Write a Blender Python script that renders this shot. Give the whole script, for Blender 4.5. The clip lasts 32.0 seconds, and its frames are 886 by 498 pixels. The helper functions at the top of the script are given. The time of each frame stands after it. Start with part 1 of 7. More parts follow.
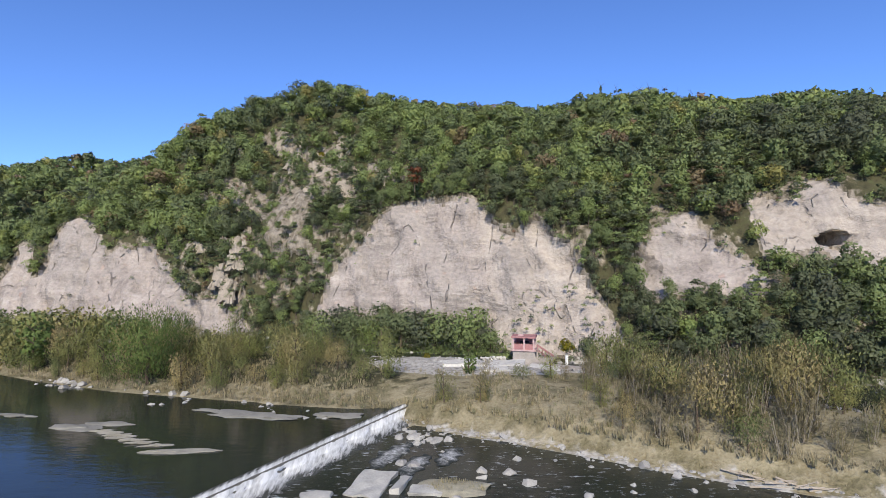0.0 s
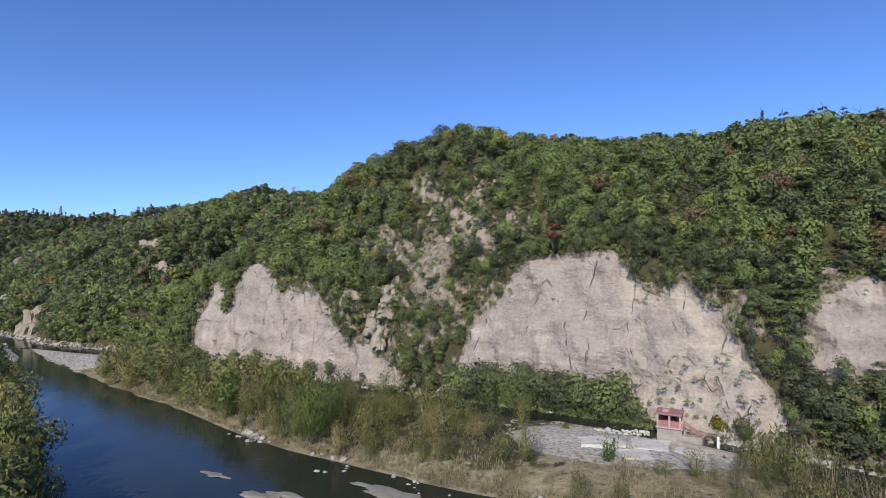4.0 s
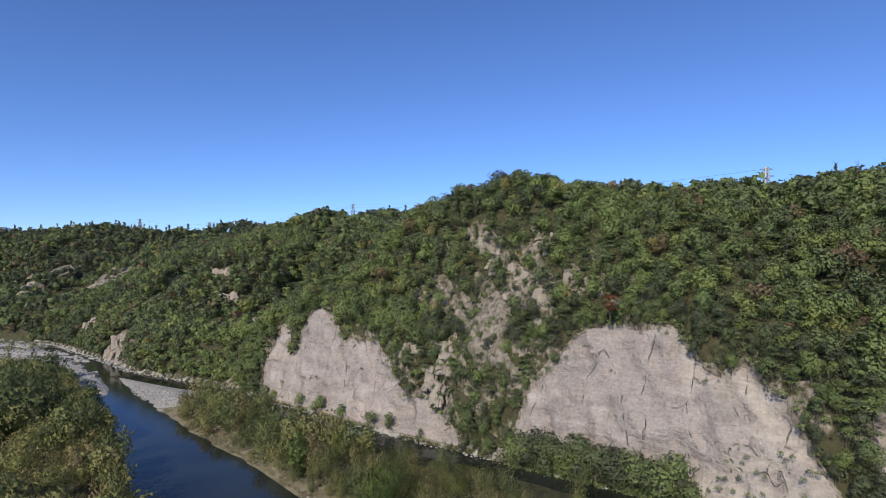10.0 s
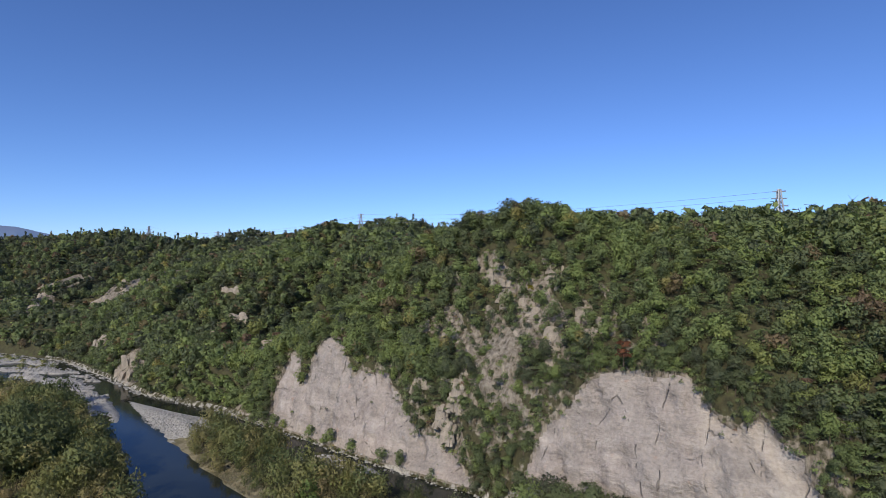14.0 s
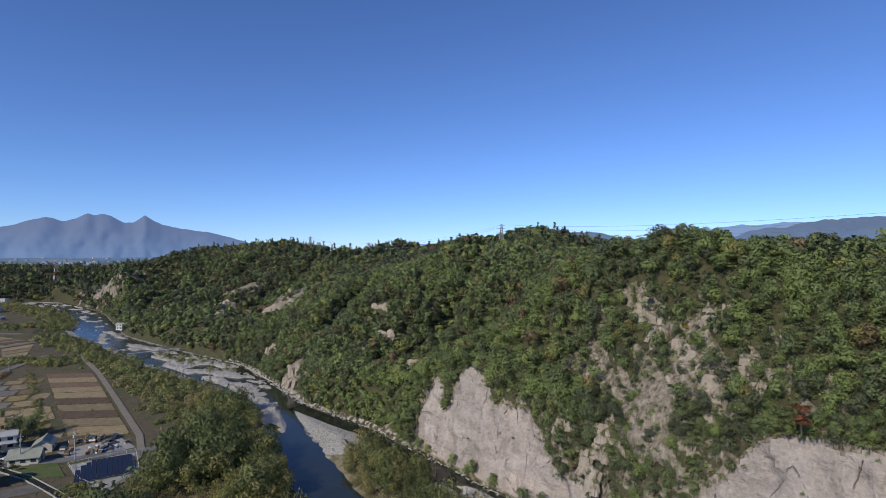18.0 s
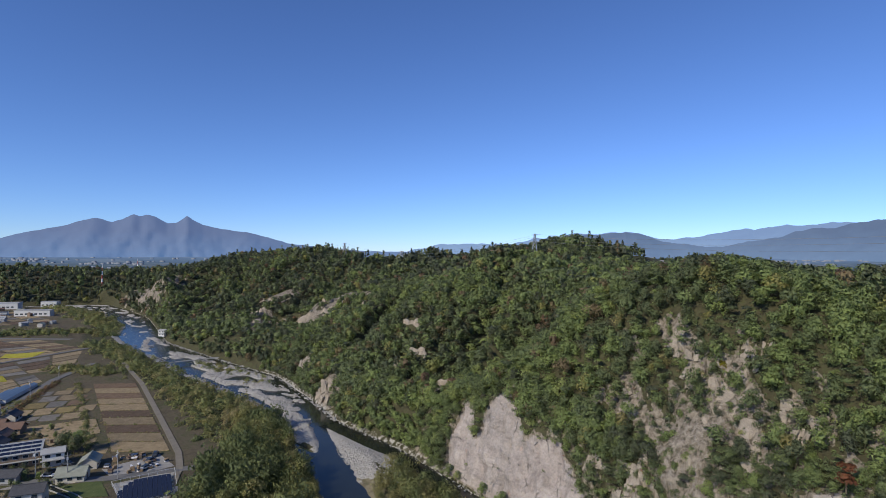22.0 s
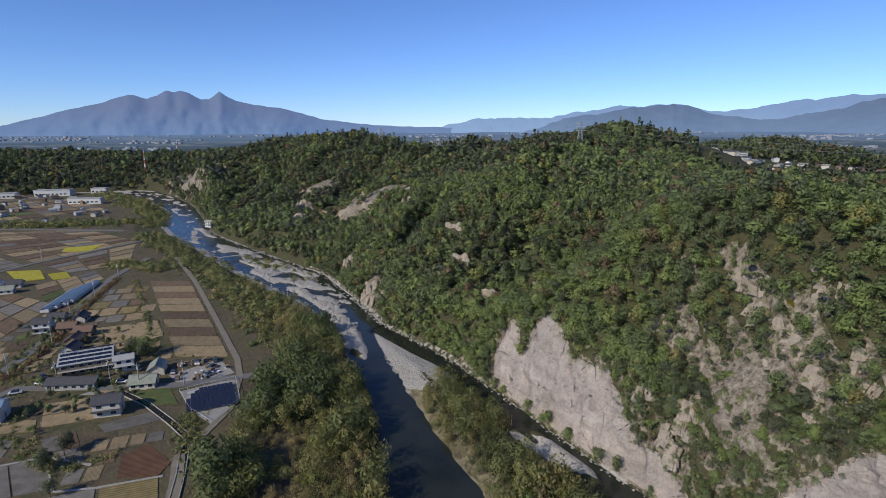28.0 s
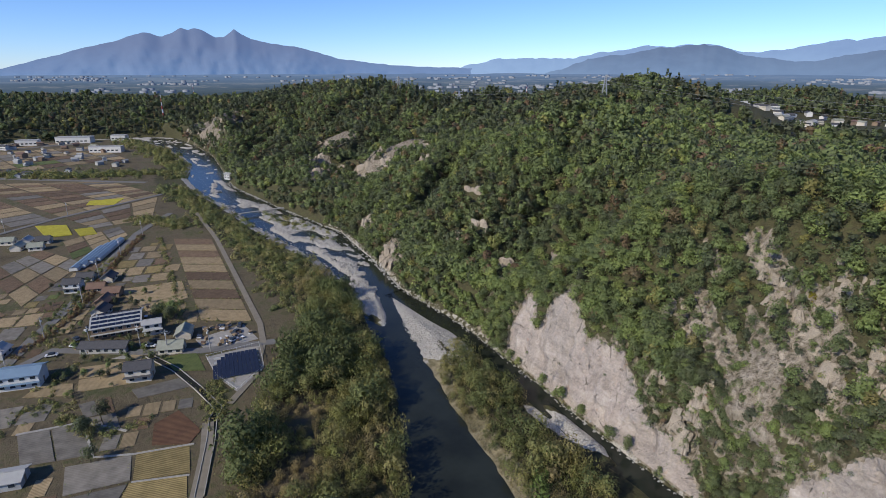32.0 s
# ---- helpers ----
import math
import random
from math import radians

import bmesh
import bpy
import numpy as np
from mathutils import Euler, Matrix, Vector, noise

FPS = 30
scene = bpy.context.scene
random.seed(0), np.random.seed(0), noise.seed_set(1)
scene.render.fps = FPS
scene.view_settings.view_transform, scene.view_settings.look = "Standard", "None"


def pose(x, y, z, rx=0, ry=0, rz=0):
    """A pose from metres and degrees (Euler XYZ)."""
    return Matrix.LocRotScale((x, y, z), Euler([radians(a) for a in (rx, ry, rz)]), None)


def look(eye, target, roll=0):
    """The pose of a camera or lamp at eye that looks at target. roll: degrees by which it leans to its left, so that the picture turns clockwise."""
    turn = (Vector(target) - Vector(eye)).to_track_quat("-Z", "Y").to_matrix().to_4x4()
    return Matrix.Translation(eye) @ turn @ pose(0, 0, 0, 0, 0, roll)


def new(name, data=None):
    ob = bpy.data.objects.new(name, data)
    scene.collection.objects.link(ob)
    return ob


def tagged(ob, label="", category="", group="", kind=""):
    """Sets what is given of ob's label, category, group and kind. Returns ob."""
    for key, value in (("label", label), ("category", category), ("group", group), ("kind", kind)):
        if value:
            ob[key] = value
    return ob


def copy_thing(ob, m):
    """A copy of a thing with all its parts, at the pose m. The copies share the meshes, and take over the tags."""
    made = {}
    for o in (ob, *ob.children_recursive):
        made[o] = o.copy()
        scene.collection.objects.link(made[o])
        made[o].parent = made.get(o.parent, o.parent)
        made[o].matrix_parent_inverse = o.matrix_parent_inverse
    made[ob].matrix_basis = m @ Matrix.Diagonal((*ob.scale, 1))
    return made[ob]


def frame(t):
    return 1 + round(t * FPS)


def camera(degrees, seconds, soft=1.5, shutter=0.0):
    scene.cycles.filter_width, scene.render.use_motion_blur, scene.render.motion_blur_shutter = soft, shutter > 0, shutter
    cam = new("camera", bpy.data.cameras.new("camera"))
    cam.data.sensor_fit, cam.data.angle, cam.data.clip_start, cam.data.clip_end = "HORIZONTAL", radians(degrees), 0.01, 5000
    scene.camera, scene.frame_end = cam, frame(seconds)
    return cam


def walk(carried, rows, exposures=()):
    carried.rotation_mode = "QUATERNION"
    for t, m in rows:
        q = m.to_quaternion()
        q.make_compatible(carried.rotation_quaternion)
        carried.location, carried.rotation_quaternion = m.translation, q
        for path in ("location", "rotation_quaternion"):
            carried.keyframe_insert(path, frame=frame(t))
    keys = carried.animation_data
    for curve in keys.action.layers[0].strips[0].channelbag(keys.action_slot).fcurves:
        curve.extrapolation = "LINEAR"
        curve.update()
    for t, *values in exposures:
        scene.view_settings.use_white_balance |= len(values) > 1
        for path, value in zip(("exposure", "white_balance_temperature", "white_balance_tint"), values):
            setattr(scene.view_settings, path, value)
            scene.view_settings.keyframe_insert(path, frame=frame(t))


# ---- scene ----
# Camera: a drone climbs from 21 m to 108 m over the river, turns left and tilts down.
LENS = 78.06
cam = camera(LENS, 32.0, soft=0.8)
PATH = [
    (0, 0.0, 0.0, 20.9, 0.01, 1.36, -0.30), (1, -0.1, -0.6, 23.9, -0.13, 1.35, -0.10), (2, -0.3, -0.2, 27.1, -0.21, 1.33, 0.03),
    (3, -0.7, -0.7, 30.5, 2.78, 1.30, 0.21), (3.5, 0.1, -2.2, 32.4, 9.21, 1.29, -0.09), (4, 1.4, -2.9, 34.2, 14.89, 1.28, -0.43),
    (4.5, 0.5, -3.5, 35.9, 17.43, 1.26, -0.29), (6.5, 1.6, -6.3, 41.5, 19.16, 1.22, -0.08), (8, 1.9, -6.7, 45.6, 19.91, 1.16, -0.07),
    (9, 1.6, -7.5, 48.4, 20.16, 1.09, 0.01), (10, 2.0, -6.9, 51.2, 20.65, 1.02, 0.02), (12, 1.9, -6.6, 56.6, 21.20, 0.94, 0.08),
    (13, 1.5, -6.9, 59.4, 21.20, 0.87, 0.11), (16, -0.9, -4.7, 67.4, 24.33, 0.79, 0.43), (16.5, -0.0, -3.5, 68.9, 28.23, 0.75, 0.28),
    (17, -0.1, -4.3, 70.4, 31.47, 0.73, 0.06), (17.5, -0.1, -5.2, 71.7, 34.04, 0.72, -0.00), (18, 0.1, -5.5, 72.9, 36.02, 0.72, -0.02),
    (18.5, 0.5, -5.0, 74.0, 37.47, 0.71, -0.02), (19, 0.6, -4.8, 75.4, 38.16, 0.69, -0.07), (20, 1.3, -5.4, 77.7, 38.72, 0.68, -0.10),
    (21, 0.7, -4.6, 80.0, 39.33, 0.64, 0.10), (22, 0.8, -4.6, 82.6, 39.55, 0.62, 0.16), (23, 0.7, -5.1, 85.0, 39.54, 0.61, 0.24),
    (24, 0.2, -5.5, 87.9, 39.40, 0.50, 0.11), (24.5, -0.6, -5.4, 89.1, 39.25, 0.01, 0.03), (25, -2.6, -4.0, 90.2, 39.05, -2.96, -0.06),
    (25.5, -6.0, -2.1, 91.0, 38.82, -8.56, -0.18), (26, -7.5, 0.5, 91.8, 39.81, -12.29, -0.37), (26.5, -8.5, 0.2, 93.6, 40.57, -12.80, -0.38),
    (28.5, -8.7, -0.3, 98.9, 43.97, -12.40, -0.16), (29, -9.1, 0.1, 100.4, 44.46, -12.46, -0.09), (30, -9.4, 0.3, 103.1, 44.84, -12.59, 0.06),
    (30.5, -9.5, 0.2, 104.4, 44.77, -12.68, 0.14), (31, -9.8, -0.4, 106.1, 44.64, -13.26, 0.21), (31.5, -10.6, 0.4, 107.4, 44.66, -15.93, 0.19),
    (32, -11.0, 1.3, 108.5, 45.06, -18.37, 0.03),
]


def drone(x, y, z, yaw, pitch, roll):
    return pose(x, y, z, 90 + pitch, 0, yaw) @ pose(0, 0, 0, 0, 0, roll)


walk(cam, [(t, drone(*r)) for t, *r in PATH], [(0, 0.36), (2, 0.32), (4, 0.14), (8, 0.0), (13, -0.16), (19, -0.22), (26, -0.22), (30, -0.18), (32, -0.05)])

# ---- sky and sun ----
SUN_EL, SUN_DIR = 34.0, Vector((-0.06, -1.0, 0.0)).normalized()
world = bpy.data.worlds.new("sky")
scene.world = world
world.use_nodes = True
wn = world.node_tree.nodes
wl = world.node_tree.links
sky = wn.new("ShaderNodeTexSky")
sky.sky_type = "NISHITA"
sky.sun_disc = False
sky.sun_elevation = radians(SUN_EL)
sky.sun_rotation = math.atan2(SUN_DIR.x, SUN_DIR.y)
sky.altitude = 2200
sky.air_density, sky.dust_density, sky.ozone_density = 1.0, 0.0, 5.0
wn["Background"].inputs["Strength"].default_value = 0.132
clear = wn.new("ShaderNodeMix")
clear.data_type, clear.blend_type = "RGBA", "MULTIPLY"
clear.inputs[0].default_value, clear.inputs[7].default_value = 1.0, (0.80, 0.935, 1.24, 1)
wl.new(sky.outputs[0], clear.inputs[6])
wl.new(clear.outputs[2], wn["Background"].inputs[0])
sun = new("sun", bpy.data.lights.new("sun", "SUN"))
sun.data.energy, sun.data.angle, sun.data.color = 4.2, radians(0.55), (1.0, 0.92, 0.77)
cs = math.cos(radians(SUN_EL))
sun.matrix_world = look((0, 0, 300), Vector((0, 0, 300)) - Vector((SUN_DIR.x * cs, SUN_DIR.y * cs, math.sin(radians(SUN_EL)))))


# ---- materials ----
def material(name, rough=0.9):
    m = bpy.data.materials.new(name)
    m.use_nodes = True
    nt = m.node_tree
    b = nt.nodes["Principled BSDF"]
    b.inputs["Roughness"].default_value = rough
    b.inputs["Specular IOR Level"].default_value = 0.25
    return m, nt, b


def node(nt, kind, **sets):
    n = nt.nodes.new("ShaderNode" + kind)
    for k, v in sets.items():
        if k in n.inputs:
            n.inputs[k].default_value = v
    return n


def coords(nt, scale=(1, 1, 1)):
    g = nt.nodes.new("ShaderNodeNewGeometry")
    mp = nt.nodes.new("ShaderNodeMapping")
    mp.inputs["Scale"].default_value = scale
    nt.links.new(g.outputs["Position"], mp.inputs["Vector"])
    return mp.outputs[0]


def noise_tex(nt, vec, scale, detail=4, rough=0.55):
    n = node(nt, "TexNoise", Scale=scale, Detail=detail, Roughness=rough)
    if vec is not None:
        nt.links.new(vec, n.inputs["Vector"])
    return n.outputs["Fac"]


def ramp(nt, fac, stops):
    r = nt.nodes.new("ShaderNodeValToRGB")
    e = r.color_ramp.elements
    while len(e) < len(stops):
        e.new(0.5)
    for el, (p, c) in zip(e, stops):
        el.position, el.color = p, (*c, 1) if len(c) == 3 else c
    nt.links.new(fac, r.inputs[0])
    return r.outputs[0]


def mix(nt, fac, a, b, blend="MIX"):
    n = nt.nodes.new("ShaderNodeMix")
    n.data_type, n.blend_type = "RGBA", blend
    for sock, v in ((n.inputs[0], fac), (n.inputs[6], a), (n.inputs[7], b)):
        if isinstance(v, (int, float)):
            sock.default_value = v
        elif isinstance(v, tuple):
            sock.default_value = (*v, 1)
        else:
            nt.links.new(v, sock)
    return n.outputs[2]


def maths(nt, op, a, b=0.0, c=0.0):
    n = nt.nodes.new("ShaderNodeMath")
    n.operation = op
    for s, v in zip(n.inputs, (a, b, c)):
        if isinstance(v, (int, float)):
            s.default_value = v
        else:
            nt.links.new(v, s)
    return n.outputs[0]


def step(nt, v, lo, hi):
    n = nt.nodes.new("ShaderNodeMapRange")
    n.interpolation_type = "SMOOTHSTEP"
    n.inputs["From Min"].default_value, n.inputs["From Max"].default_value = lo, hi
    nt.links.new(v, n.inputs["Value"])
    return n.outputs[0]


def bump(nt, bsdf, height, dist, strength=1.0):
    b = node(nt, "Bump", Strength=strength, Distance=dist)
    nt.links.new(height, b.inputs["Height"])
    nt.links.new(b.outputs[0], bsdf.inputs["Normal"])


def attribute(nt, name):
    a = nt.nodes.new("ShaderNodeAttribute")
    a.attribute_name = name
    return a.outputs["Fac"]


def plain(name, color, rough=0.8, vary=0.15, scale=0.6, metal=0.0, relief=0.0):
    """A painted, wooden, metal or stone surface with stains at two sizes."""
    m, nt, b = material(name, rough)
    v = coords(nt)
    dark = tuple(c * (1 - vary) for c in color)
    light = tuple(min(1, c * (1 + vary)) for c in color)
    f = maths(nt, "ADD", maths(nt, "MULTIPLY", noise_tex(nt, v, scale), 0.6), maths(nt, "MULTIPLY", noise_tex(nt, v, scale * 9), 0.4))
    nt.links.new(ramp(nt, f, [(0.3, dark), (0.7, light)]), b.inputs["Base Color"])
    b.inputs["Metallic"].default_value = metal
    if relief:
        bump(nt, b, noise_tex(nt, v, scale * 6), relief)
    return m


def foliage(name, stops, by_object=False, gloss=0.55):
    m, nt, b = material(name, gloss)
    if by_object:
        fac = nt.nodes.new("ShaderNodeObjectInfo").outputs["Random"]
    else:
        fac = attribute(nt, "tone")
    col = ramp(nt, fac, stops)
    isl = nt.nodes.new("ShaderNodeNewGeometry").outputs["Random Per Island"]
    col = mix(nt, 1.0, col, ramp(nt, isl, [(0.0, (0.78, 0.79, 0.80)), (0.5, (1, 1, 1)), (1.0, (1.22, 1.21, 1.17))]), "MULTIPLY")
    v = coords(nt)
    leafy = noise_tex(nt, v, 2.6, 3, 0.7)
    col = mix(nt, 1.0, col, ramp(nt, leafy, [(0.32, (0.76, 0.77, 0.77)), (0.5, (0.99, 0.99, 0.99)), (0.68, (1.24, 1.22, 1.19))]), "MULTIPLY")
    nt.links.new(col, b.inputs["Base Color"])
    bump(nt, b, leafy, 0.35, 0.6)
    b.inputs["Specular IOR Level"].default_value = 0.15
    tr = nt.nodes.new("ShaderNodeBsdfTranslucent")
    nt.links.new(col, tr.inputs[0])
    ms = nt.nodes.new("ShaderNodeMixShader")
    ms.inputs[0].default_value = 0.36
    nt.links.new(b.outputs[0], ms.inputs[1])
    nt.links.new(tr.outputs[0], ms.inputs[2])
    nt.links.new(ms.outputs[0], nt.nodes["Material Output"].inputs[0])
    return m


FOREST = [(0.0, (0.110, 0.122, 0.080)), (0.3, (0.164, 0.196, 0.094)), (0.58, (0.216, 0.268, 0.106)), (0.78, (0.266, 0.326, 0.112)),
          (0.87, (0.330, 0.305, 0.110)), (0.93, (0.225, 0.165, 0.105)), (1.0, (0.280, 0.138, 0.086))]
BRUSH = [(0.00, (0.150, 0.180, 0.078)), (0.30, (0.230, 0.248, 0.096)), (0.50, (0.310, 0.275, 0.122)), (0.68, (0.250, 0.272, 0.094)), (0.85, (0.350, 0.298, 0.145)), (1.00, (0.375, 0.305, 0.155))]
M_FOREST = foliage("forest_leaves", FOREST)
M_BRUSH = foliage("riverside_leaves", BRUSH)
M_LEAF = foliage("tree_leaves", [(0.0, FOREST[0][1]), (0.5, FOREST[1][1]), (0.85, FOREST[2][1]), (1.0, FOREST[3][1])], True)
M_WILLOW = foliage("willow_leaves", BRUSH, True)
M_RUST = foliage("rust_needles", [(0, (0.20, 0.085, 0.045)), (1, (0.20, 0.085, 0.045))], True)
M_YELLOW = foliage("yellow_leaves", [(0, (0.19, 0.17, 0.02)), (1, (0.19, 0.17, 0.02))], True)
M_GREEN = foliage("fresh_green_leaves", [(0, (0.13, 0.185, 0.055)), (1, (0.16, 0.21, 0.065))], True)
M_BARE = foliage("bare_grey_twigs", [(0, (0.12, 0.105, 0.085)), (1, (0.12, 0.105, 0.085))], True)
M_TWIG = foliage("brown_twigs", [(0, (0.20, 0.175, 0.105)), (0.5, (0.26, 0.225, 0.14)), (1, (0.23, 0.225, 0.11))], True)
M_CANE = plain("pale_stems", (0.30, 0.26, 0.20), 0.95, 0.25, 3.0)
M_BARK = plain("bark", (0.11, 0.085, 0.06), 0.95, 0.35, 3.0, 0, 0.05)
M_DRY = foliage("dry_grass", [(0, (0.30, 0.26, 0.165)), (0.6, (0.38, 0.325, 0.215)), (1, (0.21, 0.21, 0.11))])


def rock_material(name, warm):
    m, nt, b = material(name, 0.93)
    v, vs = coords(nt), coords(nt, (0.6, 0.6, 0.2))
    mid, fine = noise_tex(nt, vs, 0.4, 5, 0.55), noise_tex(nt, v, 1.3, 5, 0.6)
    tip = nt.nodes.new("ShaderNodeMapping")
    tip.inputs["Rotation"].default_value = (0, radians(-32), 0)
    tip.inputs["Scale"].default_value = (0.05, 0.3, 0.34)
    nt.links.new(v, tip.inputs["Vector"])
    bed = noise_tex(nt, tip.outputs[0], 1.0, 6, 0.62)
    col = ramp(nt, mid, [(0.28, (0.215, 0.180, 0.164)), (0.43, (0.325, 0.277, 0.251)), (0.58, (0.40, 0.348, 0.315)), (0.75, (0.49, 0.436, 0.39))])
    if warm:
        x = nt.nodes.new("ShaderNodeSeparateXYZ")
        nt.links.new(v, x.inputs[0])
        east = step(nt, maths(nt, "ADD", x.outputs[0], maths(nt, "MULTIPLY", noise_tex(nt, v, 0.12), 14.0)), 12.0, 20.0)
        col = mix(nt, maths(nt, "MULTIPLY", east, 0.45), col, (0.47, 0.41, 0.335))
    col = mix(nt, maths(nt, "MULTIPLY", step(nt, noise_tex(nt, vs, 0.16, 5, 0.6), 0.48, 0.6), 0.75), col, (0.299, 0.266, 0.246))
    col = mix(nt, maths(nt, "MULTIPLY", step(nt, noise_tex(nt, coords(nt, (1.2, 1.2, 0.12)), 0.5, 4), 0.58, 0.72), 0.32), col, (0.192, 0.153, 0.120))
    col = mix(nt, maths(nt, "MULTIPLY", step(nt, noise_tex(nt, v, 0.21, 3), 0.66, 0.74), 0.5), col, (0.407, 0.232, 0.167))
    col = mix(nt, 1.0, col, ramp(nt, bed, [(0.34, (0.68, 0.68, 0.69)), (0.5, (1, 1, 1)), (0.68, (1.14, 1.13, 1.12))]), "MULTIPLY")
    col = mix(nt, 0.3, col, ramp(nt, fine, [(0.3, (0.169, 0.141, 0.117)), (0.5, (0.373, 0.322, 0.266)), (0.72, (0.588, 0.514, 0.427))]))
    crack = node(nt, "TexVoronoi", Scale=0.13)
    crack.feature = "DISTANCE_TO_EDGE"
    nz = node(nt, "TexNoise", Scale=0.4, Detail=5.0)
    nt.links.new(v, nz.inputs["Vector"])
    sc = nt.nodes.new("ShaderNodeVectorMath")
    sc.operation = "MULTIPLY_ADD"
    nt.links.new(nz.outputs["Color"], sc.inputs[0])
    sc.inputs[1].default_value = (0.8, 0.8, 0.8)
    lean = nt.nodes.new("ShaderNodeMapping")
    lean.inputs["Rotation"].default_value = (0, radians(28), 0)
    lean.inputs["Scale"].default_value = (1, 1, 0.32)
    nt.links.new(v, lean.inputs["Vector"])
    nt.links.new(lean.outputs[0], sc.inputs[2])
    nt.links.new(sc.outputs[0], crack.inputs["Vector"])
    line = maths(nt, "MULTIPLY", maths(nt, "SUBTRACT", 1.0, step(nt, crack.outputs["Distance"], 0.0, 0.022)), step(nt, noise_tex(nt, v, 0.3), 0.5, 0.62))
    col = mix(nt, maths(nt, "MULTIPLY", line, 0.26), col, (0.102, 0.085, 0.069))
    nt.links.new(col, b.inputs["Base Color"])
    h = maths(nt, "ADD", maths(nt, "ADD", maths(nt, "MULTIPLY", mid, 0.9), maths(nt, "MULTIPLY", bed, 0.9)), maths(nt, "MULTIPLY", fine, 0.3))
    h = maths(nt, "SUBTRACT", h, maths(nt, "MULTIPLY", line, 0.5))
    bump(nt, b, h, 1.5, 0.9)
    return m


M_ROCK = rock_material("pale_cliff_rock", False)
M_ROCKW = rock_material("cream_cliff_rock", True)
M_CRAG = plain("tan_crag_rock", (0.31, 0.265, 0.21), 0.95, 0.4, 0.5, 0, 0.25)
M_STONE = plain("river_stone", (0.34, 0.325, 0.30), 0.85, 0.35, 0.8, 0, 0.05)


def ground_material():
    """Forest floor, dry grass, gravel and rocky soil, spread by soft edged masks."""
    m, nt, b = material("open_ground", 0.95)
    v = coords(nt)
    n1, n2, n3 = noise_tex(nt, v, 0.06, 5), noise_tex(nt, v, 0.5, 5), noise_tex(nt, v, 3.0, 4)
    # Forest soil, its colour darkened so gaps between trees read as shade.
    soil = ramp(nt, n2, [(0.3, (0.042, 0.040, 0.022)), (0.5, (0.072, 0.066, 0.034)), (0.7, (0.075, 0.085, 0.034))])
    dry = ramp(nt, maths(nt, "ADD", maths(nt, "MULTIPLY", n2, 0.5), maths(nt, "MULTIPLY", n3, 0.5)),
               [(0.3, (0.19, 0.15, 0.08)), (0.5, (0.27, 0.235, 0.15)), (0.7, (0.37, 0.32, 0.21))])
    dry = mix(nt, maths(nt, "MULTIPLY", step(nt, noise_tex(nt, v, 0.17, 5, 0.65), 0.46, 0.6), 0.75), dry, ramp(nt, n3, [(0.3, (0.07, 0.065, 0.032)), (0.7, (0.17, 0.145, 0.075))]))
    peb = node(nt, "TexVoronoi", Scale=1.6)
    nt.links.new(v, peb.inputs["Vector"])
    grav = ramp(nt, maths(nt, "ADD", maths(nt, "MULTIPLY", peb.outputs["Distance"], 0.5), maths(nt, "MULTIPLY", n3, 0.5)),
                [(0.25, (0.52, 0.495, 0.45)), (0.5, (0.42, 0.395, 0.355)), (0.8, (0.17, 0.155, 0.13))])
    rocky = ramp(nt, noise_tex(nt, coords(nt, (1, 1, 0.3)), 0.8, 6, 0.62), [(0.33, (0.085, 0.075, 0.05)), (0.46, (0.225, 0.19, 0.145)), (0.6, (0.33, 0.285, 0.225)), (0.75, (0.42, 0.365, 0.295))])
    field = ramp(nt, maths(nt, "ADD", maths(nt, "MULTIPLY", n1, 0.6), maths(nt, "MULTIPLY", n2, 0.4)), [(0.35, (0.075, 0.062, 0.038)), (0.5, (0.122, 0.098, 0.06)), (0.62, (0.075, 0.08, 0.034)), (0.75, (0.055, 0.065, 0.026))])
    edge = maths(nt, "MULTIPLY", maths(nt, "SUBTRACT", n2, 0.5), 0.9)

    def mask(name):
        return step(nt, maths(nt, "ADD", attribute(nt, name), edge), 0.42, 0.58)

    col = mix(nt, mask("field"), soil, field)
    col = mix(nt, mask("dry"), col, dry)
    col = mix(nt, mask("rocky"), col, rocky)
    col = mix(nt, mask("gravel"), col, grav)
    nt.links.new(col, b.inputs["Base Color"])
    crag = maths(nt, "MULTIPLY", noise_tex(nt, coords(nt, (1, 1, 0.3)), 0.8, 6, 0.62), maths(nt, "MULTIPLY", attribute(nt, "rocky"), 3.0))
    bump(nt, b, maths(nt, "ADD", crag, maths(nt, "ADD", n2, maths(nt, "MULTIPLY", n3, 0.4))), 0.7, 0.8)
    return m


M_GROUND = ground_material()


def water_material(name, deep, foam):
    m, nt, b = material(name, 0.06)
    b.inputs["Specular IOR Level"].default_value = 0.5
    b.inputs["IOR"].default_value = 1.33
    v = coords(nt, (1, 1, 1))
    rip = noise_tex(nt, coords(nt, (0.5, 1.4, 1)), 0.9, 4, 0.6)
    col = ramp(nt, noise_tex(nt, v, 0.07, 4), [(0.35, deep), (0.65, tuple(c * 1.7 for c in deep))])
    if foam:
        streak = noise_tex(nt, coords(nt, (0.7, 1.8, 1)), 1.1, 7, 0.72)
        f = maths(nt, "MULTIPLY", step(nt, streak, 0.57, 0.72), attribute(nt, "rapid"))
        col = mix(nt, f, col, (0.46, 0.47, 0.47))
        nt.links.new(maths(nt, "ADD", maths(nt, "ADD", 0.06, maths(nt, "MULTIPLY", attribute(nt, "rapid"), 0.12)), maths(nt, "MULTIPLY", f, 0.6)), b.inputs["Roughness"])
    nt.links.new(col, b.inputs["Base Color"])
    bump(nt, b, rip, 0.06, 0.35)
    return m


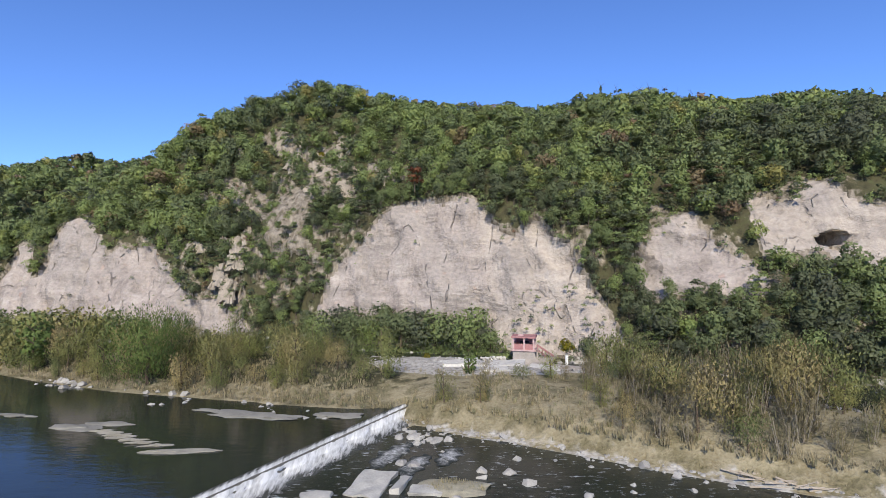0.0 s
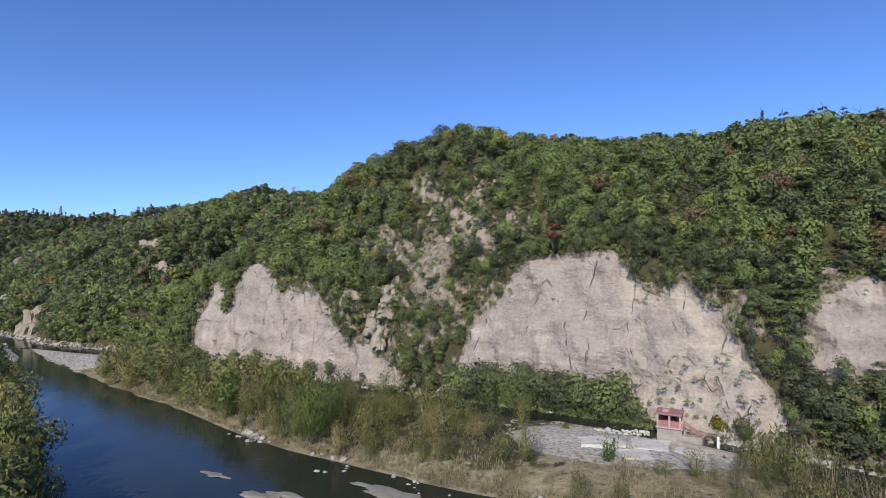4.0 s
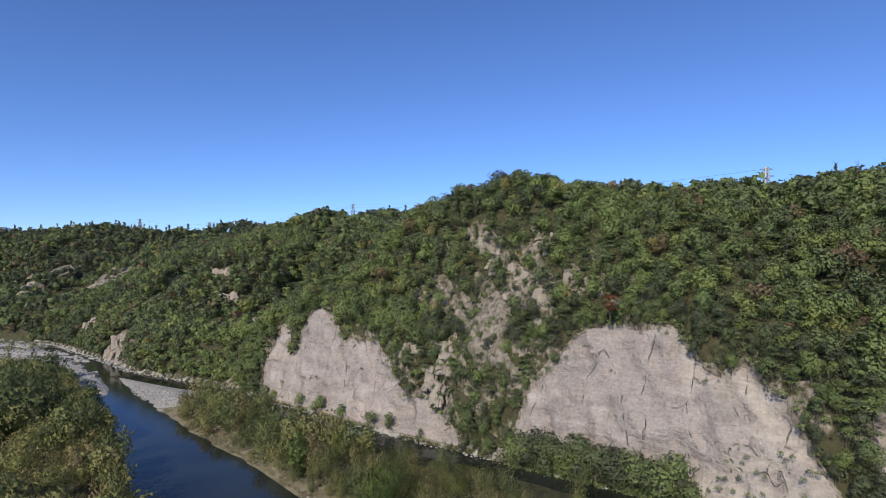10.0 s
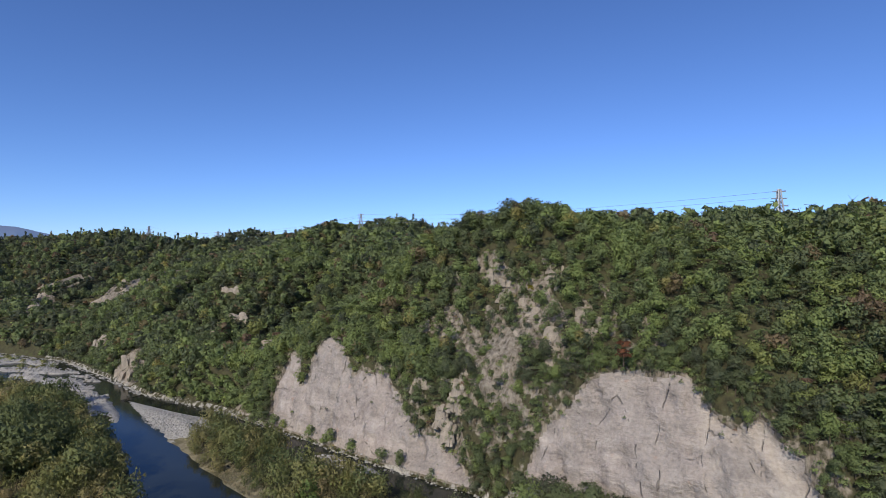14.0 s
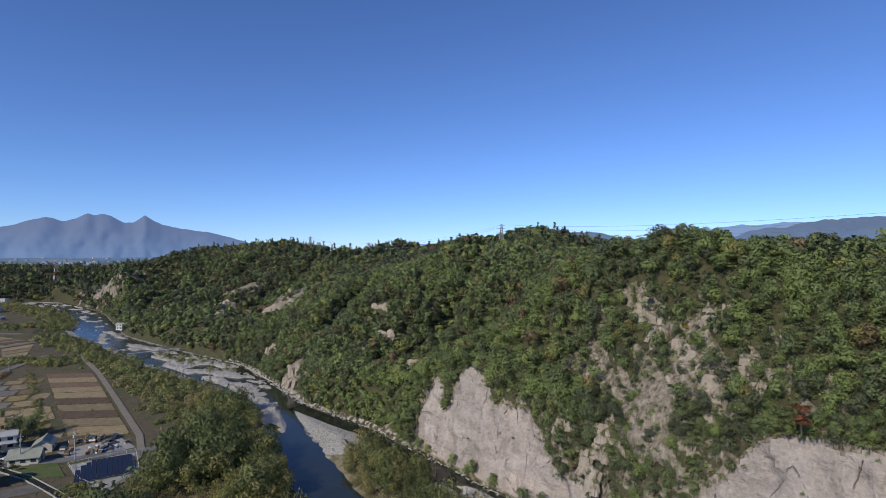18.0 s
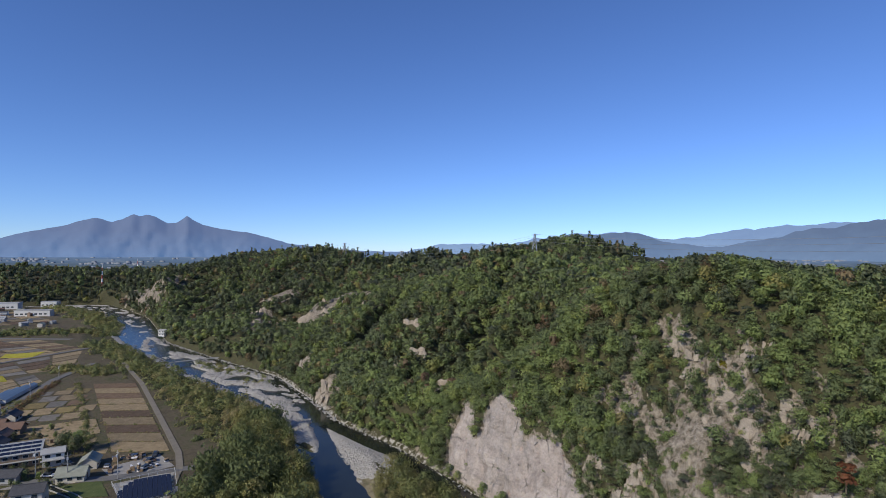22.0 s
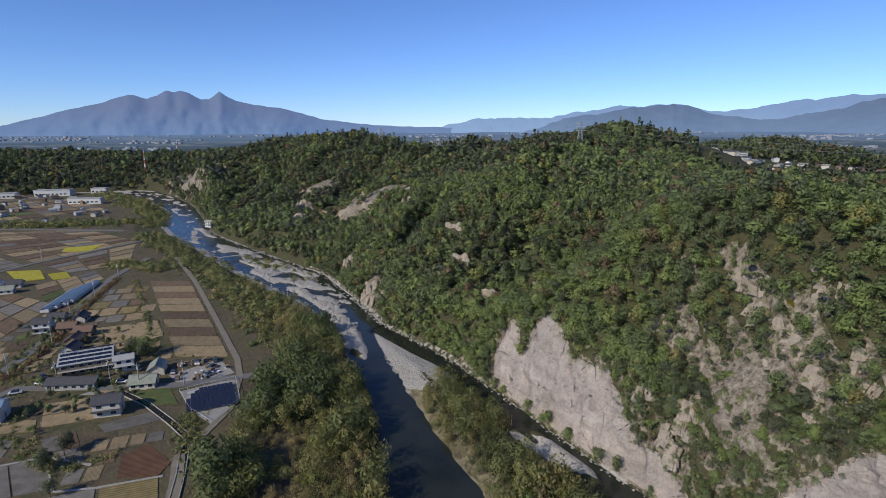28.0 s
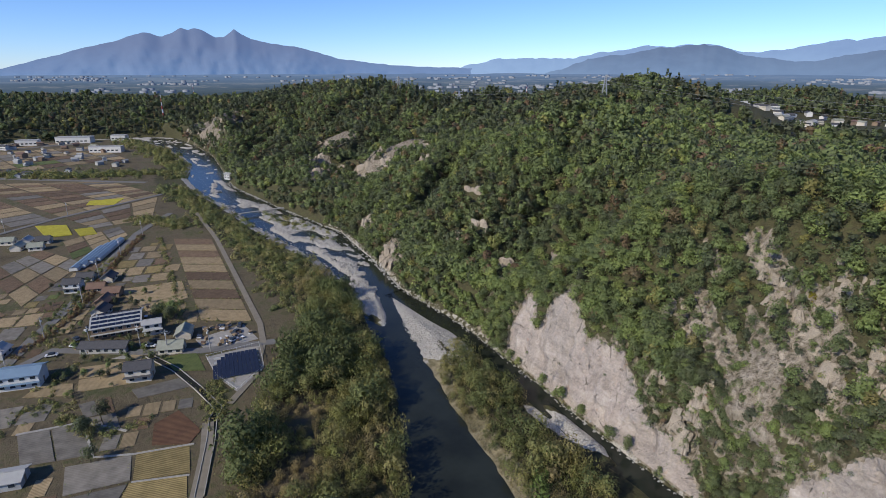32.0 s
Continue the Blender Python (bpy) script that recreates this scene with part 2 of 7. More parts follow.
M_WATER = water_material("river_water", (0.016, 0.019, 0.015), True)


# ---- mesh helpers ----
def mesh_of(name, verts, faces, mats, mat_index=None, attrs=None, smooth=False):
    """A mesh from arrays; all faces have the same number of corners. Six columns: places and outward ways."""
    verts, faces = np.asarray(verts, np.float32), np.asarray(faces, np.int32)
    ways = verts[:, 3:] if verts.shape[1] == 6 else None
    verts = np.ascontiguousarray(verts[:, :3])
    me = bpy.data.meshes.new(name)
    k = faces.shape[1]
    me.vertices.add(len(verts))
    me.vertices.foreach_set("co", verts.ravel())
    me.loops.add(faces.size)
    me.loops.foreach_set("vertex_index", faces.ravel())
    me.polygons.add(len(faces))
    me.polygons.foreach_set("loop_start", np.arange(0, faces.size, k, dtype=np.int32))
    for m in mats:
        me.materials.append(m)
    if mat_index is not None:
        me.polygons.foreach_set("material_index", np.asarray(mat_index, np.int32))
    if smooth:
        me.polygons.foreach_set("use_smooth", np.ones(len(faces), bool))
    for key, val in (attrs or {}).items():
        me.attributes.new(key, "FLOAT", "POINT").data.foreach_set("value", np.asarray(val, np.float32))
    me.update(calc_edges=True)
    me.validate()
    if ways is not None:
        me.polygons.foreach_set("use_smooth", np.ones(len(faces), bool))
        me.normals_split_custom_set_from_vertices(ways)
    return me


def part(name, bm, mat, parent, label=""):
    """Links a bmesh, or a mesh, as one object under a thing or a part."""
    me = bm
    if isinstance(bm, bmesh.types.BMesh):
        me = bpy.data.meshes.new(name)
        bm.normal_update()
        bm.to_mesh(me)
        bm.free()
        me.materials.append(mat)
    ob = new(name, me)
    ob.parent = parent
    return tagged(ob, label)


def thing(name, label, category, m=None, group="", kind=""):
    ob = new(name)
    ob.empty_display_size = 0.2
    if m is not None:
        ob.matrix_basis = m
    return tagged(ob, label, category, group, kind)


def box(bm, x0, y0, z0, x1, y1, z1, m=None):
    v = [bm.verts.new((x, y, z)) for z in (z0, z1) for x, y in ((x0, y0), (x1, y0), (x1, y1), (x0, y1))]
    for f in ((3, 2, 1, 0), (4, 5, 6, 7), (0, 1, 5, 4), (1, 2, 6, 5), (2, 3, 7, 6), (3, 0, 4, 7)):
        bm.faces.new([v[i] for i in f])
    if m is not None:
        bmesh.ops.transform(bm, matrix=m, verts=v)
    return v


def boxed(*args):
    bm = bmesh.new()
    box(bm, *args)
    return bm


def vnoise(x, y, z=0.0, seed=0):
    """Smooth value noise in -1..1 on arrays."""
    x, y, z = np.broadcast_arrays(np.asarray(x, float), np.asarray(y, float), np.asarray(z, float))
    xi, yi, zi = np.floor(x).astype(np.int64), np.floor(y).astype(np.int64), np.floor(z).astype(np.int64)
    fx, fy, fz = x - xi, y - yi, z - zi
    fx, fy, fz = (f * f * (3 - 2 * f) for f in (fx, fy, fz))

    def h(a, b, c):
        n = (a * 374761393 + b * 668265263 + c * 2147483647 + seed * 974711) & 0xFFFFFFFF
        n = ((n ^ (n >> 13)) * 1274126177) & 0xFFFFFFFF
        return ((n ^ (n >> 16)) & 0xFFFF) / 32767.5 - 1

    out = 0
    for a in (0, 1):
        for b in (0, 1):
            for c in (0, 1):
                w = (fx if a else 1 - fx) * (fy if b else 1 - fy) * (fz if c else 1 - fz)
                out = out + w * h(xi + a, yi + b, zi + c)
    return out


def fbm(x, y, z=0.0, octaves=4, seed=0):
    out, amp = 0, 0.5
    for o in range(octaves):
        out = out + amp * vnoise(np.asarray(x) * 2**o + 17.3 * o, np.asarray(y) * 2**o, np.asarray(z) * 2**o, seed + o)
        amp *= 0.5
    return out


def sstep(x, lo, hi):
    t = np.clip((np.asarray(x, float) - lo) / (hi - lo), 0, 1)
    return t * t * (3 - 2 * t)


def line(points):
    """A smoothed polyline y(x)."""
    px, py = np.array(points, float).T
    return lambda x: np.interp(x, px, py)


# ---- the lie of the land ----
FOOT = line([(-5000, -3000), (-1300, -600), (-1060, -150), (-1010, 20), (-980, 160), (-940, 285), (-900, 310), (-800, 300), (-692, 279), (-499, 216), (-400, 207), (-309, 203),
             (-251, 184), (-202, 166), (-160, 160), (-121, 149), (-90, 139), (-66, 132), (-46, 127), (-16, 120), (7, 114), (23, 104), (43, 94),
             (62, 85), (110, 70), (200, 40), (500, -60), (5000, -1500)])
NEAR = line([(-5000, -3100), (-1300, -650), (-1050, -200), (-1000, -20), (-965, 120), (-930, 245), (-890, 262), (-814, 262), (-712, 250), (-637, 232), (-570, 200), (-492, 182), (-431, 178), (-397, 173), (-357, 167),
             (-312, 163), (-272, 160), (-240, 153), (-221, 147), (-200, 137), (-177, 126), (-158, 118), (-129, 99), (-108, 84), (-58, 46), (-30, 26), (0, 10),
             (40, -12), (120, -45), (500, -180), (5000, -1900)])
FAR = line([(-205, 158), (-195, 152), (-147, 127), (-117, 112), (-90, 101), (-67, 90), (-50, 83), (-38, 80), (-27, 76), (-18, 73.5), (-6, 71), (1, 66), (7, 63),
            (13, 59), (18, 56), (23, 53), (33, 48), (60, 36), (120, 8), (500, -140), (5000, -1850)])
INNER = line([(-205, 158), (-190, 155), (-176, 153), (-151, 150), (-135, 144), (-119, 139), (-106, 135), (-84, 127), (-67, 124), (-46, 119), (-29, 115.5),
              (-17, 112), (-4, 110), (7, 107), (17, 100), (24, 95), (31, 89), (36, 84), (43, 78), (53, 69), (80, 58), (150, 32), (500, -90), (5000, -1600)])
CREST = line([(-5000, 30), (-1500, 26), (-900, 24), (-500, 17), (-300, 15), (-200, 15), (-150, 17), (-130, 25), (-103, 36), (-86, 27), (-72, 26), (-60, 27), (-45, 29),
              (-28, 28), (-12, 35), (5, 37), (20, 31), (32, 27), (42, 28), (52, 32), (66, 31), (80, 39), (100, 36), (200, 34), (500, 30), (5000, 30)])
SHELF = line([(-5000, 0), (30, 0), (42, 11), (60, 14), (80, 19), (110, 17), (5000, 12)])
SETBACK = line([(-5000, 0), (30, 0), (42, 8), (60, 13), (80, 20), (110, 20), (5000, 15)])
# Summits and saddles behind the cliffs: x, y, height of the ground.
SUMMITS = [(-49, 184, 78.5), (-28, 178, 74), (-75, 190, 67), (-62, 203, 68), (-42, 204, 71), (-12, 212, 71.5), (10, 212, 71), (30, 230, 73), (46, 212, 73), (60, 320, 62), (0, 320, 62), (-11, 183, 66), (-30, 160, 55), (-60, 165, 52), (-5, 150, 53), (30, 150, 56), (78, 180, 64), (60, 140, 50),
           (110, 140, 50), (140, 180, 65), (-26, 224, 69), (47, 269, 73), (-110, 190, 54), (-120, 215, 58)]
RIDGES = [(-210, 248, 58), (-237, 251, 49), (-160, 205, 42), (-247, 505, 91), (-200, 545, 80), (-262, 440, 79), (-310, 430, 79), (-216, 345, 74.5), (-150, 370, 66), (-430, 440, 72), (-120, 300, 66), (-60, 300, 65), (-367, 382, 67),
          (-351, 303, 52), (-300, 330, 62), (-481, 327, 42), (-610, 487, 80), (-520, 440, 69), (-680, 300, 58), (-680, 350, 63)]
BEYOND = [(-800, 380, 56), (-1000, 430, 48), (-1250, 420, 44), (-1500, 460, 42), (-2000, 420, 34), (-1150, 100, 46), (-1300, -250, 46), (-1700, -100, 44), (0, 420, 60), (60, 520, 58), (-110, 470, 58), (-140, 540, 60), (-165, 650, 62), (-215, 880, 74), (-330, 800, 48), (-90, 930, 48), (-480, 560, 52), (150, 400, 66), (300, 300, 64),
          (-400, 640, 36), (-700, 700, 36), (-1200, 900, 28), (-3000, 1500, 22), (-1500, 1800, 30), (0, 1500, 34), (800, 1000, 50), (-4500, 600, 20), (-4500, 4000, 20), (0, 4500, 24), (3000, 3000, 30), (4500, 200, 30), (600, 100, 55)]


def plate(ctrl):
    c = np.array(ctrl, float)
    s = 300.0

    def k(r):
        r = r / s
        return r * r * np.log(r + 1e-9)

    n = len(c)
    a = np.zeros((n + 3, n + 3))
    a[:n, :n] = k(np.linalg.norm(c[:, None, :2] - c[None, :, :2], axis=2)) + np.eye(n) * 0.002
    a[:n, n], a[:n, n + 1:n + 3] = 1, c[:, :2] / s
    a[n:, :n] = a[:n, n:].T
    w = np.linalg.solve(a, np.r_[c[:, 2], 0, 0, 0])

    def f(x, y):
        sh = np.shape(x)
        p = np.stack([np.ravel(x), np.ravel(y)], 1)
        out = np.zeros(len(p))
        for i in range(0, len(p), 20000):
            q = p[i:i + 20000]
            out[i:i + 20000] = k(np.linalg.norm(q[:, None] - c[None, :, :2], axis=2)) @ w[:n] + w[n] + q / s @ w[n + 1:]
        return out.reshape(sh)

    return f


_rim = [(x, float(FOOT(x) + SETBACK(x) + 12), float(CREST(x)) + 1) for x in
        (-1060, -1000, -960, -800, -600, -450, -350, -280, -230, -190, -160, -135, -115, -95, -75, -55, -35, -15, 5, 25, 45, 65, 90, 130, 200, 320, 500)]
UPLAND = plate(SUMMITS + RIDGES + BEYOND + _rim)


def weir_x(y):
    return -6 + (np.asarray(y) - 73) * 0.52


def water_z(x, y):
    up = 1.7 + 0.005 * np.maximum(0, -np.asarray(x, float) - 40)
    low = (np.asarray(x) > weir_x(y)) & (np.asarray(y) < FAR(x) + 3)
    return np.where(low, 0.2 - 0.004 * np.maximum(0, x), up)


def plain_z(x, y):
    return 4.6 + 0.006 * np.maximum(0, -np.asarray(x, float) - 150)


def hill_z(x, d):
    """Ground height at d metres behind the foot of the hill."""
    x, d = np.asarray(x, float), np.asarray(d, float)
    d0, zb, top = SETBACK(x), SHELF(x), CREST(x)
    base = water_z(x, FOOT(x) + 5) + 0.6
    low = zb * sstep(d, 0, np.maximum(d0, 0.1) * 1.15 + 0.01)
    k = 1 + 28 * sstep(-x, 925, 1005)
    r = np.clip((d - d0) / (11 * k), 0, 1)
    face = base + low + (top - base - zb) * (0.82 * r + 0.18 * r * r * (3 - 2 * r))
    up = UPLAND(x, FOOT(x) + d)
    back = sstep(d - d0, 8 * k, 15 * k)
    z = face * (1 - back) + np.maximum(up, 3) * back
    gully = fbm(x / 38, d / 80, 0, 4, 7) * 11 * sstep(d - d0, 14, 45) * (1 - 0.6 * sstep(d, 600, 2000))
    ravine = np.abs(vnoise(x / 34 + d / 150, d / 210 + 3.3, 0, 77)) + 0.25 * np.abs(vnoise(x / 15 + d / 90, d / 120, 0, 78))
    carve = 21 * (1 - sstep(ravine, 0.0, 0.5)) * sstep(d, 10, 36) * (1 - sstep(d, 62, 105)) * (1 - sstep(x, -125, -95)) * sstep(x, -1000, -800)
    fold = np.abs(vnoise(x / 62 + d / 190, d / 240 + 7.1, 0, 79)) + 0.22 * np.abs(vnoise(x / 24, d / 60, 0, 80))
    deep = 22 * (1 - sstep(fold, 0.0, 0.5)) * sstep(d, 60, 110) * (1 - sstep(d, 300, 420)) * (1 - sstep(x, -135, -95)) * sstep(x, -1000, -800)
    for cx, cy, _ in RIDGES:
        deep = deep * sstep(np.hypot(x - cx, FOOT(x) + d - cy), 12, 60)
    return z + gully - np.minimum(np.maximum(carve, deep), np.maximum(z - 6, 0) * 0.6)


def land_z(x, y):
    """Ground height anywhere."""
    x, y = np.asarray(x, float), np.asarray(y, float)
    d = y - FOOT(x)
    zw = water_z(x, y)
    up = x < -205
    near, far, inn, foot = NEAR(x), FAR(x), INNER(x), FOOT(x)
    far_edge = np.where(up, foot - 1, far)
    s_main = np.minimum(y - near, far_edge - y)
    s_side = np.where(up, -99, np.minimum(y - inn, foot - 0.5 - y))
    bars = fbm(x / 17, y / 6.5, 0, 3, 21)
    braid = np.where(up, sstep(bars + 0.28 * sstep(x, -420, -330) * sstep(-x, 225, 250) + 0.02, 0.05, 0.22), 0)
    wob = fbm(x / 7, y / 7, 0, 3, 5) * 1.6
    s = np.maximum(s_main, s_side) + wob * 0.6
    bed = zw - 1.1 * sstep(s, 0, 4) + braid * 1.9 * sstep(s, 2, 6)
    rise = np.where(y < near, plain_z(x, y) - 1.2 - zw + 1.2 * sstep(near - y, 8, 40), 1.3 + 0.7 * sstep(-s, 5, 14))
    bank = zw + rise * sstep(-s, 0, np.where(y < near, 7.0, 9.0)) + fbm(x / 9, y / 9, 0, 3, 3) * 0.5 * sstep(-s, 1, 6)
    flat = sstep(near - y, 25, 45)
    bank = bank * (1 - flat) + plain_z(x, y) * flat
    # gravel mound at the head of the island, and the bar along the near bank
    for cx, cy, rx, ry, turn, h in ((-158, 141.5, 21, 7.5, -0.36, 1.1), (-209, 147, 33, 5.2, -0.44, 1.0), (-82, 130.5, 18, 2.6, -0.33, 0.9)):
        u, w = (x - cx) * math.cos(turn) + (y - cy) * math.sin(turn), -(x - cx) * math.sin(turn) + (y - cy) * math.cos(turn)
        e = np.hypot(u / rx, w / ry) + wob * 0.08
        bed = np.maximum(bed, zw - 1.2 + (1.2 + h) * sstep(1.25 - e, 0, 0.45))
    z = np.where(s > 0, bed, bank)
    hz = hill_z(x, np.maximum(d, 0))
    z = np.where(d > 0, hz, z)
    away = sstep(np.hypot(x, y), 1300, 1650)
    return z * (1 - away) + np.minimum(z, 24) * away


# ---- ground sheet, with the bare cliffs cut out as pieces of their own ----
def spaced(*runs):
    out = []
    for a, b, s in runs:
        out += list(np.arange(a, b - 1e-6, s))
    return np.array(out + [runs[-1][1]])


GX = spaced((-4900, -2000, 150), (-2000, -1100, 30), (-1100, -420, 8), (-420, -260, 2.5), (-260, -132, 1.5), (-132, 105, 0.85), (105, 180, 3), (180, 500, 16), (500, 4900, 150))
GD = spaced((-4500, -700, 150), (-700, -200, 12), (-200, -110, 3), (-110, 0, 1.7), (0, 34, 0.33), (34, 120, 1.6), (120, 420, 6), (420, 1000, 25), (1000, 4800, 150))
XX, DD = np.meshgrid(GX, GD, indexing="ij")
YY = FOOT(XX) + DD
ZZ = land_z(XX, YY)

TOP_A = line([(-129, 3), (-128, 20), (-124, 27), (-119, 26.5), (-115.5, 15), (-112, 24), (-108, 31), (-104, 36), (-99, 33), (-94, 28), (-91, 22), (-88, 25), (-84, 23),
              (-78, 24), (-73, 21), (-68, 16), (-63, 12), (-60, 13), (-55, 11), (-50, 8), (-45, 6), (-42, 2)])
TOP_B = line([(-30, 3), (-28, 15), (-24, 21), (-19, 26), (-15, 31), (-11, 34), (-4, 35), (0, 33), (5, 36), (9, 33), (13, 28), (20, 29), (26, 23), (31, 13), (34, 5), (36, 2)])
TOP_C = line([(38, 14), (39.5, 22), (41, 25), (44, 27.5), (47, 30), (50, 31), (51.5, 29), (53, 25), (55, 22), (58, 21), (60, 14)])
TOP_D = line([(60, 20), (61.5, 28), (63, 32), (66, 33.5), (71, 34), (74, 36), (77, 38.5), (79, 36), (82, 32.5), (86, 30.5), (92, 29), (104, 24)])


def rock_masks(x, d, z):
    """Where each bare face lies: the height of the rock's edge over the ground there, in metres, positive inside."""
    n = fbm(x / 5, d / 5, z / 5, 3, 31) * 3.2
    face = 15 + SETBACK(x)
    out = {}
    for key, a, b, top, bot in (("a", -129, -42, TOP_A, lambda q: 0 * q), ("b", -30, 36, TOP_B, lambda q: 0 * q), ("c", 38, 60, TOP_C, lambda q: 16 + 0 * q), ("d", 60.5, 106, TOP_D, lambda q: 23.5 - 3 * sstep(q, 71, 76))):
        inside = (x > a) & (x < b) & (d < face + 3) & (d > 0.2)
        out[key] = np.where(inside, np.minimum(top(x) - z, z - bot(x) + 1) + n, -9)
    return out


STREAKS = [(-51.5, 8, 39, 5.0), (-36, 23, 50, 3.2), (-30.5, 40, 61, 3.6), (-50, 51, 63, 3.2), (-59, 31, 44, 2.2), (-26, 30, 45, 2.6), (-65, 22, 36, 2.2), (-19, 38, 50, 2.4), (-43, 44, 56, 2.2), (-69, 34, 42, 1.8), (-12, 40, 47, 2.0)]


def small_rocks(x, d, z):
    """Scattered bare rock among the trees on the steep upper faces."""
    s = fbm(x / 4.2 + 0.25 * z, z / 17 + d / 40, 0, 3, 51) + 0.55 * fbm(x / 17, z / 20, 0, 2, 53)
    w = sstep(x, -84, -64) * sstep(-x, -14, 8) * sstep(z, 12, 20) * sstep(-z, -66, -56) * sstep(d, 2, 6)
    out = (s - 0.34) * 8 * w - 2.5 * (1 - w)
    wob = 3.4 * fbm(z / 9, x / 30, 0, 3, 54)
    for cx, z0, z1, r in STREAKS:
        e = np.hypot((x - cx + wob) / (r * 1.25), (z - (z0 + z1) / 2) / ((z1 - z0) / 2))
        out = np.maximum(out, np.where(d < 70, (0.5 - e) * 5 + s * 9.0, -9))
    for cx, cd, rx, rd in ((-236, 4, 11, 9), (-283, 14, 9, 7), (-237, 68, 6, 12), (-351, 92, 34, 16), (-300, 70, 12, 9), (-372, 70, 30, 8), (-481, 108, 16, 12), (-430, 60, 10, 14),
                          (-400, 40, 9, 10), (-455, 66, 14, 9), (-760, 24, 90, 17), (-520, 60, 10, 8)):
        e = np.hypot((x - cx) / rx, (d - cd) / rd)
        out = np.maximum(out, (1 - e) * 6 + fbm(x / 7, d / 7, 0, 3, 91) * 7)
    return out


def crag_spots():
    """Rock ribs that stand out between the trees: x, distance behind the foot, half width, half height."""
    rng = np.random.default_rng(97)
    out = []
    for cx, cd, n, w in ((-236, 4, 3, 8), (-283, 14, 2, 7), (-237, 60, 2, 5), (-351, 84, 7, 28), (-300, 66, 4, 11), (-372, 66, 5, 26), (-481, 100, 3, 14), (-430, 56, 3, 9), (-400, 36, 3, 8), (-455, 62, 3, 12), (-205, 40, 3, 14), (-150, 30, 3, 14)):
        for _ in range(n):
            out.append((cx + rng.normal(0, w * 0.6), max(3, cd + rng.normal(0, w * 0.4)), rng.uniform(2.2, 4.8), rng.uniform(3.0, 5.5)))
    return out


def rib_spots():
    """Upright ribs along the streaks of bare rock."""
    rng = np.random.default_rng(99)
    out = []
    for cx, z0, z1, r in STREAKS:
        for k in range(int(2 + (z1 - z0) * r / 7)):
            out.append((cx + rng.normal(0, r * 0.55), rng.uniform(z0 + 2, z1 - 1), rng.uniform(0.9, 2.0), rng.uniform(1.3, 2.6)))
    return out


CRAGS = crag_spots()
MASKS = rock_masks(XX, DD, ZZ)
SMALL = small_rocks(XX, DD, ZZ)
BARE = np.maximum.reduce([*MASKS.values(), SMALL])
on_face = sstep(DD, 0.3, 2) * (1 - sstep(DD - SETBACK(XX), 30, 60)) * sstep(XX, -330, -250) * (1 - sstep(XX, 100, 140))
rough_rock = fbm(XX / 11, ZZ / 16, 0, 4, 61) * 3.0 + fbm(XX / 2.6 + ZZ / 40, ZZ / 24, 0, 3, 66) * (1.9 - 1.3 * sstep(XX, -32, -26) * (1 - sstep(XX, 32, 37))) + fbm(XX / 4.5 + ZZ / 8, ZZ / 7, DD / 9, 4, 62) * 2.0 + np.abs(fbm(XX / 7 + ZZ / 13, ZZ / 20, 0, 3, 63)) * -4.0 + fbm(XX / 1.9 + ZZ / 9, ZZ / 3.2, 0, 3, 67) * 0.35 - np.abs(fbm(XX / 12 - ZZ / 9, ZZ / 5, 0, 3, 68)) * 1.6
cave = sstep(1.2 - np.hypot((XX - 75.6) / 2.5, (ZZ - 24.6) / 1.7), 0, 0.1)
YD = YY - on_face * rough_rock * (0.35 + 0.65 * sstep(BARE, -2, 1)) + cave * 26 * (DD > 2)
ZZ2 = ZZ + on_face * fbm(XX / 3, DD / 3, 0, 3, 64) * 0.5 + 0.9 * cave * (DD > 2)
nx, nd = XX.shape
idx = np.arange(nx * nd).reshape(nx, nd)
QUADS = np.stack([idx[:-1, :-1], idx[1:, :-1], idx[1:, 1:], idx[:-1, 1:]], -1).reshape(-1, 4)
GV = np.stack([XX, YD, ZZ2], -1).reshape(-1, 3)


def quad_mean(a):
    return (a[:-1, :-1] + a[1:, :-1] + a[1:, 1:] + a[:-1, 1:]).ravel() / 4


owner = np.zeros(len(QUADS), int)
for i, key in enumerate("abcd", 1):
    owner[(quad_mean(MASKS[key]) > 0) & (owner == 0)] = i

# masks of the ground cover
zw_all = water_z(XX, YY)
rel = ZZ - zw_all
up = XX < -205
in_bed = (DD < 0) & (YY > NEAR(XX) - 6)
gravel = np.where(in_bed & (rel > -0.6) & (rel < 1.6) & (up | (np.hypot((XX + 160) / 24, (YY - 141) / 13) < 1.1) | (np.hypot((XX + 212) / 45, (YY - 148) / 12) < 1.1)), 1.0, 0.0)
gravel = np.maximum(gravel, sstep(1.25 - np.hypot((XX - 7) / 18, (YY - 94) / 11), 0, 0.4))
gravel = np.maximum(gravel, sstep(1.2 - np.hypot((XX + 82) / 20, (YY - 130) / 4.5), 0, 0.4))
gravel = np.maximum(gravel, (DD < 0) * sstep(XX, 22, 34) * sstep(4 - np.abs(YY - FAR(XX) - 1), 0, 4) * 0.47)
gravel = np.maximum(gravel, (DD < 3) * sstep(XX, 20, 30) * sstep(4 - np.abs(YY - INNER(XX)), 0, 3) * 0.6)
gravel = np.maximum(gravel, (DD < 0) * sstep(XX, -8, 0) * (1 - sstep(XX, 100, 120)) * sstep(4.5 - np.abs(YY - FAR(XX) - 0.8), 0, 4) * 0.53)
gravel = np.maximum(gravel, 0.46 * (np.abs(DD + 0.6) < 1.6) * (XX > -330))
gravel = np.maximum(gravel, (DD < 0) * (rel < 0.15) * (YY > FAR(XX) - 1) * ((XX < -138) | (XX > -8)) * (XX > -205) * 0.45)
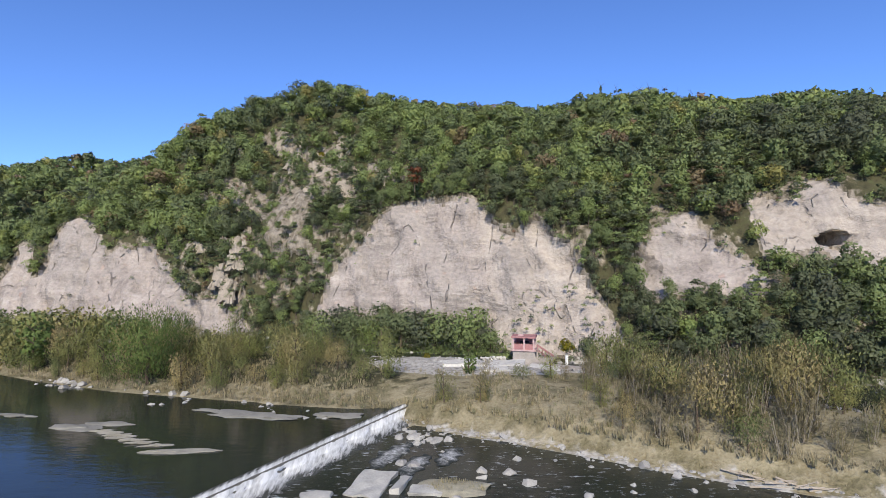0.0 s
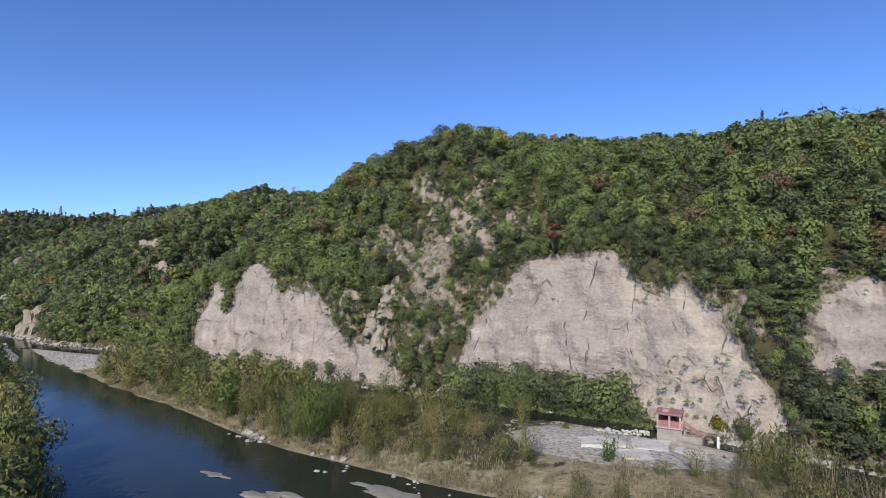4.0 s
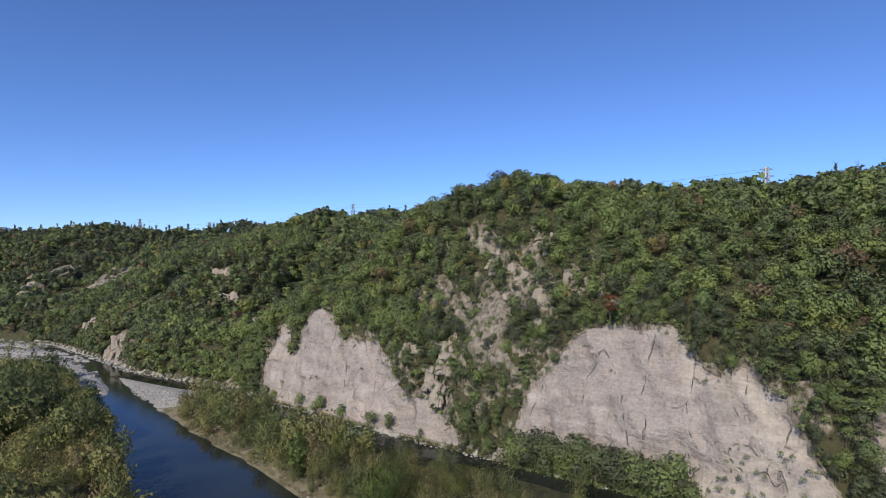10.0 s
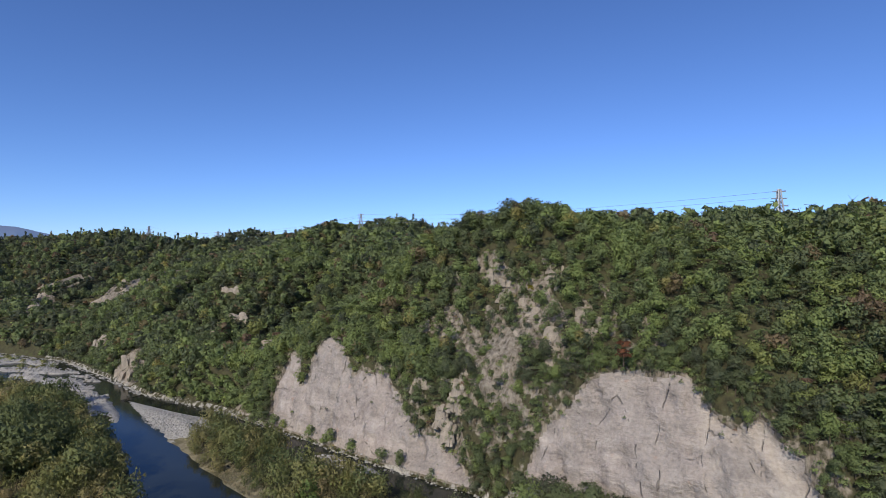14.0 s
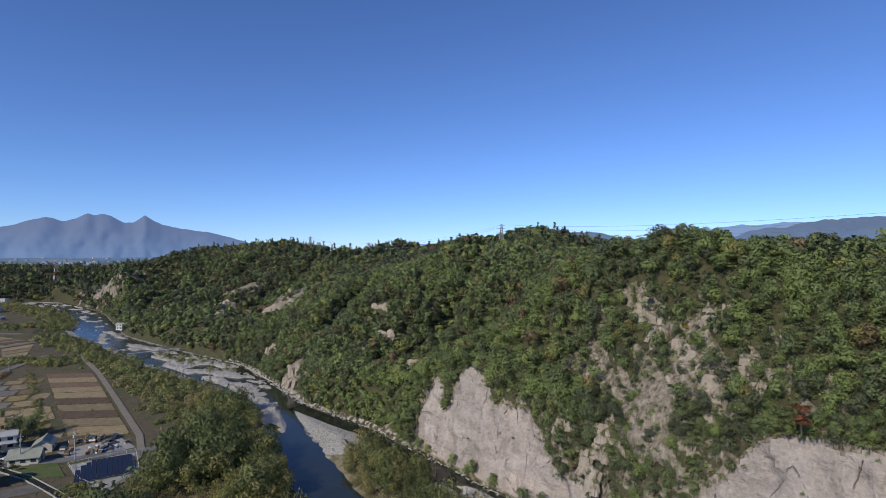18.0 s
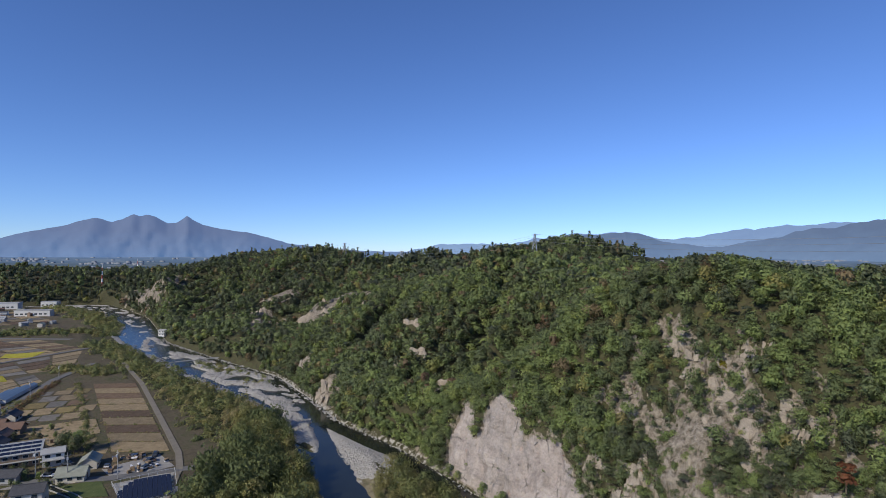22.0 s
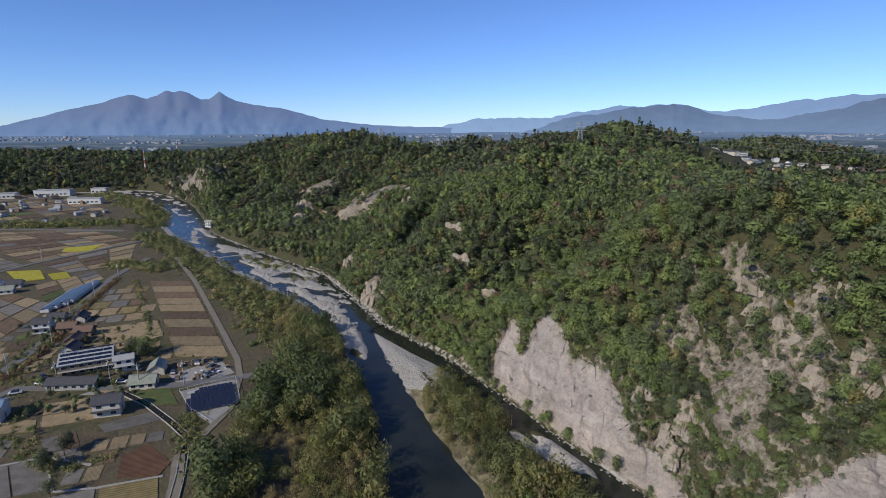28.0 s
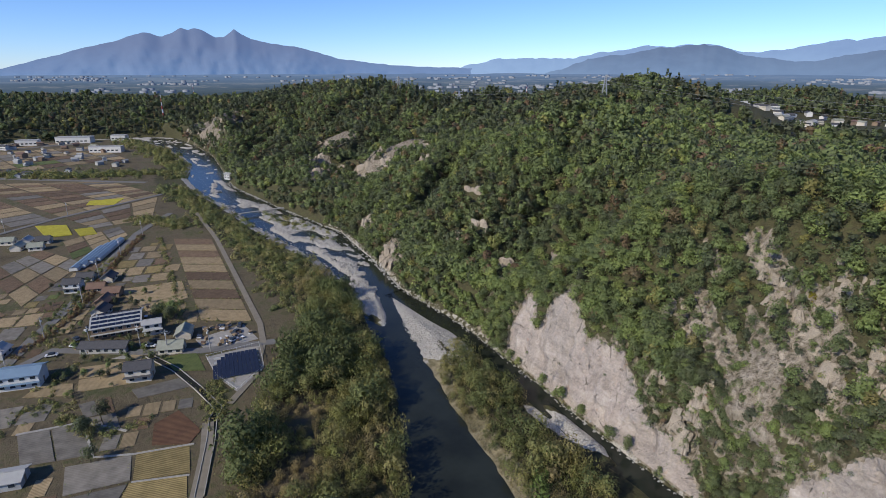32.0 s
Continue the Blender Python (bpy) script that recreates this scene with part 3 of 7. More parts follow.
dry = (DD < 0) * (YY > FAR(XX) - 2) * ~up * (0.30 + 0.45 * sstep(10 - (YY - FAR(XX)), 0, 8) + 0.35 * sstep(XX, -15, 0))
rocky = sstep(SMALL, -2.2, 0.2) * (DD > 0)
for k in MASKS:
    rocky = np.maximum(rocky, sstep(MASKS[k], -2.5, 0) * (DD > 0))
steep = (DD > 0.4) * (DD - SETBACK(XX) < 16) * (XX > -150) * (XX < 120)
rocky = np.maximum(rocky, steep * (0.42 + 0.35 * fbm(XX / 5, ZZ / 6, 0, 3, 19)))
field = (DD < 0) * sstep(NEAR(XX) - YY, 20, 40) * sstep(XX, -1500, -1200)
attrs = dict(gravel=gravel.ravel(), dry=dry.ravel(), rocky=rocky.ravel(), field=field.ravel())


def cut(name, keep, mat, label, category, kind="", keep_attrs=True):
    q = QUADS[keep]
    used, inv = np.unique(q, return_inverse=True)
    at = {k: v[used] for k, v in attrs.items()} if keep_attrs else None
    return tagged(new(name, mesh_of(name, GV[used], inv.reshape(q.shape), [mat], None, at, True)), label, category, "", kind)


cut("ground", owner == 0, M_GROUND, "river valley floor and wooded hillside soil", "ground", "structure")


def cliff(n, mat, label, edges, words):
    """One cliff as a thing; its buttresses, parted along the gullies, are its parts."""
    t = thing("cliff", label, "cliff")
    xm = quad_mean(XX) + 2.2 * quad_mean(fbm(XX / 7, ZZ / 9, 0, 3, 88)) + 0.12 * quad_mean(ZZ)
    for a, b in zip([-1e6] + edges, edges + [1e6]):
        keep = (owner == n) & (xm > a) & (xm <= b)
        if keep.sum() > 4:
            q = QUADS[keep]
            used, inv = np.unique(q, return_inverse=True)
            part("buttress", mesh_of("buttress", GV[used], inv.reshape(q.shape), [mat], None, None, True), None, t, words)
    return t


cliff(1, M_ROCK, "pinkish grey bare rock cliff with a jagged crest", [-114, -101, -88, -74, -58], "")
cliff(2, M_ROCKW, "broad pale landslip cliff of grey and cream rock", [-19, -8, 3, 13, 23], "")
cliff(3, M_ROCK, "small pale rock cliff above dark trees", [45, 53], "")
cliff(4, M_ROCKW, "pale rock cliff with a dark cave at its foot", [68, 80, 92], "")


# ---- the river ----
def water_sheet(name, xs, lo, hi, z, label, n=14):
    x = np.repeat(xs[:, None], n, 1)
    w = np.linspace(0, 1, n)[None, :]
    y = lo(x) * (1 - w) + hi(x) * w
    zz = z(x, y)
    i = np.arange(x.size).reshape(x.shape)
    q = np.stack([i[:-1, :-1], i[1:, :-1], i[1:, 1:], i[:-1, 1:]], -1).reshape(-1, 4)
    rapid = sstep(x, -4, 6) * (1 - 0.3 * sstep(x, 30, 60)) + sstep(-x, 215, 260)
    return tagged(new(name, mesh_of(name, np.stack([x, y, zz], -1).reshape(-1, 3), q, [M_WATER], None, dict(rapid=rapid.ravel()), True)), label, "river", "", "structure")


water_sheet("water_upper", spaced((-1300, -1060, 20), (-1060, -205, 6)), lambda x: NEAR(x) - 4, lambda x: FOOT(x) - 0.2, lambda x, y: 1.7 + 0.005 * (-x - 40), "stony shallow river upstream with white riffles")


# Upstream pool as a skewed sheet that ends on the weir; tail water below it.
def skewed(name, u0, u1, nu, left, right, level, label):
    u = spaced((u0, u1, nu))
    n = 16
    w = np.linspace(0, 1, n)
    V, R = [], []
    for a in u:
        (ax, ay), (bx, by) = left(a), right(a)
        for t in w:
            x, y = ax + (bx - ax) * t, ay + (by - ay) * t
            V.append((x, y, level(x)))
            R.append(1.0 if x > -30 and level(x) < 1 else 0.0)
    i = np.arange(len(V)).reshape(len(u), n)
    q = np.stack([i[:-1, :-1], i[1:, :-1], i[1:, 1:], i[:-1, 1:]], -1).reshape(-1, 4)
    return tagged(new(name, mesh_of(name, V, q, [M_WATER], None, dict(rapid=R), True)), label, "river", "", "structure")


WEIR_A, WEIR_B = (-5.2, 74.5), (-38, 11.4)


def pool_left(a):  # near bank, from upstream to the weir
    x = -205 + a * (WEIR_B[0] + 205)
    return x, (float(NEAR(x)) - 3) * (1 - a**6) + WEIR_B[1] * a**6


def pool_right(a):
    x = -205 + a * (WEIR_A[0] + 205)
    return x, (float(FAR(x)) + 1.5) * (1 - a**6) + WEIR_A[1] * a**6


skewed("water_pool", 0, 1, 0.01, pool_left, pool_right, lambda x: 1.7 + 0.005 * max(0, -x - 40), "calm dark river pool above the weir")
skewed("water_tail", 0, 1, 0.01, lambda a: (WEIR_B[0] + 2 + a * 440, float(NEAR(WEIR_B[0] + 2 + a * 440)) - 4), lambda a: (WEIR_A[0] + 2.2 + a * 440, float(FAR(WEIR_A[0] + 2.2 + a * 440)) + 2),
       lambda x: 0.2 - 0.004 * max(0, x), "dark shallow rapids below the weir")
water_sheet("water_side", spaced((-206, 300, 3)), lambda x: INNER(x) - 2.5, lambda x: FOOT(x) + 0.3, lambda x, y: 1.7 + 0.005 * np.maximum(0, -x - 40), "narrow dark side channel at the foot of the cliff", 8)


def weir():
    m, nt, b = material("white_water", 0.9)
    v = coords(nt, (1, 1, 1))
    wv = nt.nodes.new("ShaderNodeMapping")
    wv.inputs["Rotation"].default_value = (0, 0, radians(62))
    wv.inputs["Scale"].default_value = (3.2, 0.5, 0.5)
    nt.links.new(v, wv.inputs["Vector"])
    f = noise_tex(nt, wv.outputs[0], 1.0, 6, 0.65)
    f = maths(nt, "ADD", maths(nt, "MULTIPLY", f, 0.8), maths(nt, "MULTIPLY", attribute(nt, "foam"), 0.45))
    nt.links.new(ramp(nt, f, [(0.42, (0.05, 0.052, 0.046)), (0.57, (0.40, 0.40, 0.39)), (0.78, (0.74, 0.74, 0.73))]), b.inputs["Base Color"])
    bump(nt, b, f, 0.2, 0.6)
    rng = np.random.default_rng(5)
    n, k = 130, 12
    prof = [(-1.0, 1.69, 0.0), (-0.3, 1.73, 0.1), (0.15, 1.68, 0.5), (0.5, 1.4, 0.75), (0.8, 1.0, 0.8), (1.2, 0.75, 0.85), (1.6, 0.6, 1.0), (2.2, 0.42, 1.0), (3.0, 0.34, 0.75), (3.8, 0.26, 0.45), (4.8, 0.2, 0.12), (6, 0.12, 0)]
    V, F, A = [], [], []
    ax, ay = WEIR_A
    dx, dy = WEIR_B[0] - ax, WEIR_B[1] - ay
    ln = math.hypot(dx, dy)
    ox, oy = -dy / ln, dx / ln
    for i in range(n):
        s = i / (n - 1)
        wob = 0.35 * math.sin(i * 0.7) + rng.normal(0, 0.18)
        for o, z, f in prof:
            q = o * 0.5 + 0.7 * wob * (o > 1)
            V.append((ax + dx * s + ox * q, ay + dy * s + oy * q, z + rng.normal(0, 0.05) * (o > 0.3)))
            A.append(f * (0.5 if o > 1.4 else 0.85))
    i = np.arange(n * k).reshape(n, k)
    q = np.stack([i[:-1, :-1], i[1:, :-1], i[1:, 1:], i[:-1, 1:]], -1).reshape(-1, 4)
    t = thing("weir", "low concrete weir with a curtain of white falling water", "weir")
    part("falling_water", mesh_of("falling_water", V, q, [m], None, dict(foam=A), True), None, t, "white foaming water")
    bm = bmesh.new()
    box(bm, 0, -0.3, -1.2, ln, 0.3, 1.45)
    part("sill", bm, plain("wet_concrete", (0.16, 0.15, 0.13), 0.5), t).matrix_basis = Matrix.Translation((ax, ay, 0)) @ Matrix.Rotation(math.atan2(dy, dx), 4, "Z")


weir()


# ---- vegetation ----
RNG = np.random.default_rng(11)


def cards(n, card, shape, rng, out=1.25, slim=0.0):
    """Leaf clumps as small irregular three cornered sprays over lobes of a crown. shape(n) gives points and outward ways."""
    n, card = 2 * n, card * 0.86
    c, o = shape(n)
    nrm = o / np.linalg.norm(o, axis=1)[:, None] * out + rng.normal(0, 0.5, (n, 3))
    nrm /= np.linalg.norm(nrm, axis=1)[:, None]
    a = np.cross(nrm, rng.normal(0, 1, (n, 3)))
    a /= np.linalg.norm(a, axis=1)[:, None]
    if slim:   # upright narrow sprays
        a = a * 0.45 + np.array((0, 0, 1.0)) + 0.35 * o / np.linalg.norm(o, axis=1)[:, None]
        a /= np.linalg.norm(a, axis=1)[:, None]
    b = np.cross(nrm, a)
    s = card * rng.uniform(0.6, 1.35, (n, 1))
    a, b = a * (1 + slim), b * (1 - 0.55 * min(slim, 1))
    k = rng.uniform(0.6, 1.25, (n, 3, 1))
    v = np.stack([c + a * s * 0.52 * k[:, 0], c + (b * 0.48 - a * 0.28) * s * k[:, 1], c - (b * 0.48 + a * 0.28) * s * k[:, 2]], 1)
    hub = c - c.mean(0) + (0, 0, 0.12 * np.ptp(c[:, 2]))
    hub /= np.linalg.norm(hub, axis=1)[:, None] + 1e-6
    way = 0.75 * o / np.linalg.norm(o, axis=1)[:, None] + 0.75 * hub + 0.25 * nrm
    way /= np.linalg.norm(way, axis=1)[:, None]
    return np.concatenate([v, np.repeat(way[:, None], 3, 1)], 2).reshape(-1, 6)


def broad(rng, r=2.7, h=6.6, base=1.3, lobes=8):
    """A broadleaf crown of several lobes."""
    ang = rng.uniform(0, 6.28, lobes)
    rad = r * rng.uniform(0.15, 0.62, lobes)
    lc = np.stack([np.cos(ang) * rad, np.sin(ang) * rad, base + (h - base) * rng.uniform(0.25, 0.78, lobes)], 1)
    lc[0] = (0, 0, base + (h - base) * 0.72)
    lr = r * rng.uniform(0.38, 0.62, lobes)

    def shape(n):
        i = rng.integers(0, lobes, n)
        d = rng.normal(0, 1, (n, 3))
        d[:, 2] = d[:, 2] * 0.9 + 0.35
        d /= np.linalg.norm(d, axis=1)[:, None]
        return lc[i] + d * (lr[i] * rng.uniform(0.75, 1.08, n))[:, None] * (1, 1, 0.95), d

    return shape


def pine(rng, r=2.3, h=6.5):
    """Flat plates of needles up a leaning stem."""
    lev = np.sort(rng.uniform(0.3, 1.0, 7)) * h
    off = rng.normal(0, r * 0.28, (7, 2))

    def shape(n):
        i = rng.integers(0, 7, n)
        a, q = rng.uniform(0, 6.28, n), np.sqrt(rng.uniform(0, 1, n))
        w = r * (1.12 - 0.75 * lev[i] / h)
        p = np.stack([off[i, 0] + np.cos(a) * q * w, off[i, 1] + np.sin(a) * q * w, lev[i] + rng.normal(0, 0.16, n) - 0.35 * q], 1)
        o = np.stack([np.cos(a) * 0.35, np.sin(a) * 0.35, np.ones(n)], 1)
        return p, o

    return shape


def cone(rng, r=1.7, h=8.0):
    def shape(n):
        t = rng.uniform(0, 1, n) ** 1.4
        a = rng.uniform(0, 6.28, n)
        w = r * (1 - t) * (0.7 + 0.3 * np.sign(np.sin(t * 40))) * rng.uniform(0.7, 1.05, n) + 0.1
        return np.stack([np.cos(a) * w, np.sin(a) * w, 0.8 + t * (h - 0.8)], 1), np.stack([np.cos(a), np.sin(a), 0.45 + 0 * a], 1)

    return shape


def shrub(rng, r=1.5, h=1.8):
    def shape(n):
        d = rng.normal(0, 1, (n, 3))
        d[:, 2] = np.abs(d[:, 2]) * 0.9
        d /= np.linalg.norm(d, axis=1)[:, None]
        k = rng.uniform(0.5, 1.05, n)[:, None]
        lump = 1 + 0.3 * np.sin(d[:, :1] * 5 + 1) * np.cos(d[:, 1:2] * 4)
        return d * k * lump * (r, r, h), d

    return shape


def willow(rng, r=2.6, h=5.2):
    """Upright sprays from the ground, feathery and rounded on top."""
    m = 16
    a, q = rng.uniform(0, 6.28, m), np.sqrt(rng.uniform(0, 1, m)) * r * 0.8
    tip = h * (1.05 - 0.45 * (q / r) ** 2) * rng.uniform(0.75, 1.05, m)

    def shape(n):
        i = rng.integers(0, m, n)
        t = rng.uniform(0.12, 1, n)
        w = 0.35 + 0.75 * np.sin(t * 2.6)
        d = rng.normal(0, 1, (n, 3))
        d /= np.linalg.norm(d, axis=1)[:, None]
        p = np.stack([np.cos(a[i]) * q[i] * (0.4 + 0.6 * t), np.sin(a[i]) * q[i] * (0.4 + 0.6 * t), tip[i] * t], 1) + d * (w * 0.55 * r / 2.6)[:, None]
        return p, d + np.stack([np.cos(a[i]) * 0.6, np.sin(a[i]) * 0.6, 0.3 + 0 * t], 1)

    return shape


def stem(h, r0, rng, bits=5):
    """A tapered, slightly bent trunk of quads with two limbs."""
    V, F = [], []

    def tube(p, q, a, b, n=5):
        d = np.array(q) - p
        u = np.cross(d, (0.3, 1, 0.2))
        u /= np.linalg.norm(u)
        w = np.cross(d, u)
        w /= np.linalg.norm(w)
        base = len(V)
        for c, rr in ((np.array(p), a), (np.array(q), b)):
            for i in range(n):
                t = 6.2832 * i / n
                V.append(c + u * rr * math.cos(t) + w * rr * math.sin(t))
        for i in range(n):
            F.append((base + i, base + (i + 1) % n, base + n + (i + 1) % n, base + n + i))

    p = np.zeros(3)
    for i in range(3):
        q = p + (rng.normal(0, 0.12), rng.normal(0, 0.12), h / 3)
        tube(p, q, r0 * (1 - i * 0.28), r0 * (1 - (i + 1) * 0.28))
        if i:
            for _ in range(2):
                a = rng.uniform(0, 6.28)
                tube(q, q + np.array((math.cos(a) * h * 0.22, math.sin(a) * h * 0.22, h * 0.2)), r0 * 0.38, r0 * 0.1, 4)
        p = q
    return np.array(V), np.array(F)


def canes(rng, n=9, h=4.0, r=1.5):
    """A clump of thin pale stems."""
    V, F = [np.array((0.07 * math.cos(t), 0.07 * math.sin(t), -0.2)) for t in (0.0, 2.09, 4.19)], []
    for _ in range(n):
        a, q = rng.uniform(0, 6.28), r * math.sqrt(rng.uniform(0, 1))
        low = np.array((math.cos(a) * q * 0.6, math.sin(a) * q * 0.6, h * 0.12))
        top = np.array((math.cos(a) * q * 1.2, math.sin(a) * q * 1.2, h * rng.uniform(0.6, 1.05)))
        w = rng.uniform(0.025, 0.05)
        rings = [(0, 1, 2)]
        for c, k in ((low, 1.0), (top, 0.4)):
            rings.append(tuple(range(len(V), len(V) + 3)))
            V += [c + np.array((math.cos(t), math.sin(t), 0)) * w * k for t in (0.0, 2.09, 4.19)]
        for lo, hi in zip(rings, rings[1:]):
            F += [(lo[j], lo[(j + 1) % 3], hi[(j + 1) % 3], hi[j]) for j in range(3)]
    return np.array(V), np.array(F)


def merge_plants(name, groups, mat, label, category, kind="stuff"):
    """groups: (template verts, positions, scales, turns, tones). All sprays joined into one mesh."""
    V, T = [], []
    for tv, pos, sc, tu, tone in groups:
        if len(pos) == 0:
            continue
        c, s = np.cos(tu)[:, None], np.sin(tu)[:, None]
        x = (tv[None, :, 0] * c - tv[None, :, 1] * s) * sc[:, None] + pos[:, :1]
        y = (tv[None, :, 0] * s + tv[None, :, 1] * c) * sc[:, None] + pos[:, 1:2]
        z = tv[None, :, 2] * sc[:, None] + pos[:, 2:3]
        cols = [x, y, z]
        if tv.shape[1] == 6:
            cols += [tv[None, :, 3] * c - tv[None, :, 4] * s, tv[None, :, 3] * s + tv[None, :, 4] * c, np.broadcast_to(tv[None, :, 5], x.shape)]
        V.append(np.stack(cols, -1).reshape(-1, len(cols)))
        T.append(np.repeat(tone, len(tv)))
    V, T = np.concatenate(V), np.concatenate(T)
    return tagged(new(name, mesh_of(name, V, np.arange(len(V)).reshape(-1, 3 if V.shape[1] == 6 else 4), [mat], None, dict(tone=T))), label, category, "", kind)


def trees_of(maker, count, card, variants, rng, slim=0.0, **kw):
    return [cards(count, card, maker(rng, **kw), rng, slim=slim) for _ in range(variants)]


R1 = np.random.default_rng(21)
NEAR_T = trees_of(broad, 210, 0.66, 6, R1) + trees_of(pine, 180, 0.6, 3, R1)
CLOSE_T = trees_of(broad, 480, 0.46, 6, R1) + trees_of(pine, 380, 0.45, 3, R1)
REED_T = trees_of(willow, 820, 0.21, 3, R1, 0.45) + trees_of(broad, 820, 0.24, 3, R1, 0.3, r=2.9, h=5.2, base=0.0, lobes=12)
TWIG_T = trees_of(willow, 210, 0.27, 3, R1, 1.6, r=2.0, h=4.6)
MID_T = trees_of(broad, 66, 1.15, 5, R1) + trees_of(pine, 54, 1.1, 2, R1)
FAR_T = trees_of(broad, 20, 2.5, 4, R1) + trees_of(cone, 18, 1.8, 2, R1)
BUSH_T = trees_of(shrub, 34, 0.62, 5, R1)
WILL_T = trees_of(willow, 170, 0.46, 3, R1, 0.25) + trees_of(broad, 170, 0.5, 3, R1, r=2.8, h=5.0, base=0.0, lobes=10)
UP_T = trees_of(broad, 42, 1.55, 5, R1) + trees_of(pine, 36, 1.4, 2, R1)
CONE_T = trees_of(cone, 110, 0.8, 3, R1)


def scatter(x0, x1, d0, d1, gap, rng):
    """Jittered places in strips along the foot of the hill."""
    gx, gd = np.meshgrid(np.arange(x0, x1, gap), np.arange(d0, d1, gap), indexing="ij")
    x = gx.ravel() + rng.uniform(-0.48, 0.48, gx.size) * gap
    d = gd.ravel() + rng.uniform(-0.48, 0.48, gx.size) * gap
    return x, d


def tone_of(x, y, rng, dull=0.0):
    """Stands of like colour with single odd trees."""
    t = 0.44 + 0.36 * fbm(x / 42, y / 42, 0, 3, 17) + rng.normal(0, 0.2, len(x)) + dull
    t = np.clip(t, 0.02, 0.80)
    odd = rng.uniform(0, 1, len(x))
    t = np.where(odd < 0.02, rng.uniform(0.80, 0.87, len(x)), t)
    return np.where(odd > 0.955, rng.uniform(0.91, 0.95, len(x)), t)


def plant(kinds, x, y, z, size, tone, rng, weights=None):
    which = rng.choice(len(kinds), len(x), p=weights)
    turn = rng.uniform(0, 6.28, len(x))
    pos = np.stack([x, y, z], 1)
    return [(kinds[i], pos[which == i], size[which == i], turn[which == i], tone[which == i]) for i in range(len(kinds))]


def ground_at(x, d):
    y = FOOT(x) + d
    return y, hill_z(x, d)


LEAF_MESH = [mesh_of("crown", v, np.arange(len(v)).reshape(-1, 3), [M_LEAF]) for v in CLOSE_T]
CANES = [mesh_of("trunk", *canes(R1), [M_CANE]) for _ in range(3)]
STEMS = [mesh_of("trunk", *stem(3.6, 0.17, R1), [M_BARK]) for _ in range(3)]
TWIG_MESH = [mesh_of("crown", v, np.arange(len(v)).reshape(-1, 3), [M_TWIG]) for v in TWIG_T]
WILLOW_MESH = [mesh_of("crown", v, np.arange(len(v)).reshape(-1, 3), [M_WILLOW]) for v in REED_T]


def tree(name, label, category, x, y, z, size, crown, trunk, turn=0.0, group=""):
    t = thing(name, label, category, pose(float(x), float(y), float(z), 0, 0, math.degrees(turn)) @ Matrix.Scale(float(size), 4), group)
    part("trunk", trunk, None, t)
    part("crown", crown, None, t)
    return t


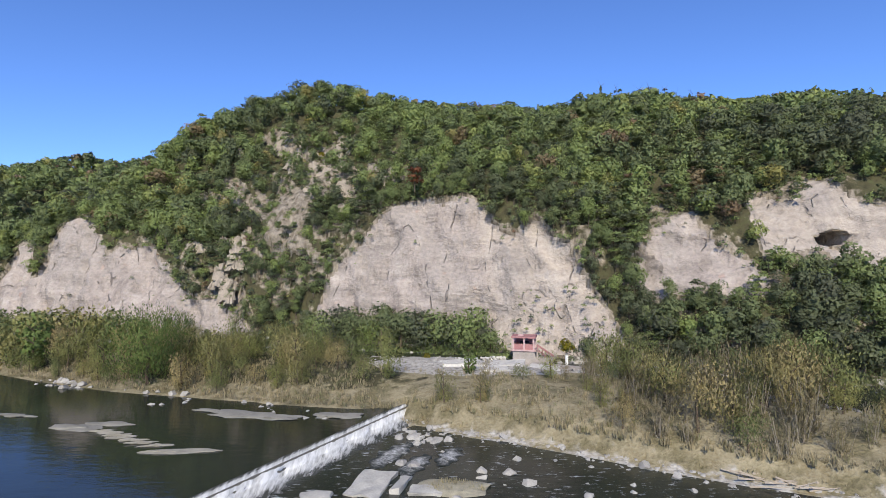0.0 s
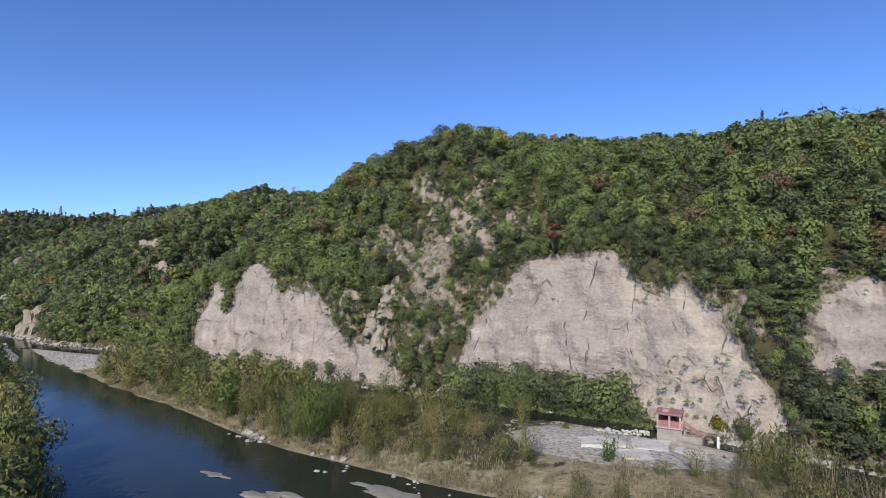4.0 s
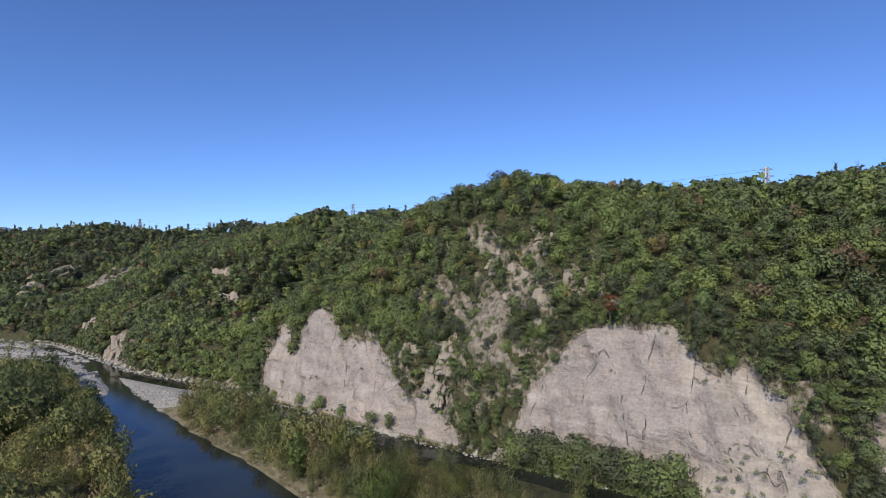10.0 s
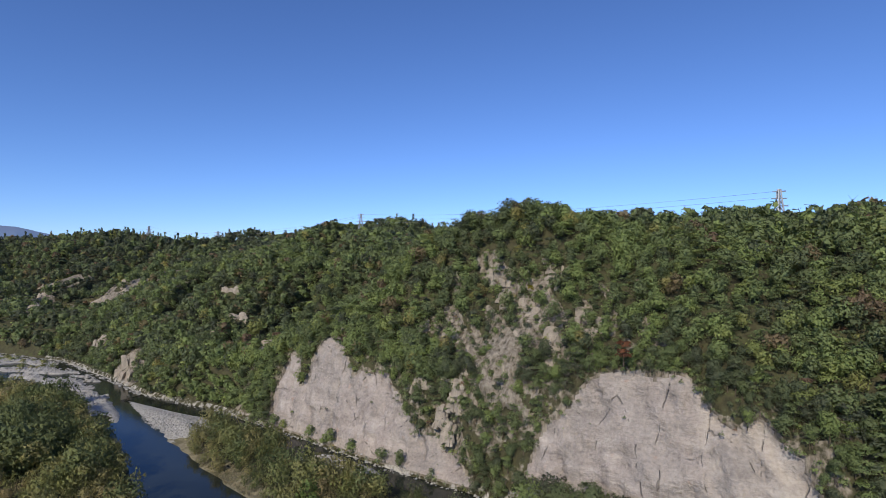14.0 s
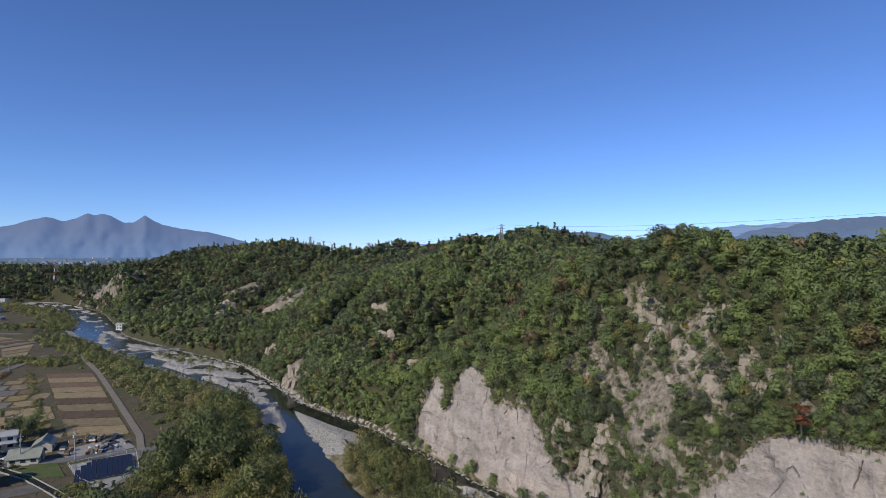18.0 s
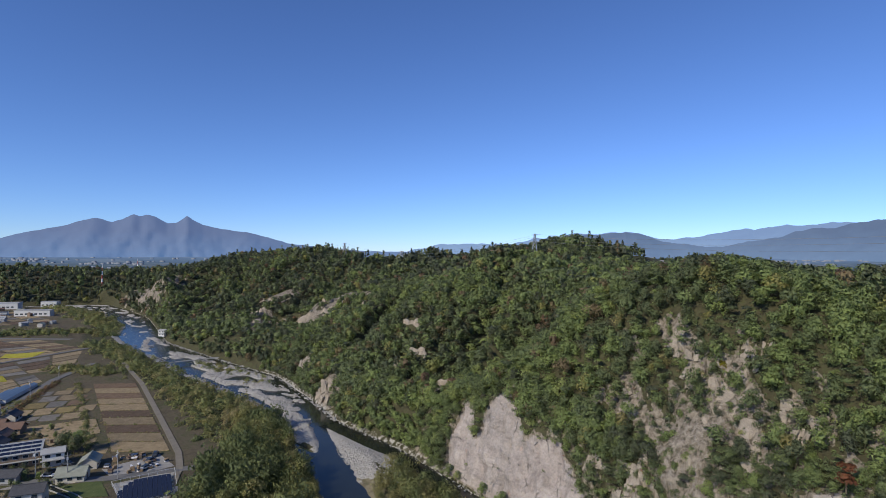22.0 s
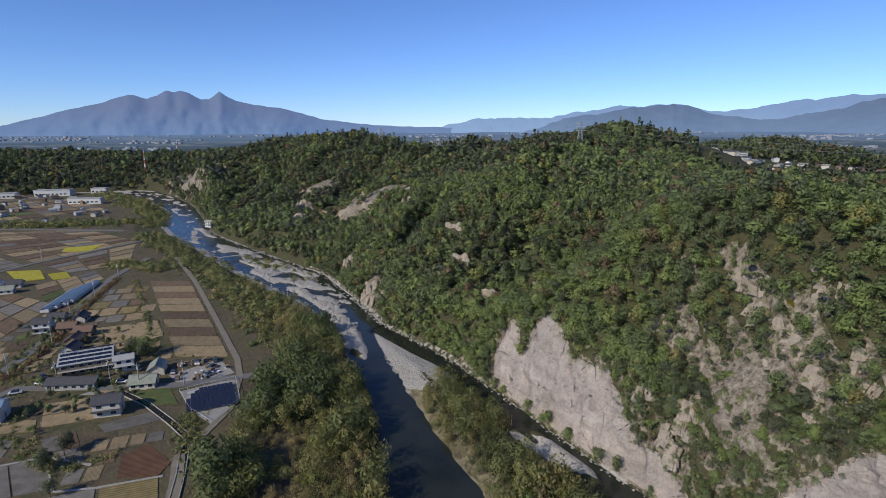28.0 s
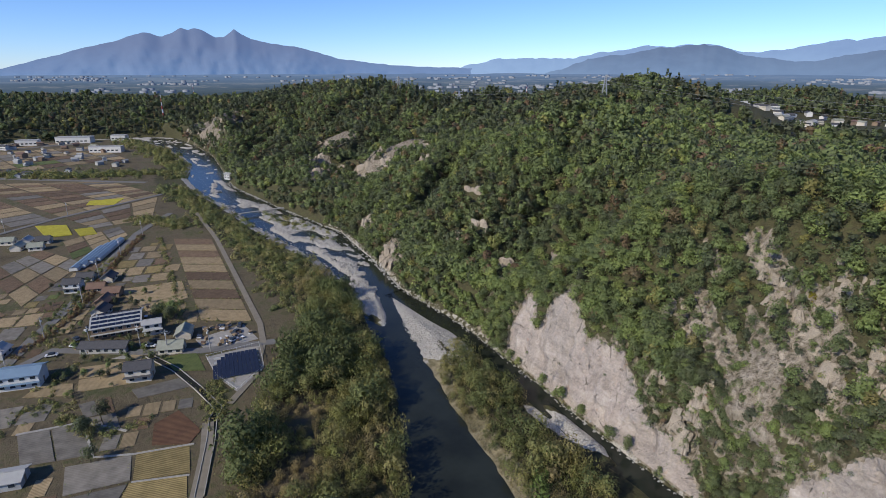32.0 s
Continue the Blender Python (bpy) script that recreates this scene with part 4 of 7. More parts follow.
def forest():
    rng = np.random.default_rng(31)
    # steep front of the hill, closer set where the ground is steep
    x1, d1 = scatter(-330, 150, 15, 120, 3.5, rng)
    x2, d2 = scatter(-330, 150, 1.0, 15, 2.6, rng)
    x3, d3 = scatter(-140, 40, 1.0, 15, 3.0, rng)
    x, d = np.r_[x1, x2, x3], np.r_[d1, d2, d3]
    y, z = ground_at(x, d)
    m = rock_masks(x, d, z)
    bare = np.maximum.reduce([*m.values()])
    small = small_rocks(x, d, z)
    thin = small > 0.5
    keep = (bare < -0.3) & ~((np.abs(x - 75) < 6) & (z > 17) & (z < 25) & (d < 30)) & (~thin | (rng.uniform(0, 1, len(x)) < 0.6))
    for cx, cd, w, h in CRAGS:
        keep &= ~((np.abs(x - cx) < w + 0.9) & (d < cd + 1.5) & (d > cd - 7.5))
    x, d, y, z, thin, bare = (q[keep] for q in (x, d, y, z, thin, bare))
    size = rng.uniform(0.8, 1.4, len(x)) * np.where(thin, 0.55, 1.0) * np.where(bare > -5, 0.72, 1.0)
    size *= np.where((x < -62) | (x > 36) | (d > 45), 1.0, 0.84) * np.where((d < 9) & (x < 36), 0.8, 1.0)
    tone = tone_of(x, y, rng) - 0.1 * thin
    tone = np.where((x > -75) & (x < 5) & (d < 60) & (d > 10), np.clip(tone - 0.06, 0.02, 1), tone)
    w = np.array([1] * 6 + [0.8] * 3)
    # the trees that stand closest to the water are things of their own
    close = np.flatnonzero((x > -58) & (x < 72) & (d < 22))
    close = close[np.argsort(d[close])][:290]
    for i in close:
        k = rng.choice(9, p=w / w.sum())
        tree("hillside_tree", "green broadleaf tree rooted on the steep rocky hillside" if k < 6 else "dark green pine with flat layered branches on the hillside", "tree", x[i], y[i], z[i] - 0.5, size[i], LEAF_MESH[k], STEMS[k % 3], rng.uniform(0, 6.28), "trees on the lower slope")
    rest = np.ones(len(x), bool)
    rest[close] = False
    x, d, y, z, size, tone = (q[rest] for q in (x, d, y, z, size, tone))
    far = (x < -150) | (d > 70)
    w2 = np.array([1] * 5 + [0.8] * 2)
    groups = plant(NEAR_T, x[~far], y[~far], z[~far] - 0.5, size[~far], tone[~far], rng, w / w.sum()) + plant(MID_T, x[far], y[far], z[far] - 0.5, size[far], tone[far], rng, w2 / w2.sum())
    merge_plants("hillside_woodland", groups, M_FOREST, "dense mixed green woodland with touches of autumn", "woodland")
    # next slopes
    x1, d1 = scatter(-720, -330, 2, 190, 5.2, rng)
    x2, d2 = scatter(-330, 260, 120, 330, 5.2, rng)
    x, d = np.r_[x1, x2], np.r_[d1, d2]
    y, z = ground_at(x, d)
    keep = (small_rocks(x, d, z) < 0.2) & ~((np.hypot((x + 100) / 130, (y - 610) / 95) < 1))
    for cx, cd, w, h in CRAGS:
        keep &= ~((np.abs(x - cx) < w + 1.2) & (d < cd + 1.5) & (d > cd - 9))
    x, d, y, z = x[keep], d[keep], y[keep], z[keep]
    merge_plants("upland_woodland", plant(UP_T, x, y, z - 0.5, rng.uniform(1.0, 1.6, len(x)), np.where(x < -250, tone_of(x, y, rng, -0.2), tone_of(x, y, rng, -0.05)), rng), M_FOREST, "green woodland rolling over the ridges behind the cliffs", "woodland")
    # far woods
    x1, d1 = scatter(-1500, -700, 3, 420, 9.5, rng)
    x2, d2 = scatter(-700, -330, 190, 480, 8, rng)
    x3, d3 = scatter(-420, 420, 330, 800, 8.5, rng)
    x4, d4 = scatter(-1500, -1000, 420, 800, 13, rng)
    x, d = np.r_[x1, x2, x3, x4], np.r_[d1, d2, d3, d4]
    y, z = ground_at(x, d)
    keep = (small_rocks(x, d, z) < 0.2) & ~((np.hypot((x + 100) / 130, (y - 610) / 95) < 1))
    x, d, y, z = x[keep], d[keep], y[keep], z[keep]
    merge_plants("distant_woodland", plant(FAR_T, x, y, z - 0.5, rng.uniform(1.3, 2.2, len(x)), tone_of(x, y, rng, -0.3), rng), M_FOREST, "dark distant woodland on far ridges", "woodland")


forest()


def thickets():
    rng = np.random.default_rng(41)
    gx, gy = np.meshgrid(np.arange(-260, 110, 3.1), np.arange(-60, 165, 3.1), indexing="ij")
    x = gx.ravel() + rng.uniform(-1.5, 1.5, gx.size)
    y = gy.ravel() + rng.uniform(-1.5, 1.5, gx.size)
    n = fbm(x / 14, y / 14, 0, 3, 8)
    isl = (x > -150) & (y > FAR(x) + np.where(x < -20, 1.8, 4)) & (y < INNER(x) - 3)
    gap = (np.hypot((x - 7) / 22, (y - 93) / 12) < 1) | ((x > -20) & (x < 22) & (y < FAR(x) + 15) & (rng.uniform(0, 1, len(x)) > np.where(x > -2, 0.5, 0.12))) | ((x > -34) & (x < -12) & (y > INNER(x) - 14)) | ((x > -100) & (x < 10) & (y > INNER(x) - 9))
    isl &= ~gap & ~(x + 0.55 * (y - 135) < -141)
    isl &= rng.uniform(0, 1, len(x)) < np.where(x > 22, 0.8, np.where(x > -25, 0.42, np.where(x > -85, 0.66, 0.9)))
    edge = np.interp(x, [-260, -235, -217, -196, -180, -165, -145, -100, -60, 0], [138, 122, 112, 101, 88, 69, 51, 16, -12, -40])
    nb = (x < -20) & (y < NEAR(x) - np.where(x > -95, 0.4, 2.5)) & (y > edge + 2) & ((n > -0.25) | (rng.uniform(0, 1, len(x)) < 0.4))
    keep = isl | nb
    x, y, n, isl = x[keep], y[keep], n[keep], isl[keep]
    z = land_z(x, y)
    shore = np.minimum(np.abs(y - FAR(x)), np.abs(y - NEAR(x)))
    n = np.where(isl, n, 1.5 * fbm(x / 24, y / 24, 0, 3, 12))
    size = rng.uniform(0.65, 1.6, len(x)) * np.where(isl, np.where(x > 22, 0.92, np.where(x > 4, 0.6, np.where(x > -65, 1.0, 1.12))) * (1 + 0.3 * n), 1.15 * np.where(x > -95, 1.35, 1.0) * np.clip(1 + 1.0 * n, 0.35, 1.6)) * (0.76 + 0.24 * sstep(shore, 3, 9))
    tone = np.clip(np.where(isl, 0.42 + 0.5 * n + 0.06 * sstep(x, -5, 20), 0.42 - 1.1 * n) + rng.normal(0, 0.17, len(x)), 0, 1)
    close = np.flatnonzero(isl & (x > -78))
    close = close[np.argsort(np.hypot(x[close], y[close]))][:285]
    for i in close:
        k = int(rng.integers(0, 6))
        big = size[i] > 1.0
        if x[i] > 4 and rng.uniform() < 0.42 and y[i] < INNER(x[i]) - 6:
            tree("sapling_clump", "clump of thin pale stems with sparse brown twigs on the shore", "bush", x[i], y[i], z[i] - 0.15, size[i] * rng.uniform(0.9, 1.2), TWIG_MESH[k % 3], CANES[k % 3], rng.uniform(0, 6.28), "sapling clumps on the shore")
            continue
        tree("willow", "tall olive green riverside willow with feathery upright branches" if big else "low tan and olive willow bush on the gravel island", "tree" if big else "bush", x[i], y[i], z[i] - 0.2, size[i], WILLOW_MESH[k], STEMS[k % 3],
             rng.uniform(0, 6.28), "willows on the island")
    rest = np.ones(len(x), bool)
    rest[close] = False
    x, y, z, size, tone = (q[rest] for q in (x, y, z, size, tone))
    merge_plants("riverside_scrub", plant(WILL_T, x, y, z - 0.2, size, tone, rng), M_BRUSH, "olive and tan willow scrub along the river banks", "scrub")
    xt = np.arange(-118, -22, 3.2) + rng.uniform(-1.2, 1.2, 30)
    yt = NEAR(xt) - rng.uniform(2.5, 6.5, len(xt))
    merge_plants("bank_thicket", plant(WILL_T, xt, yt, land_z(xt, yt) - 0.2, rng.uniform(1.4, 1.95, len(xt)), rng.uniform(0, 0.8, len(xt)), rng), M_BRUSH, "tall olive willows along the near river bank", "scrub")
    # shrubs on the rock and along the channel
    x, d = scatter(-135, 104, 0.3, 16, 1.1, rng)
    xb, db = scatter(-90, 104, 16, 46, 1.65, rng)
    x, d = np.r_[x, xb], np.r_[d, db]
    y, z = ground_at(x, d)
    m = np.maximum.reduce([*rock_masks(x, d, z).values()])
    sm = small_rocks(x, d, z)
    xr, yr = rng.uniform(-31, 13, 170), rng.uniform(-1.3, 0.6, 170)
    foot_b = (x > 14) & (x < 34) & (z < 16)
    p = np.where(m > 0, np.where(foot_b, 0.8, np.where((m < 2.5) & (z > 8), 0.12, 0.014)), np.where(m > -3, 0.95, np.where(sm > 0.3, 0.6, np.where(sm > -1.5, 0.9, np.where(d < 15, 0.5, 0.42)))))
    keep = rng.uniform(0, 1, len(x)) < p
    x, y, z, m = x[keep], y[keep], z[keep], m[keep]
    yr = FOOT(xr) + yr
    merge_plants("bank_undergrowth", plant(BUSH_T, xr, yr, np.maximum(land_z(xr, yr), 1.5) - 0.2, rng.uniform(0.5, 1.0, len(xr)), rng.uniform(0.2, 0.75, len(xr)), rng), M_FOREST, "green undergrowth below the row of bank trees", "shrubs")
    merge_plants("cliff_shrubs", plant(BUSH_T, x, y - 0.15, z - 0.15, rng.uniform(0.25, 0.9, len(x)) * np.where(m > 0, 0.55, 1), np.clip(rng.normal(0.42, 0.22, len(x)), 0, 0.97), rng), M_FOREST, "small dark shrubs clinging to the cliffs", "shrubs")


thickets()


def lone_trees():
    """Trees that can be told apart."""
    rng = np.random.default_rng(47)
    row = []
    for _ in range(3):
        v = cards(1000, 0.3, broad(rng, 2.3, 5.0, -0.4, 13), rng)
        row.append(mesh_of("crown", v, np.arange(len(v)).reshape(-1, 3), [M_LEAF]))
    for x, d, s in ((-27, -1.5, 1.5), (-23.5, 0, 1.7), (-20, -1, 1.6), (-16, -0.5, 1.3), (-12.5, 0, 1.75), (-9, -1, 1.55), (-5.5, 0, 1.6), (-2, -0.5, 1.65), (2, 0, 1.4), (6, -0.5, 1.8), (9.5, -1.2, 1.0)):
        y = float(FOOT(x)) + d
        tree("bank_tree", "leafy green tree in a row at the cliff foot", "tree", x, y, float(land_z(x, y)) - 0.8, s * 1.3, row[int(rng.integers(0, 3))], STEMS[0], rng.uniform(0, 6), "row of trees below the landslip")
    big = cards(4200, 0.36, broad(rng, 7.0, 12.0, -0.5, 24), rng, slim=0.7)
    t = thing("great_willow", "large round green willow leaning over the water", "tree", pose(-46, 85.5, 1.9))
    part("trunk", mesh_of("trunk", *stem(6, 0.4, rng), [M_BARK]), None, t)
    part("crown", mesh_of("crown", big, np.arange(len(big)).reshape(-1, 3), [M_GREEN]), None, t)
    red = cards(190, 0.75, pine(rng, 2.2, 6.0), rng)
    t = thing("rust_pine", "dead pine with rust brown needles on the cliff brow", "tree", pose(-6.5, 126, 37))
    part("trunk", mesh_of("trunk", *stem(5, 0.18, rng), [M_BARK]), None, t)
    part("crown", mesh_of("crown", red, np.arange(len(red)).reshape(-1, 3), [M_RUST]), None, t)
    for x, y, z, s in ((-36, 161, 48.5, 1.15), (23.5, 105, 2.6, 0.75), (-3, 100, 2, 0.5)):
        v = cards(150, 0.8, broad(rng, 2.2, 4.6, 0.3), rng)
        t = thing("yellow_tree", "small yellow leaved tree", "tree", pose(x, y, z) @ Matrix.Scale(s, 4))
        part("trunk", STEMS[1], None, t)
        part("crown", mesh_of("crown", v, np.arange(len(v)).reshape(-1, 3), [M_YELLOW]), None, t)
    for x, y, s in ((4, 84, 1.0), (-72, 97, 1.9), (-75, 101, 1.6)):
        v = cards(150, 0.5, willow(rng, 1.8, 5.0), rng)
        t = thing("young_tree", "thin light green riverside tree with a pale stem", "tree", pose(x, y, float(land_z(x, y)) - 0.2) @ Matrix.Scale(s, 4))
        part("trunk", STEMS[2], None, t)
        part("crown", mesh_of("crown", v, np.arange(len(v)).reshape(-1, 3), [M_GREEN]), None, t)
    for x, y in ((66, 182), (70, 184), (74, 180), (79, 183), (52, 178), (58, 181), (84, 182)):
        v = cards(150, 0.62, pine(rng, 2.1, 8.2) if x > 55 else cone(rng, 1.6, 8.5), rng)
        z = float(hill_z(x, y - float(FOOT(x))))
        t = thing("bare_conifer", "gaunt half bare conifer standing up from the ridge", "tree", pose(x, y, z + 2.0))
        part("trunk", mesh_of("trunk", *stem(8, 0.14, rng), [M_BARK]), None, t)
        part("crown", mesh_of("crown", v, np.arange(len(v)).reshape(-1, 3), [M_BARE if x > 62 else M_LEAF]), None, t)


lone_trees()


def dry_grass():
    rng = np.random.default_rng(43)
    n = 12000
    x = rng.uniform(-150, 90, n)
    w = rng.uniform(0, 1, n) ** 1.3
    y = FAR(x) + 0.6 + 2.2 * sstep(x, -6, 2) + w * np.minimum(26, INNER(x) - FAR(x) - 1)
    keep = (np.hypot((x - 5) / 19, (y - 97) / 11) > 1) & ~((x < -125)) & (fbm(x / 6, y / 6, 0, 3, 4) + 0.25 * (y - FAR(x) < 6) > rng.uniform(-0.35, 0.35, n))
    x, y = x[keep], y[keep]
    z = land_z(x, y)
    t = rng.uniform(0, 1, len(x))
    tuft = []
    for i in range(6):
        a = i * 1.05 + 0.4
        c, k = math.cos(a), math.sin(a)
        r, lean = 0.12 + 0.1 * (i % 3), 0.15 + 0.12 * (i % 2)
        tuft += [(r * c - 0.07 * k, r * k + 0.07 * c, 0), (r * c + 0.07 * k, r * k - 0.07 * c, 0), ((r + lean) * c + 0.03 * k, (r + lean) * k - 0.03 * c, 0.75 + 0.1 * (i % 3)), ((r + lean) * c - 0.05 * k, (r + lean) * k + 0.05 * c, 0.85)]
    merge_plants("dry_grass", [(np.array(tuft), np.stack([x, y, z - 0.05], 1), rng.uniform(0.3, 0.85, len(x)), rng.uniform(0, 6.28, len(x)), t)], M_DRY,
                 "straw coloured dry grass along the shore", "grass")


dry_grass()

# ---- far mountains: a plain backdrop beyond the plain ----
def mountains():
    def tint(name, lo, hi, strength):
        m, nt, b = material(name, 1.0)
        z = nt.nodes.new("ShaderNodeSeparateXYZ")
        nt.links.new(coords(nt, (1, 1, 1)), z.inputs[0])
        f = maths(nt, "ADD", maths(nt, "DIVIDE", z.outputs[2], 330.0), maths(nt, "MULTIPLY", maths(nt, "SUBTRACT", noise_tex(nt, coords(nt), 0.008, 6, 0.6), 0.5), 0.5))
        # Air haze painted as blue emission, its tint shifting from foot to summit.
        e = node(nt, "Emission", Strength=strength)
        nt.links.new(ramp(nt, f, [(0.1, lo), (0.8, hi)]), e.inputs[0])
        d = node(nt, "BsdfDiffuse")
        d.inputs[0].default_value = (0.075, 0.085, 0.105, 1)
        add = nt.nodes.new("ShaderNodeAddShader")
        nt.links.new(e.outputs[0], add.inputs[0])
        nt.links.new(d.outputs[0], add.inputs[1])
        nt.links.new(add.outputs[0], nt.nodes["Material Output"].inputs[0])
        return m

    def range_of(name, label, dist, prof, mat, seed):
        az, el = np.array(sorted(prof)).T
        a = np.linspace(az[0], az[-1], 420)
        h = 100 + np.tan(np.radians(np.interp(a, az, el))) * dist
        rows = 26
        A, T = np.meshgrid(a, np.linspace(0, 1, rows), indexing="ij")
        H = h[:, None] + 0 * T
        rr = dist - 900 * (1 - T) ** 1.1 * np.clip((H - 5) / 300, 0.05, 1)
        spur = fbm(A / 1.3 + T * 1.5, T * 3.0, 0, 5, seed) * (300 if seed == 9 else 110) * (1 - T) * np.minimum(1, H / 250)
        jag = fbm(A * 0.8, 0.5 + 0 * A, 0, 5, seed + 3) * (10 if seed == 9 else 22) * T
        q = np.radians(A)
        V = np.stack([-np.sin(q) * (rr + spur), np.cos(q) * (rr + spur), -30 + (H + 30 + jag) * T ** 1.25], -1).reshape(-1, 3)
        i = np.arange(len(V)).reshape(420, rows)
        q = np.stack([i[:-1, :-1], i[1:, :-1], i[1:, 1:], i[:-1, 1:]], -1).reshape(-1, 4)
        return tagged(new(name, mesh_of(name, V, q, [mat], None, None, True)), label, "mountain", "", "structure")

    volcano = [(104, -4), (96, -1.2), (90, -0.6), (82.6, 0.0), (77.2, 1.5), (74.5, 2.2), (73.2, 2.75), (72.2, 3.05), (70.8, 2.62), (70.0, 2.95), (69.2, 3.4), (68.6, 3.25), (68.0, 3.42), (67.3, 3.2), (66.4, 2.7), (65.7, 2.72), (65.1, 3.1), (64.7, 3.42), (64.2, 3.1), (63.3, 2.65), (61.5, 2.2),
               (59.5, 2.0), (57.5, 1.5), (55.7, 1.0), (52, 0.5), (48, 0.2), (43.4, 0.05), (38, 0.0), (33, -0.1), (28, -0.3), (20, -4)]
    rear = [(50, -4), (46.5, -0.6), (44, 0.0), (41.5, 0.5), (39.7, 0.9), (36, 1.0), (33.5, 0.85), (31, 1.25), (28, 1.7), (26.5, 1.95), (22, 2.05), (20.5, 2.1), (18.5, 1.6), (16.5, 1.3), (15.8, 1.5), (13, 1.75), (10.4, 2.3), (8, 2.4), (4, 2.7), (0, 2.4), (-8, 2.9), (-16, 2.2), (-30, 1.8), (-45, 1.2)]
    fore = [(39, -4), (36, -0.8), (32, 0.6), (28.5, 1.3), (25, 1.85), (22, 2.0), (20, 2.0), (18.2, 1.3), (16.8, 0.95), (14, 0.7), (12, 0.8), (10, 1.05), (7.5, 1.6), (5, 2.2), (1, 2.7), (-4, 2.9), (-10, 2.2), (-18, 1.0), (-30, 0.4)]
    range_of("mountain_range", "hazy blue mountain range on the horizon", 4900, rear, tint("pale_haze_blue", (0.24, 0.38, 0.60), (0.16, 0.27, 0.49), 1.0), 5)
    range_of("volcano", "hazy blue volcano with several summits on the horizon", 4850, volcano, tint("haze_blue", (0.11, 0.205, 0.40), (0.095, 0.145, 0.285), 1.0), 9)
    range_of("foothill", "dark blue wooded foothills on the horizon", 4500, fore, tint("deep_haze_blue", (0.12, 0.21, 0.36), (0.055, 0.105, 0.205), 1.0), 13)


mountains()


def far_plain():
    """The hazy plain at the mountains' feet: a plain backdrop of distance."""
    m, nt, b = material("hazy_plain", 1.0)
    v = coords(nt)
    p = nt.nodes.new("ShaderNodeSeparateXYZ")
    nt.links.new(v, p.inputs[0])
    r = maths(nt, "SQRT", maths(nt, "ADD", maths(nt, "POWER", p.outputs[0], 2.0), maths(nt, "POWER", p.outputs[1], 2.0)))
    # Distance haze painted in: land fades to blue-grey and glows more farther out.
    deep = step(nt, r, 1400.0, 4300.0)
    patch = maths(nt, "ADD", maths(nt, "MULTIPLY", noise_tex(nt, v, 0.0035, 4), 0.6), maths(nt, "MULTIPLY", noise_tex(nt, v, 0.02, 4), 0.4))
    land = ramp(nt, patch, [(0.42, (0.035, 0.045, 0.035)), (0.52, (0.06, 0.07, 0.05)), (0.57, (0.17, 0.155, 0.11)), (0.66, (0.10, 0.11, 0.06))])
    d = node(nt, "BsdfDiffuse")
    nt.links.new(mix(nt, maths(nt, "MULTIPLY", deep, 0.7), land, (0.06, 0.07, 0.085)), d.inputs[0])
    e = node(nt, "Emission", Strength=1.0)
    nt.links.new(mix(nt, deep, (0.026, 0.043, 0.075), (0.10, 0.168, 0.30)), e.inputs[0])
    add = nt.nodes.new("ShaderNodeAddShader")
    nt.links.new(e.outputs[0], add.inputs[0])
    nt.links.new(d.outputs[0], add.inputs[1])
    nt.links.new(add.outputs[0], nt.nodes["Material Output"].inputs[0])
    rr = np.r_[1490, 1560, np.linspace(1700, 4700, 40)]
    aa = np.radians(np.linspace(-60, 125, 260))
    R, A = np.meshgrid(rr, aa, indexing="ij")
    x, y = -np.sin(A) * R, np.cos(A) * R
    z = 34 + 26 * sstep(R, 1500, 4600) + fbm(x / 420, y / 420, 0, 4, 29) * 13
    z[0] = 8
    i = np.arange(x.size).reshape(x.shape)
    q = np.stack([i[:-1, :-1], i[1:, :-1], i[1:, 1:], i[:-1, 1:]], -1).reshape(-1, 4)
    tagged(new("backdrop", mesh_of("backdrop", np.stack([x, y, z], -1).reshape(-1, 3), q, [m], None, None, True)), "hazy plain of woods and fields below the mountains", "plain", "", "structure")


far_plain()


def far_town():
    """Pale buildings on the far plain, too many to count."""
    rng = np.random.default_rng(85)
    V, F = [], []
    for _ in range(70):
        a0, r0 = rng.uniform(2, 84), rng.uniform(1750, 4000)
        for _ in range(int(rng.integers(3, 11))):
            a, r = math.radians(a0 + rng.normal(0, 1.6)), r0 + rng.normal(0, 45)
            x, y = -math.sin(a) * r, math.cos(a) * r
            z = float(34 + 26 * sstep(r, 1500, 4600) + fbm(x / 420, y / 420, 0, 4, 29) * 13)
            w, d, h = rng.uniform(5, 13), rng.uniform(4, 9), rng.uniform(4, 8)
            i = len(V)
            V += [(x + p * w, y + q * d, z + k) for k in (-8, h) for p, q in ((-1, -1), (1, -1), (1, 1), (-1, 1))]
            F += [tuple(i + j for j in f) for f in ((4, 5, 6, 7), (0, 1, 5, 4), (1, 2, 6, 5), (2, 3, 7, 6), (3, 0, 4, 7))]
    tagged(new("far_town", mesh_of("far_town", V, F, [plain("pale_town_walls", (0.24, 0.26, 0.29), 0.9)])), "pale buildings scattered over the hazy far plain", "town", "", "stuff")


far_town()


